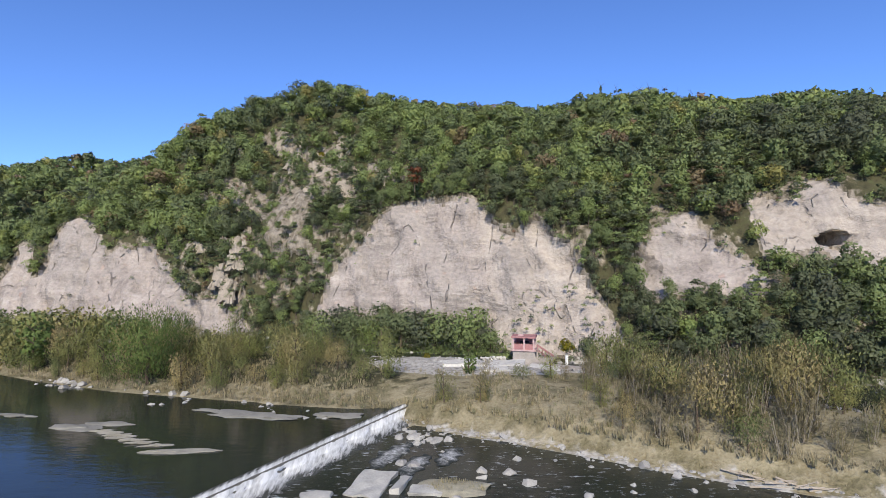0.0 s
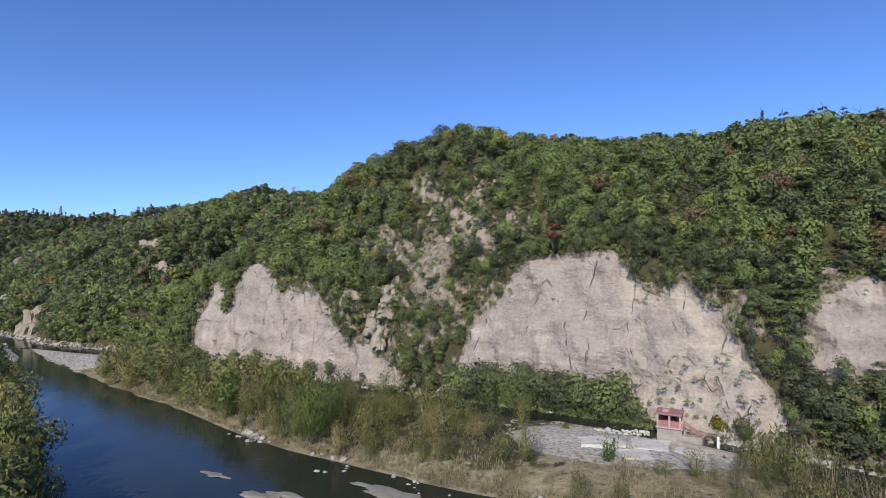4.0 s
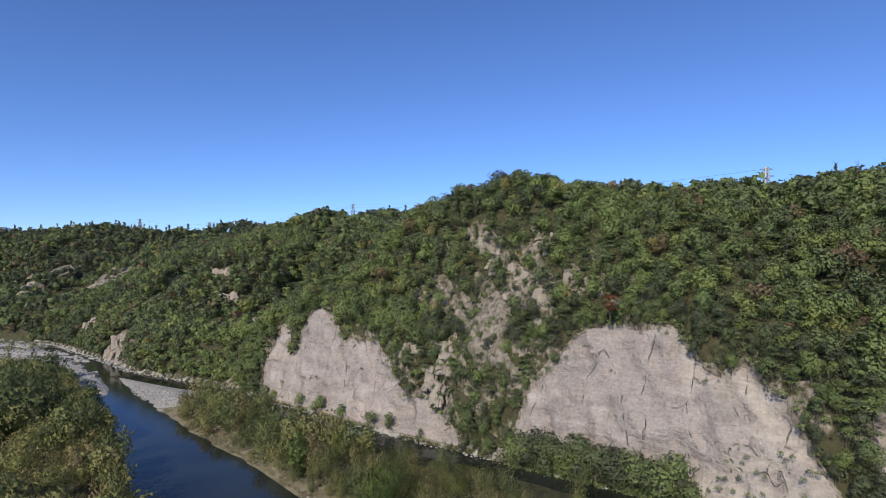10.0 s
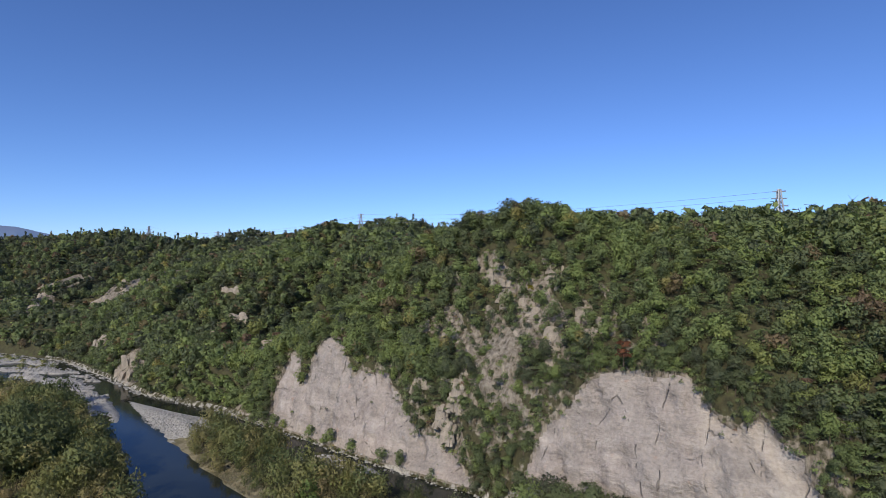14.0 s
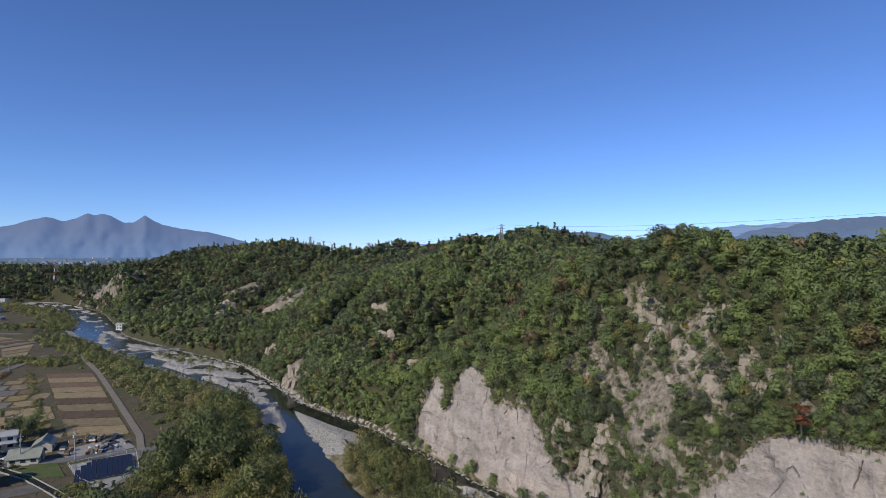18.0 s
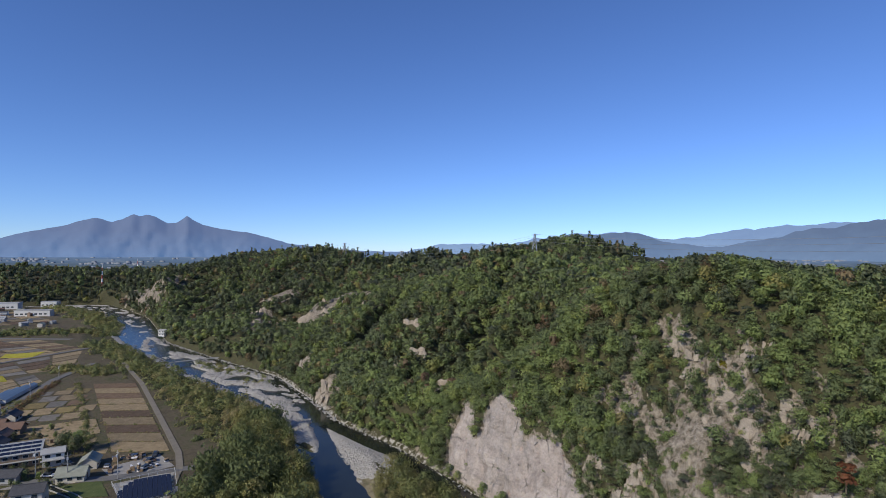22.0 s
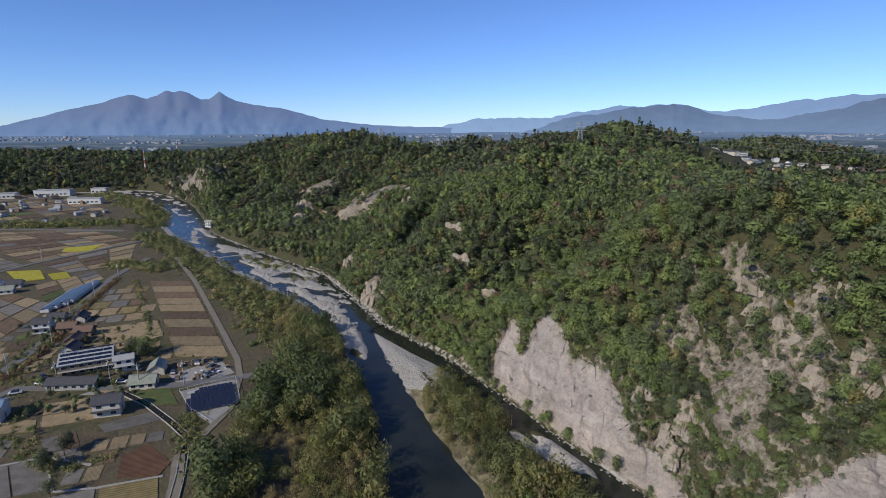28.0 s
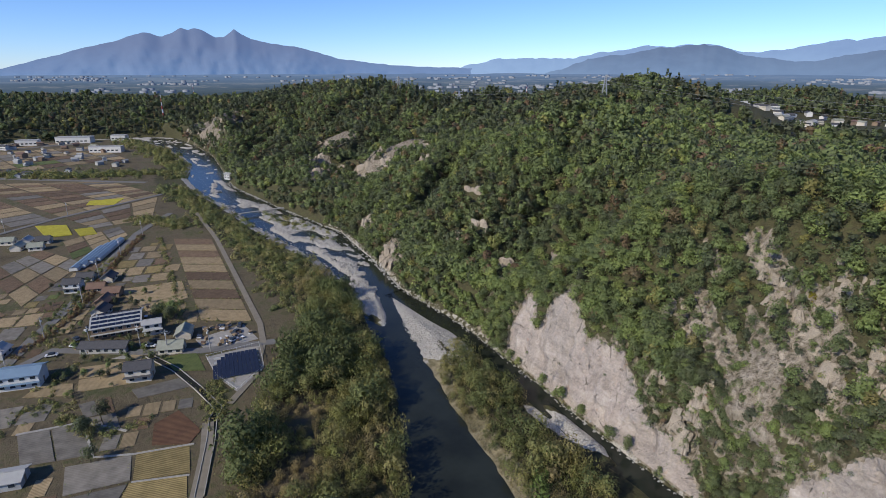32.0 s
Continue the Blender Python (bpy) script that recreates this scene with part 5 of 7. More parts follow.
def masts():
    red, white = plain("red_mast_paint", (0.45, 0.10, 0.07), 0.7), plain("white_mast_paint", (0.7, 0.7, 0.7), 0.7)
    for x, y, h in ((-1007, 333, 36), (-1316, 508, 32), (-907, 1204, 40)):
        z = max(float(land_z(x, y)), 30)
        t = thing("mast", "tall red and white banded radio mast", "mast", pose(x, y, z), "radio masts")
        for i in range(6):
            r = 1.5 - 0.2 * i
            bm = bmesh.new()
            bmesh.ops.create_cone(bm, cap_ends=True, segments=6, radius1=r, radius2=r - 0.2, depth=h / 6, matrix=pose(0, 0, h * (i + 0.5) / 6))
            part("band", bm, (red, white)[i % 2], t)


masts()


# ---- boulders and shoals ----
def lump(rng, sx, sy, sz, sub=2, rag=0.28):
    """A low uneven hump."""
    bm = bmesh.new()
    bmesh.ops.create_icosphere(bm, subdivisions=sub, radius=1)
    o = rng.uniform(0, 50, 3)
    for v in bm.verts:
        p = Vector(v.co)
        k = 1 + rag * noise.noise(p * 1.3 + Vector(o)) + 0.1 * noise.noise(p * 3.1 + Vector(o))
        q = p * k
        v.co = (q.x * sx, q.y * sy, max(q.z, -0.35) * sz)
    me = bpy.data.meshes.new("shoal")
    bm.to_mesh(me)
    bm.free()
    return me


def cobble(rng, sx, sy, sz):
    """A worn, flat sided boulder."""
    bm = bmesh.new()
    for _ in range(17):
        d = rng.normal(0, 1, 3)
        d /= np.linalg.norm(d)
        bm.verts.new((d[0] * sx, d[1] * sy, d[2] * sz))
    bmesh.ops.convex_hull(bm, input=bm.verts[:])
    bmesh.ops.bevel(bm, geom=bm.edges[:], offset=0.09, segments=1, affect="EDGES", clamp_overlap=True)
    bmesh.ops.triangulate(bm, faces=bm.faces[:])
    bmesh.ops.recalc_face_normals(bm, faces=bm.faces[:])
    me = bpy.data.meshes.new("boulder")
    bm.to_mesh(me)
    bm.free()
    me.materials.append(M_STONE)
    return me


def stones():
    rng = np.random.default_rng(61)
    kinds = [cobble(rng, rng.uniform(0.85, 1.3), rng.uniform(0.65, 1.0), rng.uniform(0.5, 0.8)) for _ in range(9)]
    spots = []
    for _ in range(115):   # stony shore below the weir
        x = rng.uniform(-3, 62)
        spots.append((x, float(FAR(x)) + 2.0 - 5.0 * rng.uniform(0, 1) ** 1.4, 0.13 + 0.55 * rng.uniform(0, 1) ** 3))
    for _ in range(62):   # rapids
        x = rng.uniform(-6, 24)
        spots.append((x, float(FAR(x)) - rng.uniform(2, 19), 0.15 + 0.75 * rng.uniform(0, 1) ** 2.5))
    for _ in range(24):   # at the end of the weir
        k = rng.uniform(0, 1)
        spots.append((-5.4 + 5.2 * k + rng.normal(0, 0.5), 66.8 - 3.6 * k + rng.normal(0, 0.9), rng.uniform(0.35, 0.85)))
    for _ in range(34):   # pool edge
        x = rng.normal(-60, 3.5) if rng.uniform() < 0.65 else rng.normal(-42, 3.0)
        spots.append((x, float(FAR(x)) - abs(rng.normal(0, 1.6)) + 0.9, 0.22 + 0.85 * rng.uniform(0, 1) ** 2))
    for _ in range(34):
        x = rng.uniform(-40, -12)
        spots.append((x, float(FAR(x)) - rng.uniform(0.5, 6), rng.uniform(0.2, 0.6)))
    for _ in range(25):   # beside the sluice
        x = rng.uniform(-6, 14)
        spots.append((x, 104.5 - (x * 0.25) + rng.normal(0, 2.2), 0.2 + 0.6 * rng.uniform(0, 1) ** 2))
    for x, y, s in spots:
        w = float(water_z(x, y))
        z = max(float(land_z(x, y)), w - 0.25)
        b = tagged(new("boulder", kinds[int(rng.integers(0, 9))]), "pale grey worn river boulder", "boulder", "river boulders")
        b.matrix_basis = pose(x, y, z + s * 0.24, rng.uniform(-12, 12), rng.uniform(-12, 12), rng.uniform(0, 360)) @ Matrix.Scale(s, 4)
    # stone fields further up, joined
    V, F = [], []
    base = [(1, 0, 0), (0.3, 0.95, 0), (-0.8, 0.6, 0), (-0.8, -0.6, 0), (0.3, -0.95, 0), (0.7, 0.1, 0.55), (0.1, 0.6, 0.6), (-0.5, 0.1, 0.62), (0.0, -0.6, 0.5)]
    tri = [(0, 1, 6, 5), (1, 2, 7, 6), (2, 3, 7, 7), (3, 4, 8, 7), (4, 0, 5, 8), (5, 6, 7, 8)]
    n = 0
    pts = []
    for _ in range(3800):
        x = rng.uniform(-520, -205)
        y = rng.uniform(float(NEAR(x)), float(FOOT(x)))
        pts.append((x, y, rng.uniform(0.25, 0.95)))
    for _ in range(700):
        a, r = rng.uniform(0, 6.28), math.sqrt(rng.uniform(0, 1.1))
        u, w = math.cos(a) * r * 25, math.sin(a) * r * 7
        pts.append((-156 + u * 0.95 + w * 0.31, 140 - u * 0.31 + w * 0.95, rng.uniform(0.2, 0.6)))
    for _ in range(520):
        x = rng.uniform(-205, 105)
        pts.append((x, float(FOOT(x)) + rng.normal(-0.5, 0.8), rng.uniform(0.2, 0.65)))
    for _ in range(420):
        x = rng.uniform(20, 90)
        pts.append((x, float(INNER(x)) + rng.normal(0, 2.2), rng.uniform(0.2, 0.7)))
    for _ in range(520):
        x = rng.uniform(-3, 80)
        pts.append((x, float(FAR(x)) + 2.6 - 5.0 * rng.uniform(0, 1) ** 1.3, 0.1 + 0.32 * rng.uniform(0, 1) ** 2))
    for _ in range(260):
        pts.append((rng.uniform(-14, 18), rng.uniform(90, 106), rng.uniform(0.12, 0.4)))
    P = np.array(pts)
    Z = land_z(P[:, 0], P[:, 1])
    W = water_z(P[:, 0], P[:, 1])
    keep = Z > W - np.minimum(0.55, P[:, 2] * 0.9)
    P, Z = P[keep], np.maximum(Z, W - 0.2)[keep]
    B = np.array(base, float)
    a = rng.uniform(0, 6.28, len(P))
    c, s = np.cos(a)[:, None], np.sin(a)[:, None]
    jit = rng.uniform(0.7, 1.3, (len(P), len(B)))
    X = (B[None, :, 0] * c - B[None, :, 1] * s) * jit * P[:, 2:3] + P[:, :1]
    Y = (B[None, :, 0] * s + B[None, :, 1] * c) * jit * P[:, 2:3] + P[:, 1:2]
    ZZs = (B[None, :, 2] * jit * P[:, 2:3] * 1.1) + Z[:, None] - 0.06
    V = np.stack([X, Y, ZZs], -1).reshape(-1, 3)
    quads = np.array([t for t in tri if len(set(t)) == 4])
    F = (quads[None] + (np.arange(len(P)) * len(B))[:, None, None]).reshape(-1, 4)
    me = mesh_of("river_stones", V, F, [M_STONE])
    tagged(new("river_stones", me), "pale stones and cobbles strewn over the gravel bars", "stones", "", "stuff")
    # broken concrete slabs below the weir, and low shoals in the pool
    con = plain("weathered_concrete", (0.40, 0.385, 0.35), 0.9, 0.3, 0.7, 0, 0.06)
    for x, y, sx, sy, turn, tilt in ((-6.8, 51.2, 3.3, 5.2, -13, 4), (-4.0, 51.2, 1.0, 3.9, -10, -5), (-1.6, 49.6, 3.0, 1.6, -6, 3), (-11.3, 48.6, 2.8, 1.4, 5, 2)):
        bm = boxed(-sx / 2, -sy / 2, -0.6, sx / 2, sy / 2, 0.18)
        bmesh.ops.subdivide_edges(bm, edges=bm.edges[:], cuts=3, use_grid_fill=True)
        for v in bm.verts:
            v.co += Vector((noise.noise(v.co * 0.9 + Vector((x, y, 0))), noise.noise(v.co * 0.9 + Vector((y, x, 3))), noise.noise(v.co + Vector((3, x, y))) * 0.35)) * 0.4
        me = bpy.data.meshes.new("slab")
        bm.to_mesh(me)
        bm.free()
        me.materials.append(con)
        ob = tagged(new("concrete_slab", me), "broken pale concrete slab lying in the rapids", "slab", "slabs below the weir")
        ob.matrix_basis = pose(x, y, 0.35, tilt, tilt * 0.6, turn)
    shoal = plain("shoal_gravel", (0.23, 0.22, 0.19), 0.95, 0.25, 0.5, 0, 0.04)
    for x, y, sx, sy, turn in ((-43.6, 64.6, 2.9, 0.95, -8), (-40.3, 65.8, 2.6, 0.5, -6), (-54.5, 69.5, 3.0, 0.6, -14), (-27, 56.2, 3.3, 0.42, 4), (-25.5, 69.6, 4.6, 1.2, -10), (-20.5, 68.4, 3.6, 0.9, -4), (-13.2, 68.8, 3.0, 1.0, 0), (-29, 71.2, 3.0, 0.4, -12),
                                (-39.2, 63.0, 1.3, 0.13, 7), (-37.9, 62.3, 1.4, 0.13, 7), (-36.7, 61.5, 1.4, 0.15, 8), (-35.4, 60.7, 1.5, 0.15, 8), (-34.0, 59.8, 1.5, 0.17, 9), (-32.4, 58.9, 1.6, 0.18, 9), (-30.4, 58.0, 1.7, 0.2, 8)):
        me = lump(rng, sx, sy * 1.3, 0.2, 3, 0.75)
        me.materials.append(shoal)
        b = tagged(new("shoal", me), "low flat gravel shoal just clear of the water", "shoal", "shoals in the pool")
        b.matrix_basis = pose(x, y, 1.72, 0, 0, turn)


stones()


def islet():
    """A grassy gravel islet among the slabs."""
    rng = np.random.default_rng(64)
    t = thing("islet", "small gravel islet with rough grass in the rapids", "islet", pose(0.8, 50.3, 0.2, 0, 0, -4))
    me = lump(rng, 3.4, 1.7, 0.55, 3, 0.4)
    me.materials.append(plain("islet_gravel", (0.27, 0.25, 0.19), 0.95, 0.35, 1.5, 0, 0.05))
    part("gravel", me, None, t)
    V = []
    for _ in range(420):
        a, r = rng.uniform(0, 6.28), math.sqrt(rng.uniform(0, 1))
        x, y = math.cos(a) * r * 2.9, math.sin(a) * r * 1.3
        h, w, q = rng.uniform(0.25, 0.6), rng.uniform(0.04, 0.09), rng.uniform(0, 6.28)
        z = 0.42 * (1 - r * r)
        V += [(x - w * math.cos(q), y - w * math.sin(q), z), (x + w * math.cos(q), y + w * math.sin(q), z), (x + rng.normal(0, 0.12), y + rng.normal(0, 0.12), z + h)]
    part("grass_tuft", mesh_of("grass_tuft", V, np.arange(len(V)).reshape(-1, 3), [M_DRY], None, dict(tone=rng.uniform(0.5, 1, len(V)))), None, t, "rough olive grass")


islet()


def riffles():
    """Broken white water that runs off in lines below the weir."""
    rng = np.random.default_rng(65)
    m, nt, b = material("riffle_foam", 0.6)
    f = maths(nt, "ADD", maths(nt, "MULTIPLY", noise_tex(nt, coords(nt), 1.8, 6, 0.7), 1.0), maths(nt, "MULTIPLY", attribute(nt, "foam"), 0.28))
    nt.links.new(ramp(nt, f, [(0.58, (0.03, 0.034, 0.03)), (0.74, (0.24, 0.24, 0.23)), (0.92, (0.6, 0.6, 0.59))]), b.inputs["Base Color"])
    for ax, ay, bx, by, w in ((-3.9, 63.2, -7.4, 55.2, 1.5), (-1.9, 59.2, -4.1, 53.4, 1.4), (1.6, 61.6, -0.5, 55.9, 1.3)):
        n, k = 26, 7
        V, A = [], []
        for i in range(n):
            u = i / (n - 1)
            end = math.sin(math.pi * min(max(u, 0.03), 0.97)) ** 0.5
            for j in range(k):
                v = j / (k - 1) - 0.5
                off = v * 2 * w * end + 0.25 * math.sin(i * 0.9)
                V.append((ax + (bx - ax) * u + off * 0.85 + rng.normal(0, 0.05), ay + (by - ay) * u - off * 0.35, 0.215 + 0.12 * math.cos(v * math.pi) * end + rng.normal(0, 0.02)))
                A.append(end * math.cos(v * math.pi) ** 0.7)
        i = np.arange(n * k).reshape(n, k)
        q = np.stack([i[:-1, :-1], i[1:, :-1], i[1:, 1:], i[:-1, 1:]], -1).reshape(-1, 4)
        tagged(new("riffle", mesh_of("riffle", V, q, [m], None, dict(foam=A), True)), "line of broken white water in the rapids", "riffle", "riffles below the weir", "structure")


riffles()


def rubble_wall():
    """White stone blocks along the back of the landing by the sluice."""
    rng = np.random.default_rng(66)
    pale = plain("white_rubble", (0.52, 0.50, 0.46), 0.95, 0.25, 1.5, 0, 0.05)
    kinds = []
    for _ in range(5):
        me = cobble(rng, 0.9, 0.6, 0.6)
        me.materials[0] = pale
        kinds.append(me)
    t = thing("rubble_wall", "low wall of pale stone blocks beside the side channel", "wall")
    for i in range(76):
        x = -7.5 + 19 * (i % 38) / 37 + rng.normal(0, 0.2)
        y = 101.4 + (x + 7) * 0.12 + rng.normal(0, 0.25)
        ob = part("block", kinds[int(rng.integers(0, 5))], None, t)
        ob.matrix_basis = pose(x, y, 2.35 + 0.45 * (i // 38), 0, 0, rng.uniform(0, 180)) @ Matrix.Scale(rng.uniform(0.35, 0.62), 4)
    for x, y, w, d, turn in ((3, 93, 7, 5, 12), (11, 94, 6, 5, -8), (8, 88, 5, 3.5, 20), (17, 93, 5, 3, -20)):
        bm = boxed(-w / 2, -d / 2, -0.4, w / 2, d / 2, 0.25)
        bmesh.ops.subdivide_edges(bm, edges=bm.edges[:], cuts=3, use_grid_fill=True)
        for v in bm.verts:
            v.co += Vector((noise.noise(v.co * 0.5 + Vector((x, y, 0))), noise.noise(v.co * 0.5 + Vector((y, x, 3))), 0.25 * noise.noise(v.co * 0.6 + Vector((3, x, y)))))
        me = bpy.data.meshes.new("landing")
        bm.to_mesh(me)
        bm.free()
        me.materials.append(pale)
        tagged(new("concrete_apron", me), "cracked pale concrete apron beside the sluice", "slab", "aprons by the sluice").matrix_basis = pose(x, y, float(land_z(x, y)) + 0.1, rng.uniform(-3, 3), rng.uniform(-3, 3), turn)


rubble_wall()


def driftwood():
    rng = np.random.default_rng(62)
    grey = plain("bleached_wood", (0.36, 0.31, 0.25), 0.95, 0.25, 2.0)
    for cx, cy in ((31, 50.5), (33.5, 49.5), (29, 52.0)):
        t = thing("driftwood", "tangle of bleached driftwood branches on the stony shore", "driftwood", pose(cx, cy, float(land_z(cx, cy)) + 0.1), "driftwood on the shore")
        for _ in range(6):
            n = rng.uniform(1.2, 3.4)
            bm = bmesh.new()
            w = rng.uniform(0.05, 0.12)
            bmesh.ops.create_cone(bm, cap_ends=True, segments=6, radius1=w, radius2=w * 0.4, depth=n)
            bmesh.ops.transform(bm, matrix=pose(rng.normal(0, 0.8), rng.normal(0, 0.5), rng.uniform(0.1, 0.4), 90 + rng.normal(0, 9), 0, rng.uniform(40, 110)), verts=bm.verts[:])
            part("branch", bm, grey, t)


driftwood()


def rib(rng, spires=5):
    """A jagged crag: a cluster of split, flat sided columns of unlike height."""
    bm = bmesh.new()
    for k in range(spires):
        x, y = rng.uniform(-0.75, 0.75), rng.uniform(-0.3, 0.5)
        r, top = rng.uniform(0.22, 0.46), rng.uniform(0.35, 1.0) * (1 - 0.35 * abs(x))
        n, rows = 7, []
        turn = rng.uniform(0, 6.28)
        lean = rng.normal(0, 0.10)
        jag = rng.uniform(0.75, 1.2, n)
        for z in (-1.0, -0.45, 0.0, 0.4, 0.75, 1.0):
            h = z if z < 0 else z * top
            w = r * (1.15 - 0.18 * z - (0.5 if z == 1.0 else 0)) * rng.uniform(0.88, 1.12)
            rows.append([bm.verts.new((x + lean * z + w * jag[i] * math.cos(turn + 6.2832 * i / n), y + w * 0.8 * jag[i] * math.sin(turn + 6.2832 * i / n), h + rng.normal(0, 0.05))) for i in range(n)])
        for a, b in zip(rows, rows[1:]):
            for i in range(n):
                bm.faces.new((a[i], a[(i + 1) % n], b[(i + 1) % n], b[i]))
        bm.faces.new(rows[-1])
    bmesh.ops.recalc_face_normals(bm, faces=bm.faces[:])
    me = bpy.data.meshes.new("crag")
    bm.to_mesh(me)
    bm.free()
    me.materials.append(M_CRAG)
    return me


def crags():
    rng = np.random.default_rng(98)
    kinds = [rib(rng, int(rng.integers(4, 8))) for _ in range(9)]
    for x, d, w, h in CRAGS:
        y, z = ground_at(np.float64(x), np.float64(d))
        b = tagged(new("rock_outcrop", kinds[int(rng.integers(0, 9))]), "tan weathered rock crag standing out between hillside trees", "rock", "rock outcrops on the hillside")
        b.matrix_basis = pose(x, float(y) - 0.5, float(z) - 0.1 * h, rng.uniform(-22, -8), rng.uniform(-9, 9), rng.uniform(-25, 25)) @ Matrix.Diagonal((w * 1.3, 2.6, h, 1))
    deep = np.arange(1.0, 75.0, 0.5)
    for x, z, w, h in rib_spots():
        d = float(np.interp(z, np.maximum.accumulate(hill_z(np.full(len(deep), x), deep)), deep))
        b = tagged(new("rock_rib", kinds[int(rng.integers(0, 9))]), "pale upright rock rib split by cracks on the steep face", "rock", "rock ribs on the steep face")
        b.matrix_basis = pose(x, float(FOOT(x)) + d - 0.2, z - 0.3 * h, rng.uniform(-36, -20), rng.uniform(-14, 14), rng.uniform(-30, 30)) @ Matrix.Diagonal((w * 1.25, 1.5, h, 1))


crags()


# ---- sluice hut ----
def sluice():
    pink = plain("faded_red_paint", (0.33, 0.165, 0.165), 0.7, 0.3, 2.0)
    pale = plain("pale_pink_paint", (0.47, 0.33, 0.32), 0.7, 0.2, 2.0)
    con = plain("stained_concrete", (0.33, 0.30, 0.275), 0.9, 0.3, 0.9, 0, 0.04)
    dark = plain("dark_hut_interior", (0.05, 0.04, 0.04), 0.9)
    t = thing("sluice_hut", "faded red sluice gate hut on a concrete pier", "hut", pose(15.2, 102.6, 1.8, 0, 0, -14))
    part("pier", boxed(-2.1, -1.6, -0.6, 2.0, 1.7, 2.6), con, t, "stained concrete pier")
    part("pier_step", boxed(2.0, -1.2, -0.6, 5.2, 1.5, 1.5), con, t, "lower concrete pier")
    part("deck", boxed(-2.3, -1.9, 2.6, 2.2, 1.9, 2.85), pale, t)
    for x in (-1.95, 0.0, 1.75):
        for y in (-1.55, 1.4):
            part("post", boxed(x - 0.16, y - 0.16, 2.85, x + 0.16, y + 0.16, 5.0), pale, t)
    part("panel", boxed(-1.79, -1.45, 2.85, -0.16, -1.32, 3.9), pink, t)
    part("panel", boxed(0.16, -1.45, 2.85, 1.6, -1.32, 3.9), pink, t)
    part("panel", boxed(-2.0, -1.39, 2.85, -1.87, 1.24, 4.1), pink, t)
    part("back_wall", boxed(-1.79, 1.3, 2.85, 1.6, 1.45, 5.0), pink, t)
    part("gate_winch", boxed(-0.9, -0.4, 2.85, 0.8, 0.5, 4.2), dark, t)
    part("roof", boxed(-2.35, -2.0, 5.0, 2.15, 1.85, 5.3), pink, t, "flat faded red roof slab")
    part("roof_cap", boxed(-1.2, -0.8, 5.3, -0.2, 0.2, 5.55), pale, t)
    stair = part("stair", boxed(2.2, -0.5, 1.5, 2.5, 0.5, 2.6), con, t)
    for i in range(7):
        part("tread", boxed(2.3 + i * 0.42, -0.5, 2.4 - i * 0.27, 2.72 + i * 0.42, 0.5, 2.55 - i * 0.27), pink, stair)
    for y in (-0.55, 0.55):
        bm = bmesh.new()
        box(bm, 0, -0.05, -0.09, 3.7, 0.05, 0.09, pose(2.2, y, 3.6, 0, 33, 0))
        part("handrail", bm, pink, stair, "red handrail")
        for i in range(4):
            part("rail_post", boxed(2.4 + i * 0.85 - 0.04, y - 0.04, 2.3 - i * 0.55, 2.4 + i * 0.85 + 0.04, y + 0.04, 3.45 - i * 0.55), pink, stair)
    w = thing("sluice_wall", "low weathered concrete channel wall beside the sluice", "wall", pose(19.0, 99.2, 0.9, 0, 0, -32))
    part("wall_body", boxed(-3.5, -0.5, -0.8, 6.5, 0.5, 1.5), con, w)
    part("wall_apron", boxed(-3.0, -3.4, -0.8, 5.0, -0.5, 0.35), con, w)
    p = thing("marker_post", "white concrete marker post", "post", pose(22.5, 100.6, 2.0))
    part("shaft", boxed(-0.2, -0.2, -0.5, 0.2, 0.2, 1.7), plain("white_post", (0.7, 0.7, 0.68)), p)
    part("post_cap", boxed(-0.25, -0.25, 1.7, 0.25, 0.25, 1.85), con, p)


sluice()


# ---- farmland ----
def slab_of(name, pts, z, mat, label, category, thick=0.35, group="", kind=""):
    bm = bmesh.new()
    top = [bm.verts.new((x, y, z)) for x, y in pts]
    low = [bm.verts.new((x, y, z - thick)) for x, y in pts]
    bm.faces.new(top)
    n = len(pts)
    for i in range(n):
        bm.faces.new((top[i], low[i], low[(i + 1) % n], top[(i + 1) % n]))
    bmesh.ops.recalc_face_normals(bm, faces=bm.faces[:])
    me = bpy.data.meshes.new(name)
    bm.to_mesh(me)
    bm.free()
    me.materials.append(mat)
    return tagged(new(name, me), label, category, group, kind)


def crop(name, a, b, turn, pitch=1.2, contrast=0.5):
    """Bare or stubbled soil with rows."""
    m, nt, bs = material(name, 0.95)
    mp = nt.nodes.new("ShaderNodeMapping")
    mp.inputs["Rotation"].default_value = (0, 0, radians(turn))
    nt.links.new(coords(nt), mp.inputs["Vector"])
    wv = node(nt, "TexWave", Scale=1.0 / pitch * 0.62, Distortion=1.2, Detail=3.0)
    nt.links.new(mp.outputs[0], wv.inputs["Vector"])
    v = coords(nt)
    f = maths(nt, "ADD", maths(nt, "MULTIPLY", wv.outputs["Fac"], contrast * 0.6), maths(nt, "MULTIPLY", noise_tex(nt, v, 0.35, 5), 1 - contrast * 0.6))
    info = nt.nodes.new("ShaderNodeObjectInfo").outputs["Random"]
    col = ramp(nt, f, [(0.3, a), (0.7, b)])
    col = mix(nt, 1.0, col, ramp(nt, info, [(0, (0.72, 0.72, 0.72)), (1, (1.18, 1.15, 1.1))]), "MULTIPLY")
    nt.links.new(col, bs.inputs["Base Color"])
    bump(nt, bs, f, 0.25, 0.7)
    return m


TAN = crop("stubble", (0.20, 0.155, 0.09), (0.36, 0.28, 0.17), 25)
EARTH = crop("tilled_earth", (0.10, 0.068, 0.045), (0.20, 0.14, 0.09), -15)
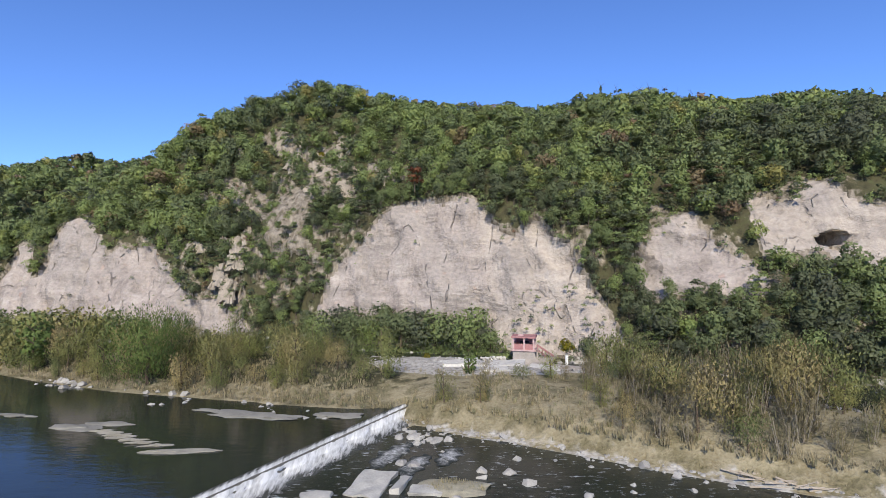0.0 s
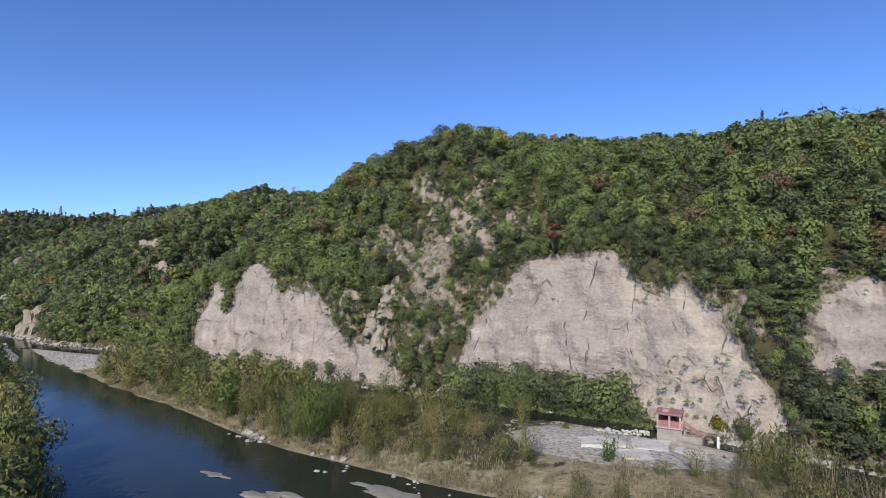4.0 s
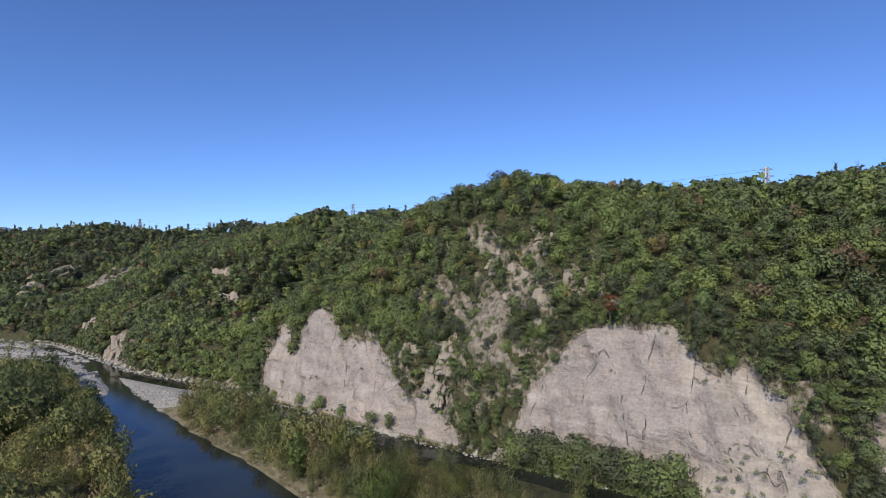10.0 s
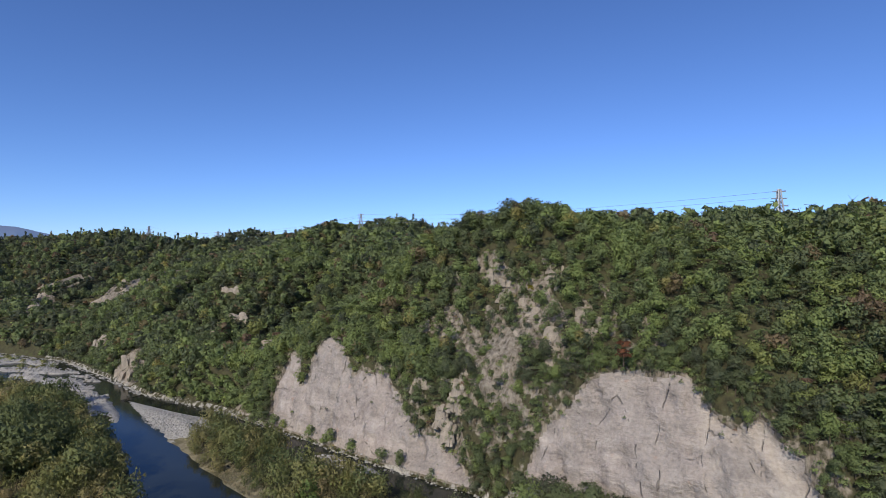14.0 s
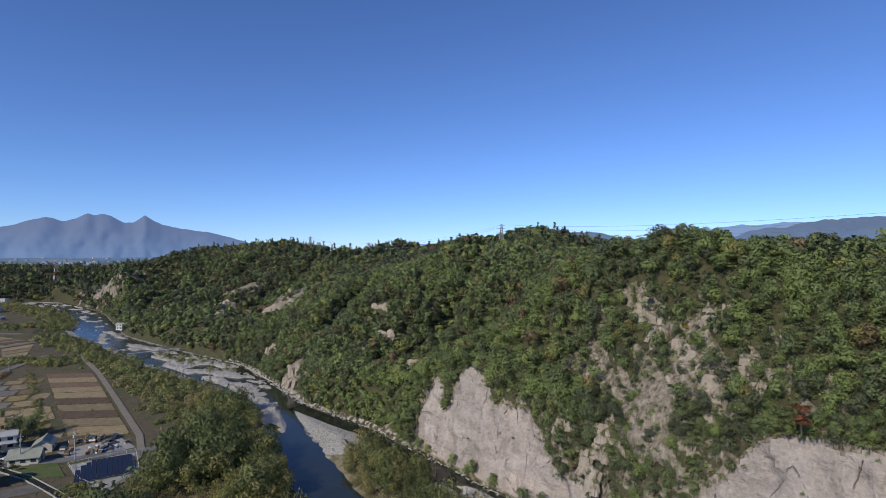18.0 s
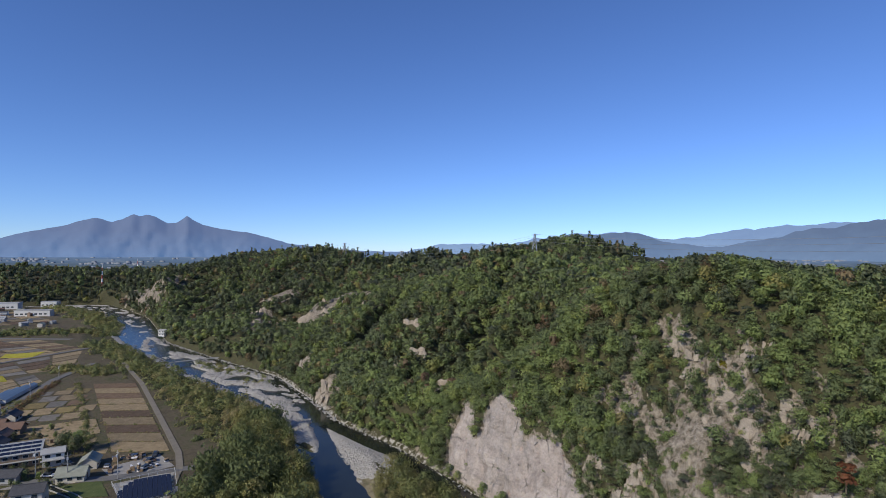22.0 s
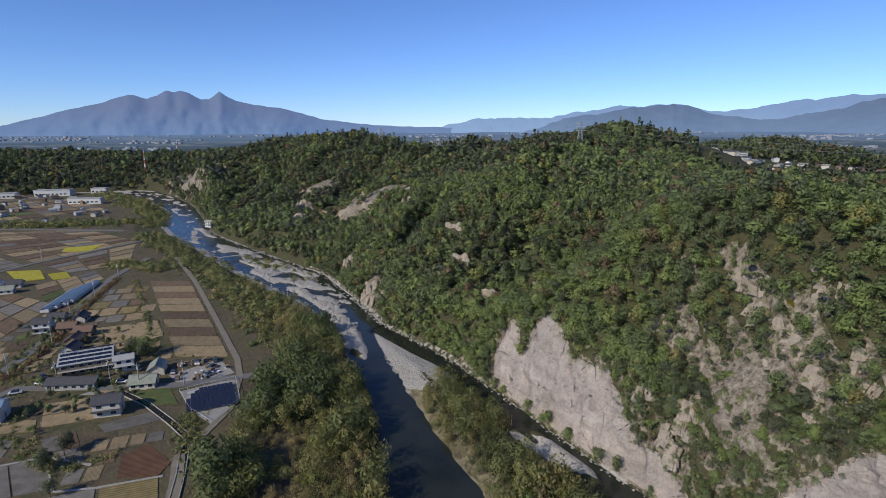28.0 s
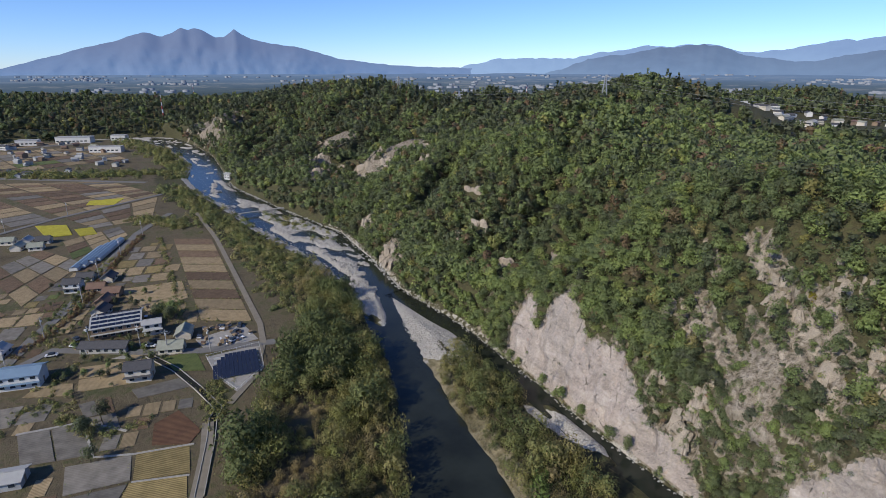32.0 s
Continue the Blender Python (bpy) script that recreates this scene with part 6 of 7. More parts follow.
GREY = crop("grey_tilth", (0.13, 0.12, 0.105), (0.22, 0.205, 0.18), 60, 1.5, 0.12)
OCHRE = crop("ripe_rows", (0.17, 0.135, 0.06), (0.34, 0.265, 0.12), 60, 1.3, 0.5)
RUST_E = crop("red_earth", (0.085, 0.045, 0.028), (0.15, 0.085, 0.05), 40)
GOLD = crop("yellow_flowers", (0.28, 0.26, 0.03), (0.42, 0.38, 0.05), 20)
LAWN = crop("green_plot", (0.06, 0.085, 0.03), (0.12, 0.145, 0.05), 20)
ROAD = plain("grey_road", (0.16, 0.155, 0.145), 0.9, 0.15, 0.4)
TRACK = plain("farm_track", (0.21, 0.185, 0.145), 0.95, 0.2, 0.4)
CONC = plain("pale_concrete", (0.33, 0.315, 0.285), 0.9, 0.2, 0.6)
GRAVL = plain("yard_gravel", (0.30, 0.285, 0.26), 0.95, 0.2, 0.9)


def pz(x, y):
    return float(plain_z(x, y))


FIELDS = []


def field(pts, mat, label, lift=0.16):
    FIELDS.append(pts)
    cx, cy = np.mean(np.array(pts), 0)
    return slab_of("field", pts, pz(cx, cy) + lift, mat, label, "field", 0.6, "fields on the plain")


def inset(pts, k):
    c = np.mean(np.array(pts), 0)
    return [tuple(c + (np.array(p) - c) * k) for p in pts]


def quad_split(p, nu, nv, gap=0.05):
    """Cells of a four cornered block."""
    a, b, c, d = (np.array(q, float) for q in p)
    at = lambda u, v: (a * (1 - u) + b * u) * (1 - v) + (d * (1 - u) + c * u) * v
    for i in range(nu):
        for j in range(nv):
            u0, u1, v0, v1 = (i + gap) / nu, (i + 1 - gap) / nu, (j + gap) / nv, (j + 1 - gap) / nv
            yield [tuple(at(u0, v0)), tuple(at(u1, v0)), tuple(at(u1, v1)), tuple(at(u0, v1))]


def farmland():
    rng = random.Random(7)
    for i, q in enumerate(quad_split([(-365, 113), (-347, 131), (-219, 94), (-236, 78)], 1, 10, 0.03)):
        field(q, EARTH if i in (0, 2, 5, 7) else TAN, "narrow bare brown plot in a row of fields" if i in (0, 2, 5, 7) else "narrow straw coloured plot in a row of fields")
    field([(-298, 63), (-288, 90), (-264, 84), (-261, 65)], TAN, "bare pale brown field beside the houses")
    for q in quad_split([(-228, 31), (-221, 45), (-203, 41), (-210, 26)], 1, 2, 0.04):
        field(q, TAN, "stubble field with yellowish patches")
    field([(-199, 40), (-195, 55), (-187, 55), (-192, 40)], GREY, "grey tilled field behind the house")
    field([(-214, 55), (-210, 66), (-194, 63), (-201, 55)], LAWN, "short green grass plot")
    for q in quad_split([(-202, 25), (-200, 34), (-178, 31), (-182, 24)], 2, 2, 0.03):
        field(q, GREY if rng.random() < 0.5 else EARTH, "small grey brown vegetable plot")
    field([(-174, 39), (-176, 47), (-161, 48), (-157, 43), (-164, 35)], RUST_E, "freshly tilled red brown field")
    field([(-164, 31), (-157, 43), (-145, 38.5), (-152.5, 26.5)], OCHRE, "ochre field of ripe crop rows")
    field([(-152, 25.5), (-144.5, 37.5), (-134, 33.5), (-143, 19)], OCHRE, "ochre field of ripe crop rows")
    field([(-171, 15), (-163.5, 29.5), (-153, 26), (-159, 12)], GREY, "flat grey field")
    field([(-158, 11), (-152, 25), (-143, 18), (-148, 7)], GREY, "flat grey field")
    for q in quad_split([(-197, 8), (-191, 24), (-171, 21.5), (-179, 6)], 2, 1, 0.03):
        field(q, GREY, "flat grey field with a pale edge")
    field([(-225, 19), (-217, 27), (-209, 25), (-219, 13)], TAN, "yellowish stubble field")
    for q in quad_split([(-230, -45), (-222, -12), (-185, 2), (-180, -38)], 3, 2, 0.03):
        field(q, rng.choice([GREY, TAN, EARTH]), "small bare field")
    for q in quad_split([(-176, -40), (-172, -4), (-140, 5), (-130, -30)], 2, 2, 0.03):
        field(q, rng.choice([GREY, TAN, LAWN]), "small bare field")
    blocks = [([(-660, 40), (-590, 138), (-500, 152), (-470, 75)], 4, 11), ([(-650, -70), (-655, 35), (-468, 70), (-450, -60)], 5, 12), ([(-465, 76), (-492, 148), (-422, 120), (-424, 84)], 3, 4),
              ([(-445, -60), (-442, 30), (-380, 24), (-330, -50)], 4, 4), ([(-405, 62), (-418, 98), (-392, 96), (-362, 58)], 3, 3), ([(-372, 20), (-395, 50), (-352, 62), (-305, 26)], 4, 3),
              ([(-320, -60), (-366, 12), (-300, 20), (-255, -30)], 4, 4), ([(-880, 60), (-860, 190), (-720, 190), (-700, 70)], 6, 6), ([(-965, 30), (-935, 150), (-892, 190), (-890, 50)], 3, 5)]
    names = {0: ("straw coloured harvested paddy field", TAN), 1: ("dark brown tilled paddy field", EARTH), 2: ("grey fallow paddy field", GREY), 3: ("bright yellow flowering field", GOLD), 4: ("green vegetable field", LAWN)}
    for p, nu, nv in blocks:
        for q in quad_split(p, nu, nv, 0.045):
            k = rng.choices([0, 1, 2, 3, 4], [6, 3, 3, 0.1, 0.35])[0]
            field(q, names[k][1], names[k][0])
    for p in ([(-514, 103), (-505, 126), (-486, 113), (-499, 97)], [(-458, 57), (-446, 73), (-417, 70), (-421, 57)], [(-430, 74), (-428, 84), (-408, 82), (-410, 73)]):
        field(p, GOLD, "bright yellow flowering field", 0.35)
    # small plots that fill the land between the houses, the lanes and the river woods
    taken = [(np.mean(np.array(q), 0), max(math.dist(np.mean(np.array(q), 0), c) for c in q), q) for q in FIELDS]
    built = [(-251, 51, 14), (-235, 42, 11), (-229, 15, 10), (-205, 45, 8), (-217, 60, 8), (-238, 60, 7), (-174, 3, 7), (-240, 4, 7), (-189, 74, 15), (-215, 79, 15), (-246, 48, 22), (-248, 68, 7), (-272, 50, 6), (-283, 54, 6), (-292, 60, 6),
             (-303, 56, 6), (-314, 64, 6), (-310, 48, 6), (-322, 56, 6), (-226, 68, 6), (-258, 12, 6)]
    lanes = [(-240, 10), (-249, 27), (-236, 40), (-224, 51), (-209, 68), (-196, 92), (-220, -8), (-244, 10), (-266, 24), (-294, 44), (-350, 75), (-219, 52), (-202, 55.5), (-183, 56.5), (-168, 56.5), (-154, 48), (-134, 36.5)]
    lane_pts = [(a[0] * (1 - k / 12) + b[0] * k / 12, a[1] * (1 - k / 12) + b[1] * k / 12) for i, (a, b) in enumerate(zip(lanes, lanes[1:])) if i not in (5, 10) for k in range(13)]
    shore = [(-330, 128), (-260, 108), (-235, 96), (-217, 90), (-196, 84), (-180, 70), (-165, 50), (-145, 34), (-100, 0), (-60, -30)]

    def inside(p, q):
        sgn = [(b[0] - a[0]) * (p[1] - a[1]) - (b[1] - a[1]) * (p[0] - a[0]) for a, b in zip(q, q[1:] + q[:1])]
        return all(v > 0 for v in sgn) or all(v < 0 for v in sgn)

    u, w = np.array((0.46, 0.888)), np.array((-0.888, 0.46))
    mats = [(TAN, "small straw coloured plot"), (EARTH, "small brown tilled plot"), (GREY, "small grey fallow plot"), (LAWN, "small green vegetable plot"), (OCHRE, "small plot with ochre crop rows")]
    for size, gu, gv in ((1.0, 9.0, 13.0), (0.55, 5.0, 7.4)):
        for i in range(-6, 44):
            for j in range(-4, 48):
                c = np.array((-128.0, -62.0)) + u * (i * gu + 0.28 * gu * (j % 3)) + w * (j * gv)
                a, b = size * rng.uniform(3.4, 4.3), size * rng.uniform(4.8, 6.3)
                q = [tuple(c - u * a - w * b), tuple(c + u * a - w * b), tuple(c + u * a + w * b), tuple(c - u * a + w * b)]
                if c[0] < -362 or c[1] > 140 or c[1] < -70 or c[0] > -95 or c[1] > np.interp(c[0], [p[0] for p in shore], [p[1] for p in shore]) - 9:
                    continue
                if any(math.dist(c, (x, y)) < r + 4.0 * size for x, y, r in built) or any(math.dist(c, p) < 2.0 + 3.5 * size for p in lane_pts):
                    continue
                probe = q + [tuple(c), tuple((np.array(q[0]) + q[3]) / 2), tuple((np.array(q[1]) + q[2]) / 2)]
                if any(math.dist(c, m) < r + 8 and (any(inside(p, t) for p in probe) or any(inside(p, q) for p in t)) for m, r, t in taken):
                    continue
                m, words = mats[rng.choices(range(5), [5, 3, 4, 1.2, 1])[0]]
                field(q, m, words, 0.12)
                taken.append((c, math.hypot(a, b), q))


farmland()


def lane(name, pts, width, mat, label, lift=0.26):
    """A flat road with thickness along a polyline."""
    P = [Vector((x, y, 0)) for x, y in pts]
    bm = bmesh.new()
    rows = []
    for i, p in enumerate(P):
        d = (P[min(i + 1, len(P) - 1)] - P[max(i - 1, 0)]).normalized()
        o = Vector((-d.y, d.x, 0)) * width / 2
        z = pz(p.x, p.y) + lift
        rows.append([bm.verts.new(Vector((q.x, q.y, z + h))) for q, h in ((p + o, -0.5), (p + o, 0), (p - o, 0), (p - o, -0.5))])
    for a, b in zip(rows, rows[1:]):
        for i in range(3):
            bm.faces.new((a[i], a[i + 1], b[i + 1], b[i]))
    bmesh.ops.recalc_face_normals(bm, faces=bm.faces[:])
    me = bpy.data.meshes.new(name)
    bm.to_mesh(me)
    bm.free()
    me.materials.append(mat)
    return tagged(new(name, me), label, "road", "", "structure")


lane("road_1", [(-420, 150), (-346, 133), (-280, 114), (-215, 95), (-199, 88), (-178, 74), (-168, 60)], 2.4, TRACK, "pale farm track beside the row of plots")
lane("road_2", [(-240, 10), (-249, 27), (-236, 40), (-224, 51), (-209, 68), (-196, 92)], 4.2, ROAD, "narrow grey village road")
lane("road_3", [(-190, -40), (-220, -8), (-244, 10), (-266, 24), (-294, 44), (-350, 75), (-392, 101), (-430, 135)], 4.5, ROAD, "grey road lined with poles")
lane("road_4", [(-163, 51), (-150, 45), (-131, 34), (-118, 20)], 3.4, TRACK, "pale track along the canal")
lane("road_5", [(-440, -70), (-447, 30), (-470, 72), (-500, 155)], 4.0, ROAD, "grey road between paddy fields")
lane("road_6", [(-960, 45), (-880, 56), (-680, 60), (-560, 160)], 6.0, ROAD, "grey road between paddy fields")
lane("field_path", [(-197, 8), (-190, 24), (-176, 32)], 0.8, CONC, "thin pale concrete path between fields")
lane("field_path", [(-191, 24), (-170, 21.5), (-163.5, 30), (-156, 44)], 0.7, CONC, "thin pale concrete path between fields")
lane("field_path", [(-152, 26), (-144, 38)], 0.6, CONC, "thin pale concrete path between fields")
lane("dam_walk", [(-395, 169), (-388, 204)], 2.2, CONC, "concrete sill across the upper river", 0.0)


def canal():
    pts = [(-219, 52), (-202, 55.5), (-183, 56.5), (-168, 56.5), (-164, 53), (-154, 48), (-134, 36.5)]
    c = thing("canal", "narrow concrete irrigation canal with dark water", "canal", kind="structure")
    dark = plain("canal_water", (0.016, 0.018, 0.015), 0.95)
    for w, off, z, mat, name in ((0.22, 1.15, 0.45, CONC, "canal_wall"), (0.22, -1.15, 0.45, CONC, "canal_wall"), (2.08, 0, 0.12, dark, "canal_water")):
        P = [Vector((x, y, 0)) for x, y in pts]
        bm = bmesh.new()
        rows = []
        for i, p in enumerate(P):
            d = (P[min(i + 1, len(P) - 1)] - P[max(i - 1, 0)]).normalized()
            o = Vector((-d.y, d.x, 0))
            zz = pz(p.x, p.y) + z
            rows.append([bm.verts.new(p + o * (off + s * w / 2) + Vector((0, 0, zz + h))) for s, h in ((1, -0.8), (1, 0), (-1, 0), (-1, -0.8))])
        for a, b in zip(rows, rows[1:]):
            for i in range(3):
                bm.faces.new((a[i], a[i + 1], b[i + 1], b[i]))
        part(name, bm, mat, c)


canal()


# ---- houses ----
WALLS = [plain("cream_wall", (0.55, 0.51, 0.44), 0.85, 0.1), plain("white_wall", (0.60, 0.59, 0.56), 0.8, 0.08), plain("brown_wall", (0.24, 0.18, 0.13), 0.85, 0.15), plain("grey_wall", (0.38, 0.38, 0.37), 0.8, 0.1)]
ROOFS = [plain("dark_tile_roof", (0.075, 0.075, 0.08), 0.8, 0.25, 1.5), plain("blue_metal_roof", (0.17, 0.25, 0.34), 0.7, 0.12, 0.5), plain("brown_roof", (0.17, 0.11, 0.08), 0.6, 0.2), plain("grey_green_roof", (0.26, 0.27, 0.22), 0.6, 0.2),
         plain("light_roof", (0.36, 0.36, 0.35), 0.75, 0.1)]
GLASS = plain("dark_window_glass", (0.035, 0.045, 0.055), 0.08, 0.2)
FRAME = plain("window_frame", (0.55, 0.55, 0.54), 0.5)
PANEL = plain("solar_panel", (0.02, 0.028, 0.055), 0.15, 0.15, 2.0)


def gable(w, d, h0, rise, over, thick, slope_x=True):
    """Two roof slabs that meet on a ridge along x."""
    bm = bmesh.new()
    for s in (-1, 1):
        y0, y1 = s * (d / 2 + over), 0.0
        z0, z1 = h0 - over * rise / (d / 2), h0 + rise
        v = [bm.verts.new(p) for p in ((-w / 2 - over, y0, z0), (w / 2 + over, y0, z0), (w / 2 + over, y1, z1), (-w / 2 - over, y1, z1),
                                       (-w / 2 - over, y0, z0 + thick), (w / 2 + over, y0, z0 + thick), (w / 2 + over, y1, z1 + thick), (-w / 2 - over, y1, z1 + thick))]
        for f in ((3, 2, 1, 0), (4, 5, 6, 7), (0, 1, 5, 4), (1, 2, 6, 5), (2, 3, 7, 6), (3, 0, 4, 7)):
            bm.faces.new([v[i] for i in f])
    bmesh.ops.recalc_face_normals(bm, faces=bm.faces[:])
    return bm


def walls_of(w, d, h, rise):
    bm = boxed(-w / 2, -d / 2, -0.6, w / 2, d / 2, h)
    for s in (-1, 1):
        a = [bm.verts.new((s * w / 2, -d / 2, h)), bm.verts.new((s * w / 2, d / 2, h)), bm.verts.new((s * w / 2, 0, h + rise))]
        b = [bm.verts.new((s * (w / 2 - 0.2), -d / 2, h)), bm.verts.new((s * (w / 2 - 0.2), d / 2, h)), bm.verts.new((s * (w / 2 - 0.2), 0, h + rise))]
        bm.faces.new(a)
        bm.faces.new(b)
        for i in range(3):
            bm.faces.new((a[i], a[(i + 1) % 3], b[(i + 1) % 3], b[i]))
    bmesh.ops.recalc_face_normals(bm, faces=bm.faces[:])
    return bm


def house(name, label, m, w, d, storeys, wall, roof, rise=1.6, windows=True, group=""):
    t = thing(name, label, "house", m, group)
    h = 2.45 * storeys
    part("wall", walls_of(w, d, h, rise), wall, t)
    r = part("roof", gable(w, d, h + 0.02, rise, 0.6, 0.22), roof, t)
    part("ridge", boxed(-w / 2 - 0.55, -0.18, h + rise + 0.16, w / 2 + 0.55, 0.18, h + rise + 0.4), roof, r)
    if storeys > 1:
        lean = part("porch_roof", boxed(-w / 2 - 0.5, -d / 2 - 1.3, 2.3, w / 2 + 0.5, -d / 2 - 0.01, 2.455), roof, t)
    if windows:
        for s in range(storeys):
            n = max(2, int(w // 2.8))
            for side in (-1, 1):
                for i in range(n):
                    x = -w / 2 + (i + 0.5) * w / n
                    y = side * d / 2
                    win = part("window", boxed(x - 0.85, min(y, y + side * 0.05), 0.75 + s * 2.45, x + 0.85, max(y, y + side * 0.05), 1.95 + s * 2.45), FRAME, t)
                    part("pane", boxed(x - 0.75, min(y + side * 0.05, y + side * 0.09), 0.85 + s * 2.45, x + 0.75, max(y + side * 0.05, y + side * 0.09), 1.85 + s * 2.45), GLASS, win)
        part("door", boxed(w / 2 - 0.01, -0.5, 0.0, w / 2 + 0.07, 0.5, 2.05), WALLS[2], t)
    return t


def at_plain(x, y, turn):
    return pose(x, y, pz(x, y) + 0.1, 0, 0, turn)


def village():
    rng = random.Random(19)
    big = house("workshop", "large pale roofed workshop with strips of solar panels", at_plain(-251, 51, 70), 17.5, 15, 2, WALLS[2], ROOFS[4], 2.0)
    for side in (-1, 1):
        for i in range(3):
            for k in range(6):
                bm = bmesh.new()
                ang = side * math.degrees(math.atan2(2.0, 7.5))
                box(bm, -1.4, -0.72, 0.26, 1.4, 0.72, 0.34, pose(-7.3 + k * 2.9, side * (1.5 + i * 2.5), 4.92 + 2.0 * (1 - (1.5 + i * 2.5) / 7.5), -ang, 0, 0))
                part("solar_panel", bm, PANEL, big)
    house("shed", "long grey roofed farm shed", at_plain(-235, 42, 48), 17, 5.5, 1, WALLS[3], ROOFS[0], 1.3)
    house("barn", "white barn with a blue metal roof", at_plain(-229, 15, 62), 12.5, 8, 2, WALLS[1], ROOFS[1], 1.3)
    house("house", "two storey cream house with a dark tile roof", at_plain(-205, 45, 60), 8.0, 6.2, 2, WALLS[0], ROOFS[0], 1.5)
    house("house", "small house with a grey green roof", at_plain(-217, 60, 55), 8.5, 6, 1, WALLS[0], ROOFS[3], 1.9)
    house("house", "white house with a low light roof", at_plain(-238, 60, 70), 6.5, 4.5, 2, WALLS[1], ROOFS[4], 1.0)
    house("house", "grey house with light metal roof", at_plain(-174, 3, 62), 8, 6, 1, WALLS[3], ROOFS[4], 1.0)
    house("house", "dark roofed shed by the road", at_plain(-240, 4, 62), 9, 6, 1, WALLS[3], ROOFS[1], 1.0)
    names = [("dark tile roofed village house with cream walls", 0, 0), ("white walled village house with a dark roof", 1, 0), ("brown village house with a brown roof", 2, 2), ("cream village house with a grey green roof", 0, 3), ("grey village house with a light roof", 3, 4)]
    spots = [(-272, 50), (-283, 54), (-292, 60), (-303, 56), (-314, 64), (-310, 48), (-322, 56), (-405, 40), (-415, 46), (-398, 48), (-410, 54), (-422, 38),
             (-226, 68), (-258, 12)]
    made = {}
    for i, (x, y) in enumerate(spots):
        k = rng.randrange(5)
        m = at_plain(x, y, rng.choice([55, 60, 65, 150, 145]) + rng.uniform(-5, 5))
        s = rng.uniform(0.8, 1.1)
        if k not in made:
            made[k] = house("house", names[k][0], m, 7.2, 5.6, 2 if k == 1 else 1, WALLS[names[k][1]], ROOFS[names[k][2]], 1.7, True, "village houses")
        else:
            copy_thing(made[k], m)
    # town across the plain and on the plateau: plain small houses
    far = {}
    for k in range(5):
        far[k] = None
    n = 0
    places = [(-930 + rng.random() * 270, 50 + rng.random() * 180) for _ in range(60)] + [(-130 + rng.uniform(-75, 85), 640 + rng.uniform(-42, 42)) for _ in range(40)]
    places += [(-930 + rng.random() * 250, -120 + rng.random() * 160) for _ in range(30)]
    for x, y in places:
        d = y - float(FOOT(x))
        if -90 < d < 12:
            continue
        k = rng.choices(range(5), [2, 4, 1, 2, 4])[0]
        z = float(land_z(x, y))
        big_s = 0.5 if x < -500 else 0.6
        m = pose(x, y, z + 0.1, 0, 0, rng.uniform(0, 180)) @ Matrix.Scale(rng.uniform(0.9, 1.5) * big_s, 4)
        if far[k] is None:
            far[k] = house("town_house", names[k][0], pose(x, y, z + 0.1, 0, 0, 30), 10, 7, 2, WALLS[names[k][1]], ROOFS[names[k][2]], 1.5, False, "distant town houses")
        else:
            c = copy_thing(far[k], m)
            c.scale = m.to_scale()
    for x, y, w, d, h, turn in ((-915, 182, 44, 15, 8, 55), (-790, 188, 38, 9, 7, 50), (-905, 235, 20, 11, 7, 50), (-925, 130, 26, 12, 7, 60)):
        t = thing("factory", "long white flat roofed factory building", "building", pose(x, y, pz(x, y), 0, 0, turn), "factories on the plain")
        part("wall", boxed(-w / 2, -d / 2, -0.5, w / 2, d / 2, h), WALLS[1], t)
        part("roof", boxed(-w / 2 - 0.4, -d / 2 - 0.4, h, w / 2 + 0.4, d / 2 + 0.4, h + 0.5), ROOFS[4], t)
        for i in range(int(w // 5)):
            part("window", boxed(-w / 2 + 1.5 + i * 5, -d / 2 - 0.08, 2.0, -w / 2 + 4.5 + i * 5, -d / 2, 3.6), GLASS, t)
    # white intake house by the upper river
    t = house("intake_house", "small white intake house on the river bank", pose(-527, 224, 6.5, 0, 0, 20), 7, 5, 2, WALLS[1], ROOFS[4], 0.7)


village()


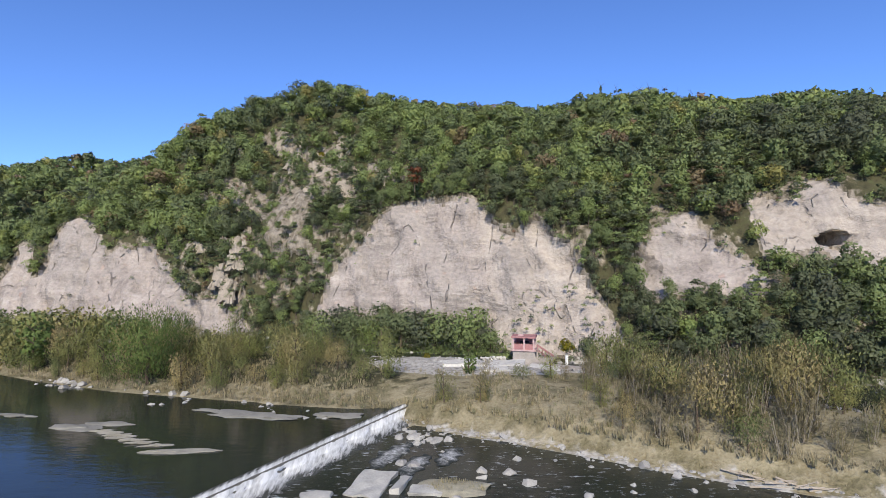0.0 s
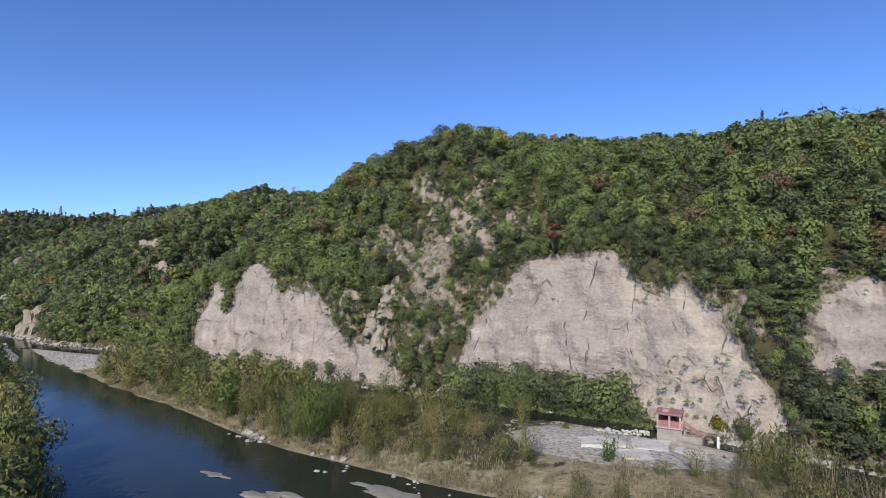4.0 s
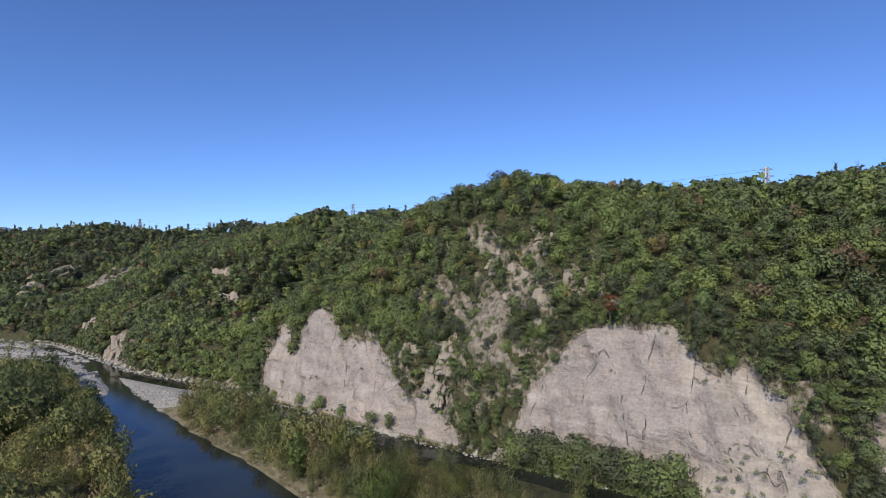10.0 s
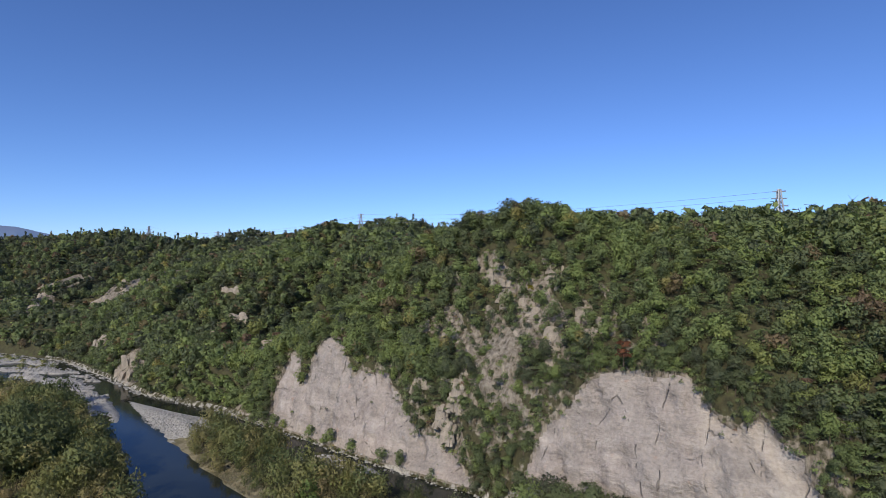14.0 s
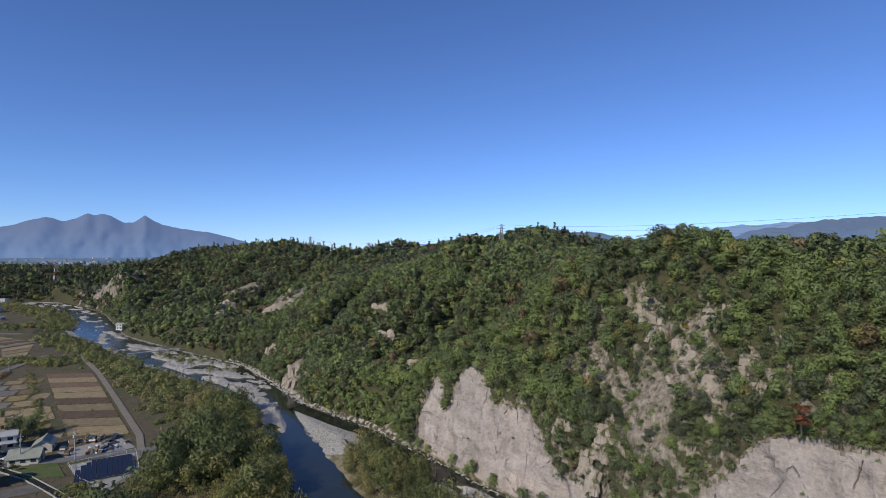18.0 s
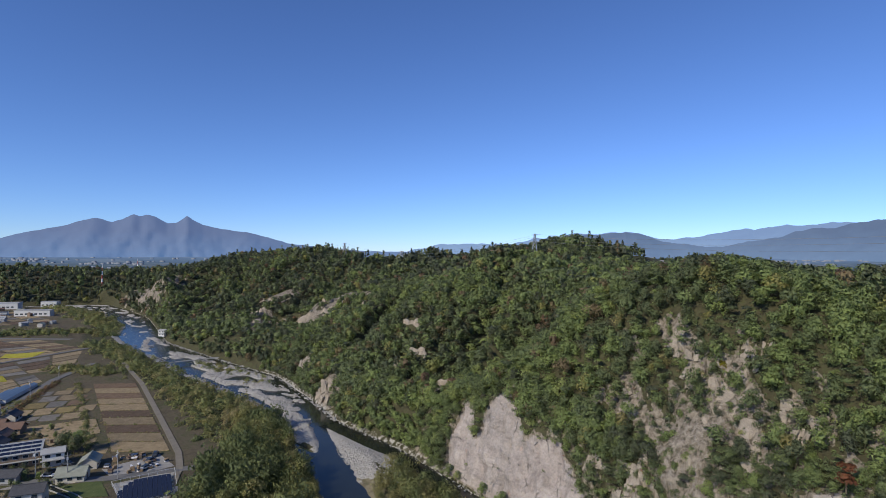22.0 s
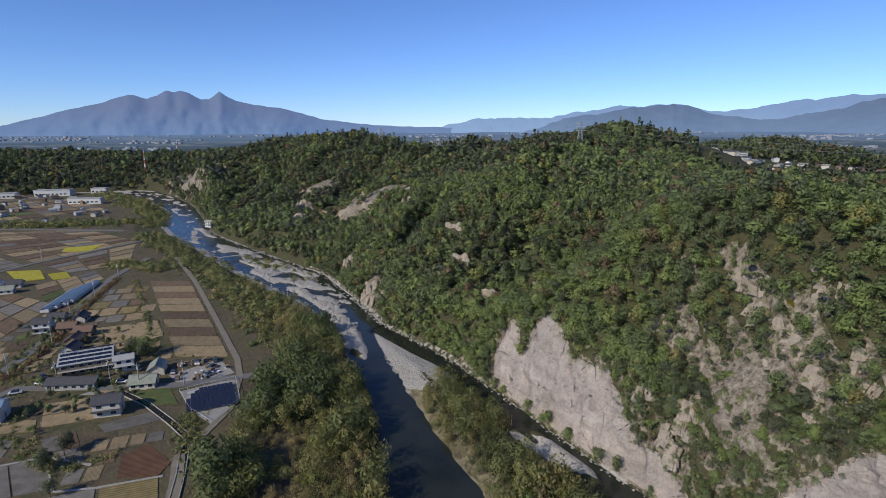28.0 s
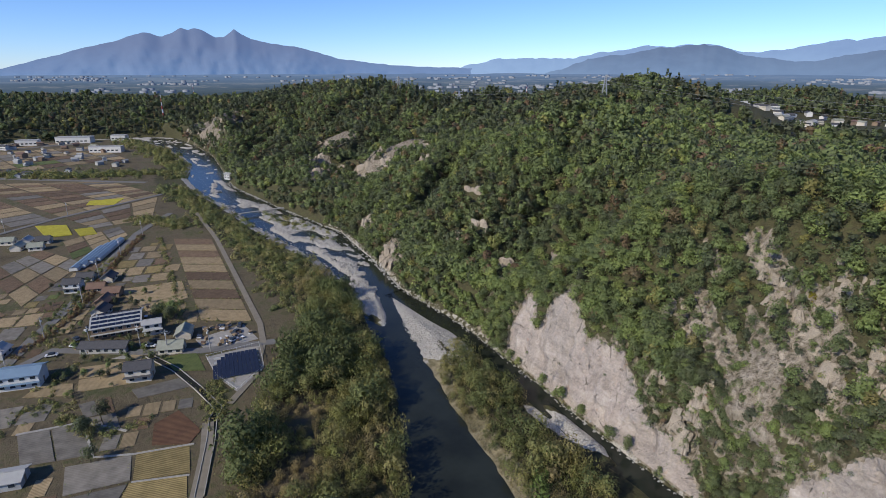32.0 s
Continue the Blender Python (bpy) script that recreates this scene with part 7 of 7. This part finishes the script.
def solar_yard():
    z = pz(-190, 72)
    slab_of("yard", [(-203, 67), (-198.5, 86), (-181, 79), (-173, 65), (-187, 64)], z + 0.2, GRAVL, "grey gravel yard round the solar panels", "yard", 0.6)
    slab_of("yard", [(-228, 70), (-222, 90), (-203, 88), (-206, 69)], z + 0.18, GRAVL, "grey gravel work yard", "yard", 0.6)
    slab_of("yard", [(-262, 30), (-270, 66), (-232, 66), (-222, 46), (-236, 32)], z + 0.22, GRAVL, "grey gravel yard between the farm buildings", "yard", 0.6)
    me = None
    t = thing("solar_array", "field of tilted dark blue solar panels in rows", "solar panels", pose(-189.5, 72.5, z + 0.2, 0, 0, 68))
    for r in range(9):
        for c in range(11):
            x, y = -7.2 + c * 1.42, -8 + r * 1.9
            if x - 0.55 * y < -8 or x + 0.5 * y > 11:
                continue
            if me is None:
                bm = bmesh.new()
                box(bm, -0.67, -0.8, -0.04, 0.67, 0.8, 0.04, pose(0, 0, 0.9, 16, 0, 0))
                p = part("panel", bm, PANEL, t)
                me = p.data
            else:
                p = part("panel", me, None, t)
            p.location = (x, y, 0)
        part("rack", boxed(-7.5, -8.05 + r * 1.9, 0, 8.2, -7.95 + r * 1.9, 0.8), FRAME, t) if r % 2 == 0 else None
    bm = bmesh.new()
    fence = thing("fence", "low white fence along the solar yard", "fence")
    pts = [(-203, 67), (-198.5, 86), (-181, 79), (-173, 65), (-187, 64)]
    for (ax, ay), (bx, by) in zip(pts, pts[1:] + pts[:1]):
        n = max(2, int(math.hypot(bx - ax, by - ay) // 2.5))
        a = math.atan2(by - ay, bx - ax)
        part("rail", boxed(0, -0.03, 0.9, math.hypot(bx - ax, by - ay), 0.03, 1.0), FRAME, fence).matrix_basis = pose(ax, ay, z + 0.2, 0, 0, math.degrees(a))
        for i in range(n):
            part("post", boxed(-0.05, -0.05, 0, 0.05, 0.05, 1.1), FRAME, fence).location = (ax + (bx - ax) * i / n, ay + (by - ay) * i / n, z + 0.2)
    for i in range(4):
        g = thing("greenhouse", "long blue glazed greenhouse roof strip", "greenhouse", pose(-366 + i * 3.2, 74 - i * 4.4 + 4, pz(-366, 74) + 0.2, 0, 0, 146), "greenhouses in a row")
        part("wall", boxed(-19, -2.0, 0, 19, 2.0, 1.6), FRAME, g)
        part("roof", gable(38, 4.0, 1.6, 0.9, 0.1, 0.1), ROOFS[1], g)


solar_yard()


# ---- yard clutter, poles, village trees ----
def clutter():
    rng = np.random.default_rng(71)
    cols = [plain("rusty_heap", (0.13, 0.09, 0.07)), plain("white_van", (0.65, 0.65, 0.66), 0.4), plain("dark_car", (0.06, 0.07, 0.09), 0.35), plain("timber_stack", (0.26, 0.19, 0.12))]
    tyre = plain("tyre", (0.02, 0.02, 0.02))

    def car(x, y, turn, mat, label):
        c = thing("car", label, "car", at_plain(x, y, turn), "parked cars")
        bm = boxed(-2.1, -0.85, 0.35, 2.1, 0.85, 0.95)
        bmesh.ops.bevel(bm, geom=bm.edges[:], offset=0.12, segments=2, affect="EDGES")
        part("body", bm, mat, c)
        bm = boxed(-1.3, -0.75, 0.95, 1.2, 0.75, 1.5)
        for v in bm.verts:
            if v.co.z > 1.2:
                v.co.x *= 0.75
                v.co.y *= 0.88
        part("cabin", bm, GLASS, c)
        for sx in (-1.3, 1.3):
            for sy in (-0.8, 0.8):
                bm = bmesh.new()
                bmesh.ops.create_cone(bm, cap_ends=True, segments=12, radius1=0.33, radius2=0.33, depth=0.22, matrix=pose(sx, sy, 0.33, 90, 0, 0))
                part("wheel", bm, tyre, c)

    for x, y, k in ((-226, 55, 1), (-229, 57, 2), (-222, 82, 1), (-214, 84, 2), (-246, 34, 1), (-252, 36, 2), (-258, 42, 1), (-233, 63, 2), (-208, 80, 1), (-262, 50, 1), (-219, 88, 2), (-244, 26, 1)):
        car(x, y, rng.uniform(0, 180), cols[k], "white van parked in the yard" if k == 1 else "dark car parked in the yard")
    for i in range(46):
        x, y = (rng.uniform(-226, -205), rng.uniform(70, 89)) if i < 30 else (rng.uniform(-268, -236), rng.uniform(30, 68))
        t = thing("stack", "heap of stored timber and scrap in the yard", "stack", at_plain(x, y, rng.uniform(0, 180)), "stacks in the yard")
        w, d, h = rng.uniform(0.8, 2.4), rng.uniform(0.6, 1.6), rng.uniform(0.6, 1.7)
        for j in range(3):
            bm = boxed(-w / 2 * rng.uniform(0.7, 1), -d / 2, j * h / 3, w / 2 * rng.uniform(0.7, 1), d / 2 * rng.uniform(0.6, 1), (j + 1) * h / 3 - 0.02)
            part("layer", bm, cols[(i + j) % 4 if i % 3 else 3], t)
    wood = plain("pole_concrete", (0.36, 0.35, 0.33))
    base = None
    for x, y in [(-212, -14), (-241, 12), (-262, 27), (-291, 47), (-320, 61), (-352, 80), (-385, 102), (-228, 52), (-240, 38), (-206, 70), (-216, 58), (-446, 10), (-450, 40), (-476, 80), (-252, 44)]:
        if base is None:
            base = thing("utility_pole", "slim grey utility pole with a crossarm", "pole", at_plain(x, y, 30), "utility poles")
            bm = bmesh.new()
            bmesh.ops.create_cone(bm, cap_ends=True, segments=8, radius1=0.2, radius2=0.13, depth=10, matrix=pose(0, 0, 5))
            part("shaft", bm, wood, base)
            part("crossarm", boxed(-1.0, -0.08, 9.0, 1.0, 0.08, 9.16), wood, base)
            part("transformer", boxed(-0.3, -0.5, 7.6, 0.3, -0.15, 8.5), FRAME, base)
        else:
            copy_thing(base, at_plain(x, y, rng.uniform(0, 180)))
    n = 0
    spots = [(-248, 66, 1.3), (-246, 71, 1.4), (-251, 69, 1.1), (-243, 68, 1.2), (-189, 30, 1.0), (-187, 28, 0.9), (-168, 20.5, 0.9), (-182, 22, 1.1), (-184, 24, 0.8)]
    for _ in range(95):
        x = rng.uniform(-330, -205)
        spots.append((x, 49 + 21 * rng.uniform(-1, 1) - 0.1 * (x + 260), rng.uniform(0.25, 0.7)))
    for x, y, s in spots:
        tree("garden_tree", "round dark green garden tree among the houses", "tree", x, y, pz(x, y) - 0.3, s, LEAF_MESH[int(rng.integers(0, 6))], STEMS[0], rng.uniform(0, 6), "garden trees")


clutter()


def hedges():
    """Belts of bushes between fields and along the river, and woods on the far plain."""
    rng = np.random.default_rng(73)
    X, Y, S = [], [], []

    def belt(pts, width, n, s0, s1):
        P = np.array(pts, float)
        L = np.r_[0, np.cumsum(np.hypot(*np.diff(P, axis=0).T))]
        t = rng.uniform(0, L[-1], n)
        X.append(np.interp(t, L, P[:, 0]) + rng.normal(0, width, n))
        Y.append(np.interp(t, L, P[:, 1]) + rng.normal(0, width, n))
        S.append(rng.uniform(s0, s1, n))

    belt([(-345, 147), (-290, 132), (-240, 120), (-222, 113)], 5, 240, 0.35, 0.9)
    belt([(-520, 168), (-440, 160), (-380, 152), (-330, 146), (-250, 140)], 7, 400, 0.6, 1.5)
    belt([(-425, 112), (-405, 124), (-385, 134)], 5, 110, 0.6, 1.2)
    belt([(-372, 108), (-300, 89), (-242, 73)], 1.0, 110, 0.25, 0.5)
    belt([(-700, 62), (-640, 120), (-600, 185)], 9, 260, 0.8, 1.6)
    belt([(-230, 30), (-205, 10), (-200, -10)], 2, 70, 0.4, 0.9)
    belt([(-260, 26), (-225, 53), (-218, 55)], 1.6, 110, 0.3, 0.7)
    belt([(-208, 18), (-182, 24), (-176, 33), (-178, 38)], 2.2, 90, 0.4, 0.8)
    belt([(-186, 62), (-172, 58), (-160, 52)], 2.2, 80, 0.4, 0.9)
    belt([(-385, 190), (-340, 186), (-300, 184)], 5, 120, 0.3, 0.8)
    for pts in FIELDS:   # weeds along the edges of the near fields
        if pts[0][0] > -330:
            long = sum(math.dist(p, q) for p, q in zip(pts, pts[1:]))
            belt(list(pts) + [pts[0]], 0.4, int(long * 0.55), 0.08, 0.26)
    for _ in range(60):   # rough grass on the waste ground
        cx, cy = rng.uniform(-300, -135), rng.uniform(-30, 110)
        belt([(cx, cy), (cx + rng.normal(0, 6), cy + rng.normal(0, 6))], 2.2, 16, 0.07, 0.3)
    belt([(-244, 10), (-266, 24), (-294, 44), (-350, 75)], 1.5, 190, 0.2, 0.5)
    belt([(-900, 235), (-760, 235), (-640, 215), (-560, 188)], 9, 260, 0.9, 1.8)
    x, y, s = np.concatenate(X), np.concatenate(Y), np.concatenate(S)
    ok = (y < NEAR(x) - 1) | ((x > -390) & (x < -290) & (land_z(x, y) > water_z(x, y) + 0.4))
    x, y, s = x[ok], y[ok], s[ok]
    merge_plants("hedgerow", plant(BUSH_T, x, y, land_z(x, y) - 0.2, s * np.where((x > -262) & (y < 66), 1.25, 2.0), np.clip(rng.normal(0.35, 0.25, len(x)), 0, 1), rng), M_BRUSH, "olive hedgerows and scrub between the fields", "hedge")
    X, Y, S = [], [], []
    belt([(-252, 15), (-262, 26), (-278, 40), (-296, 50), (-344, 76), (-385, 101)], 1.1, 330, 0.35, 0.75)
    x, y, s = np.concatenate(X), np.concatenate(Y), np.concatenate(S)
    merge_plants("roadside_hedge", plant(BUSH_T, x, y, land_z(x, y) - 0.1, s * 1.5, np.clip(rng.normal(0.93, 0.03, len(x)), 0.86, 0.99), rng), M_FOREST, "brown and russet shrubs along the village road", "hedge")
    X, Y = [], []
    for _ in range(34):
        cx, cy = rng.uniform(-1300, 900), rng.uniform(750, 1300)
        k = int(rng.integers(50, 110))
        X.append(cx + rng.normal(0, 1, k) * rng.uniform(60, 260))
        Y.append(cy + rng.normal(0, 1, k) * rng.uniform(15, 50))
    for _ in range(40):
        cx, cy = rng.uniform(-1450, -1100), rng.uniform(-300, 700)
        k = 25
        X.append(cx + rng.normal(0, 1, k) * 60)
        Y.append(cy + rng.normal(0, 1, k) * 20)
    x, y = np.concatenate(X), np.concatenate(Y)
    merge_plants("plain_woods", plant(FAR_T[:4], x, y, land_z(x, y) - 1, rng.uniform(1.3, 2.3, len(x)), np.clip(rng.normal(0.2, 0.15, len(x)), 0, 0.7), rng), M_FOREST, "dark belts of woodland across the far plain", "woodland")


hedges()


# ---- pylons ----
def pylon(x, y, h, turn, label):
    steel = plain("galvanised_steel", (0.42, 0.43, 0.44), 0.5, 0.1, 1.0, 0.6)
    z = float(land_z(x, y))
    t = thing("pylon", label, "pylon", pose(x, y, z - 0.5, 0, 0, turn), "power pylons")

    def bar(name, p, q, r=0.13):
        r = r * 1.6
        p, q = Vector(p), Vector(q)
        d = q - p
        m = Matrix.Translation(p) @ d.to_track_quat("Z", "Y").to_matrix().to_4x4()
        bm = bmesh.new()
        box(bm, -r, -r, 0, r, r, d.length, m)
        part(name, bm, steel, t)

    w = lambda k: 2.6 * (1 - k) ** 1.2 + 0.45
    lev = [0, 0.2, 0.38, 0.54, 0.68, 0.8, 0.9, 1.0]
    c = [(-1, -1), (1, -1), (1, 1), (-1, 1)]
    for a, b in zip(lev, lev[1:]):
        for i in range(4):
            (sx, sy), (tx, ty) = c[i], c[(i + 1) % 4]
            bar("leg", (sx * w(a), sy * w(a), a * h), (sx * w(b), sy * w(b), b * h), 0.16)
            bar("brace", (sx * w(a), sy * w(a), a * h), (tx * w(b), ty * w(b), b * h), 0.08)
    for k, l in ((0.68, 4.2), (0.82, 3.6), (0.95, 3.0)):
        bar("arm", (-l, 0, k * h), (l, 0, k * h + 0.2), 0.14)
    return t, z


PYLONS = [(-255, 438, 23), (-398, 410, 20), (52, 276, 24), (-560, 470, 24), (-760, 520, 26)]
tops = []
for px_, py_, ph in PYLONS:
    _, pzz = pylon(px_, py_, ph, 25, "grey lattice steel power pylon on the wooded ridge")
    tops.append((px_, py_, pzz, ph))


def wires():
    mat = plain("wire", (0.25, 0.25, 0.26), 0.5)
    order = [4, 3, 1, 0, 2]
    for a, b in zip(order, order[1:]):
        for k, l in ((0.68, 4.0), (0.82, -3.4), (0.95, 2.8)):
            cu = bpy.data.curves.new("power_line", "CURVE")
            cu.dimensions, cu.bevel_depth, cu.bevel_resolution = "3D", 0.06, 0
            sp = cu.splines.new("POLY")
            sp.points.add(12)
            for i in range(13):
                u = i / 12
                p = [tops[a][j] * (1 - u) + tops[b][j] * u for j in range(3)]
                hh = tops[a][3] * (1 - u) + tops[b][3] * u
                sp.points[i].co = (p[0] + l, p[1], p[2] + hh * k - 9 * 4 * u * (1 - u) * 0.5, 1)
            cu.materials.append(mat)
            tagged(new("power_line", cu), "thin sagging power line between two pylons", "cable", "power lines")


wires()
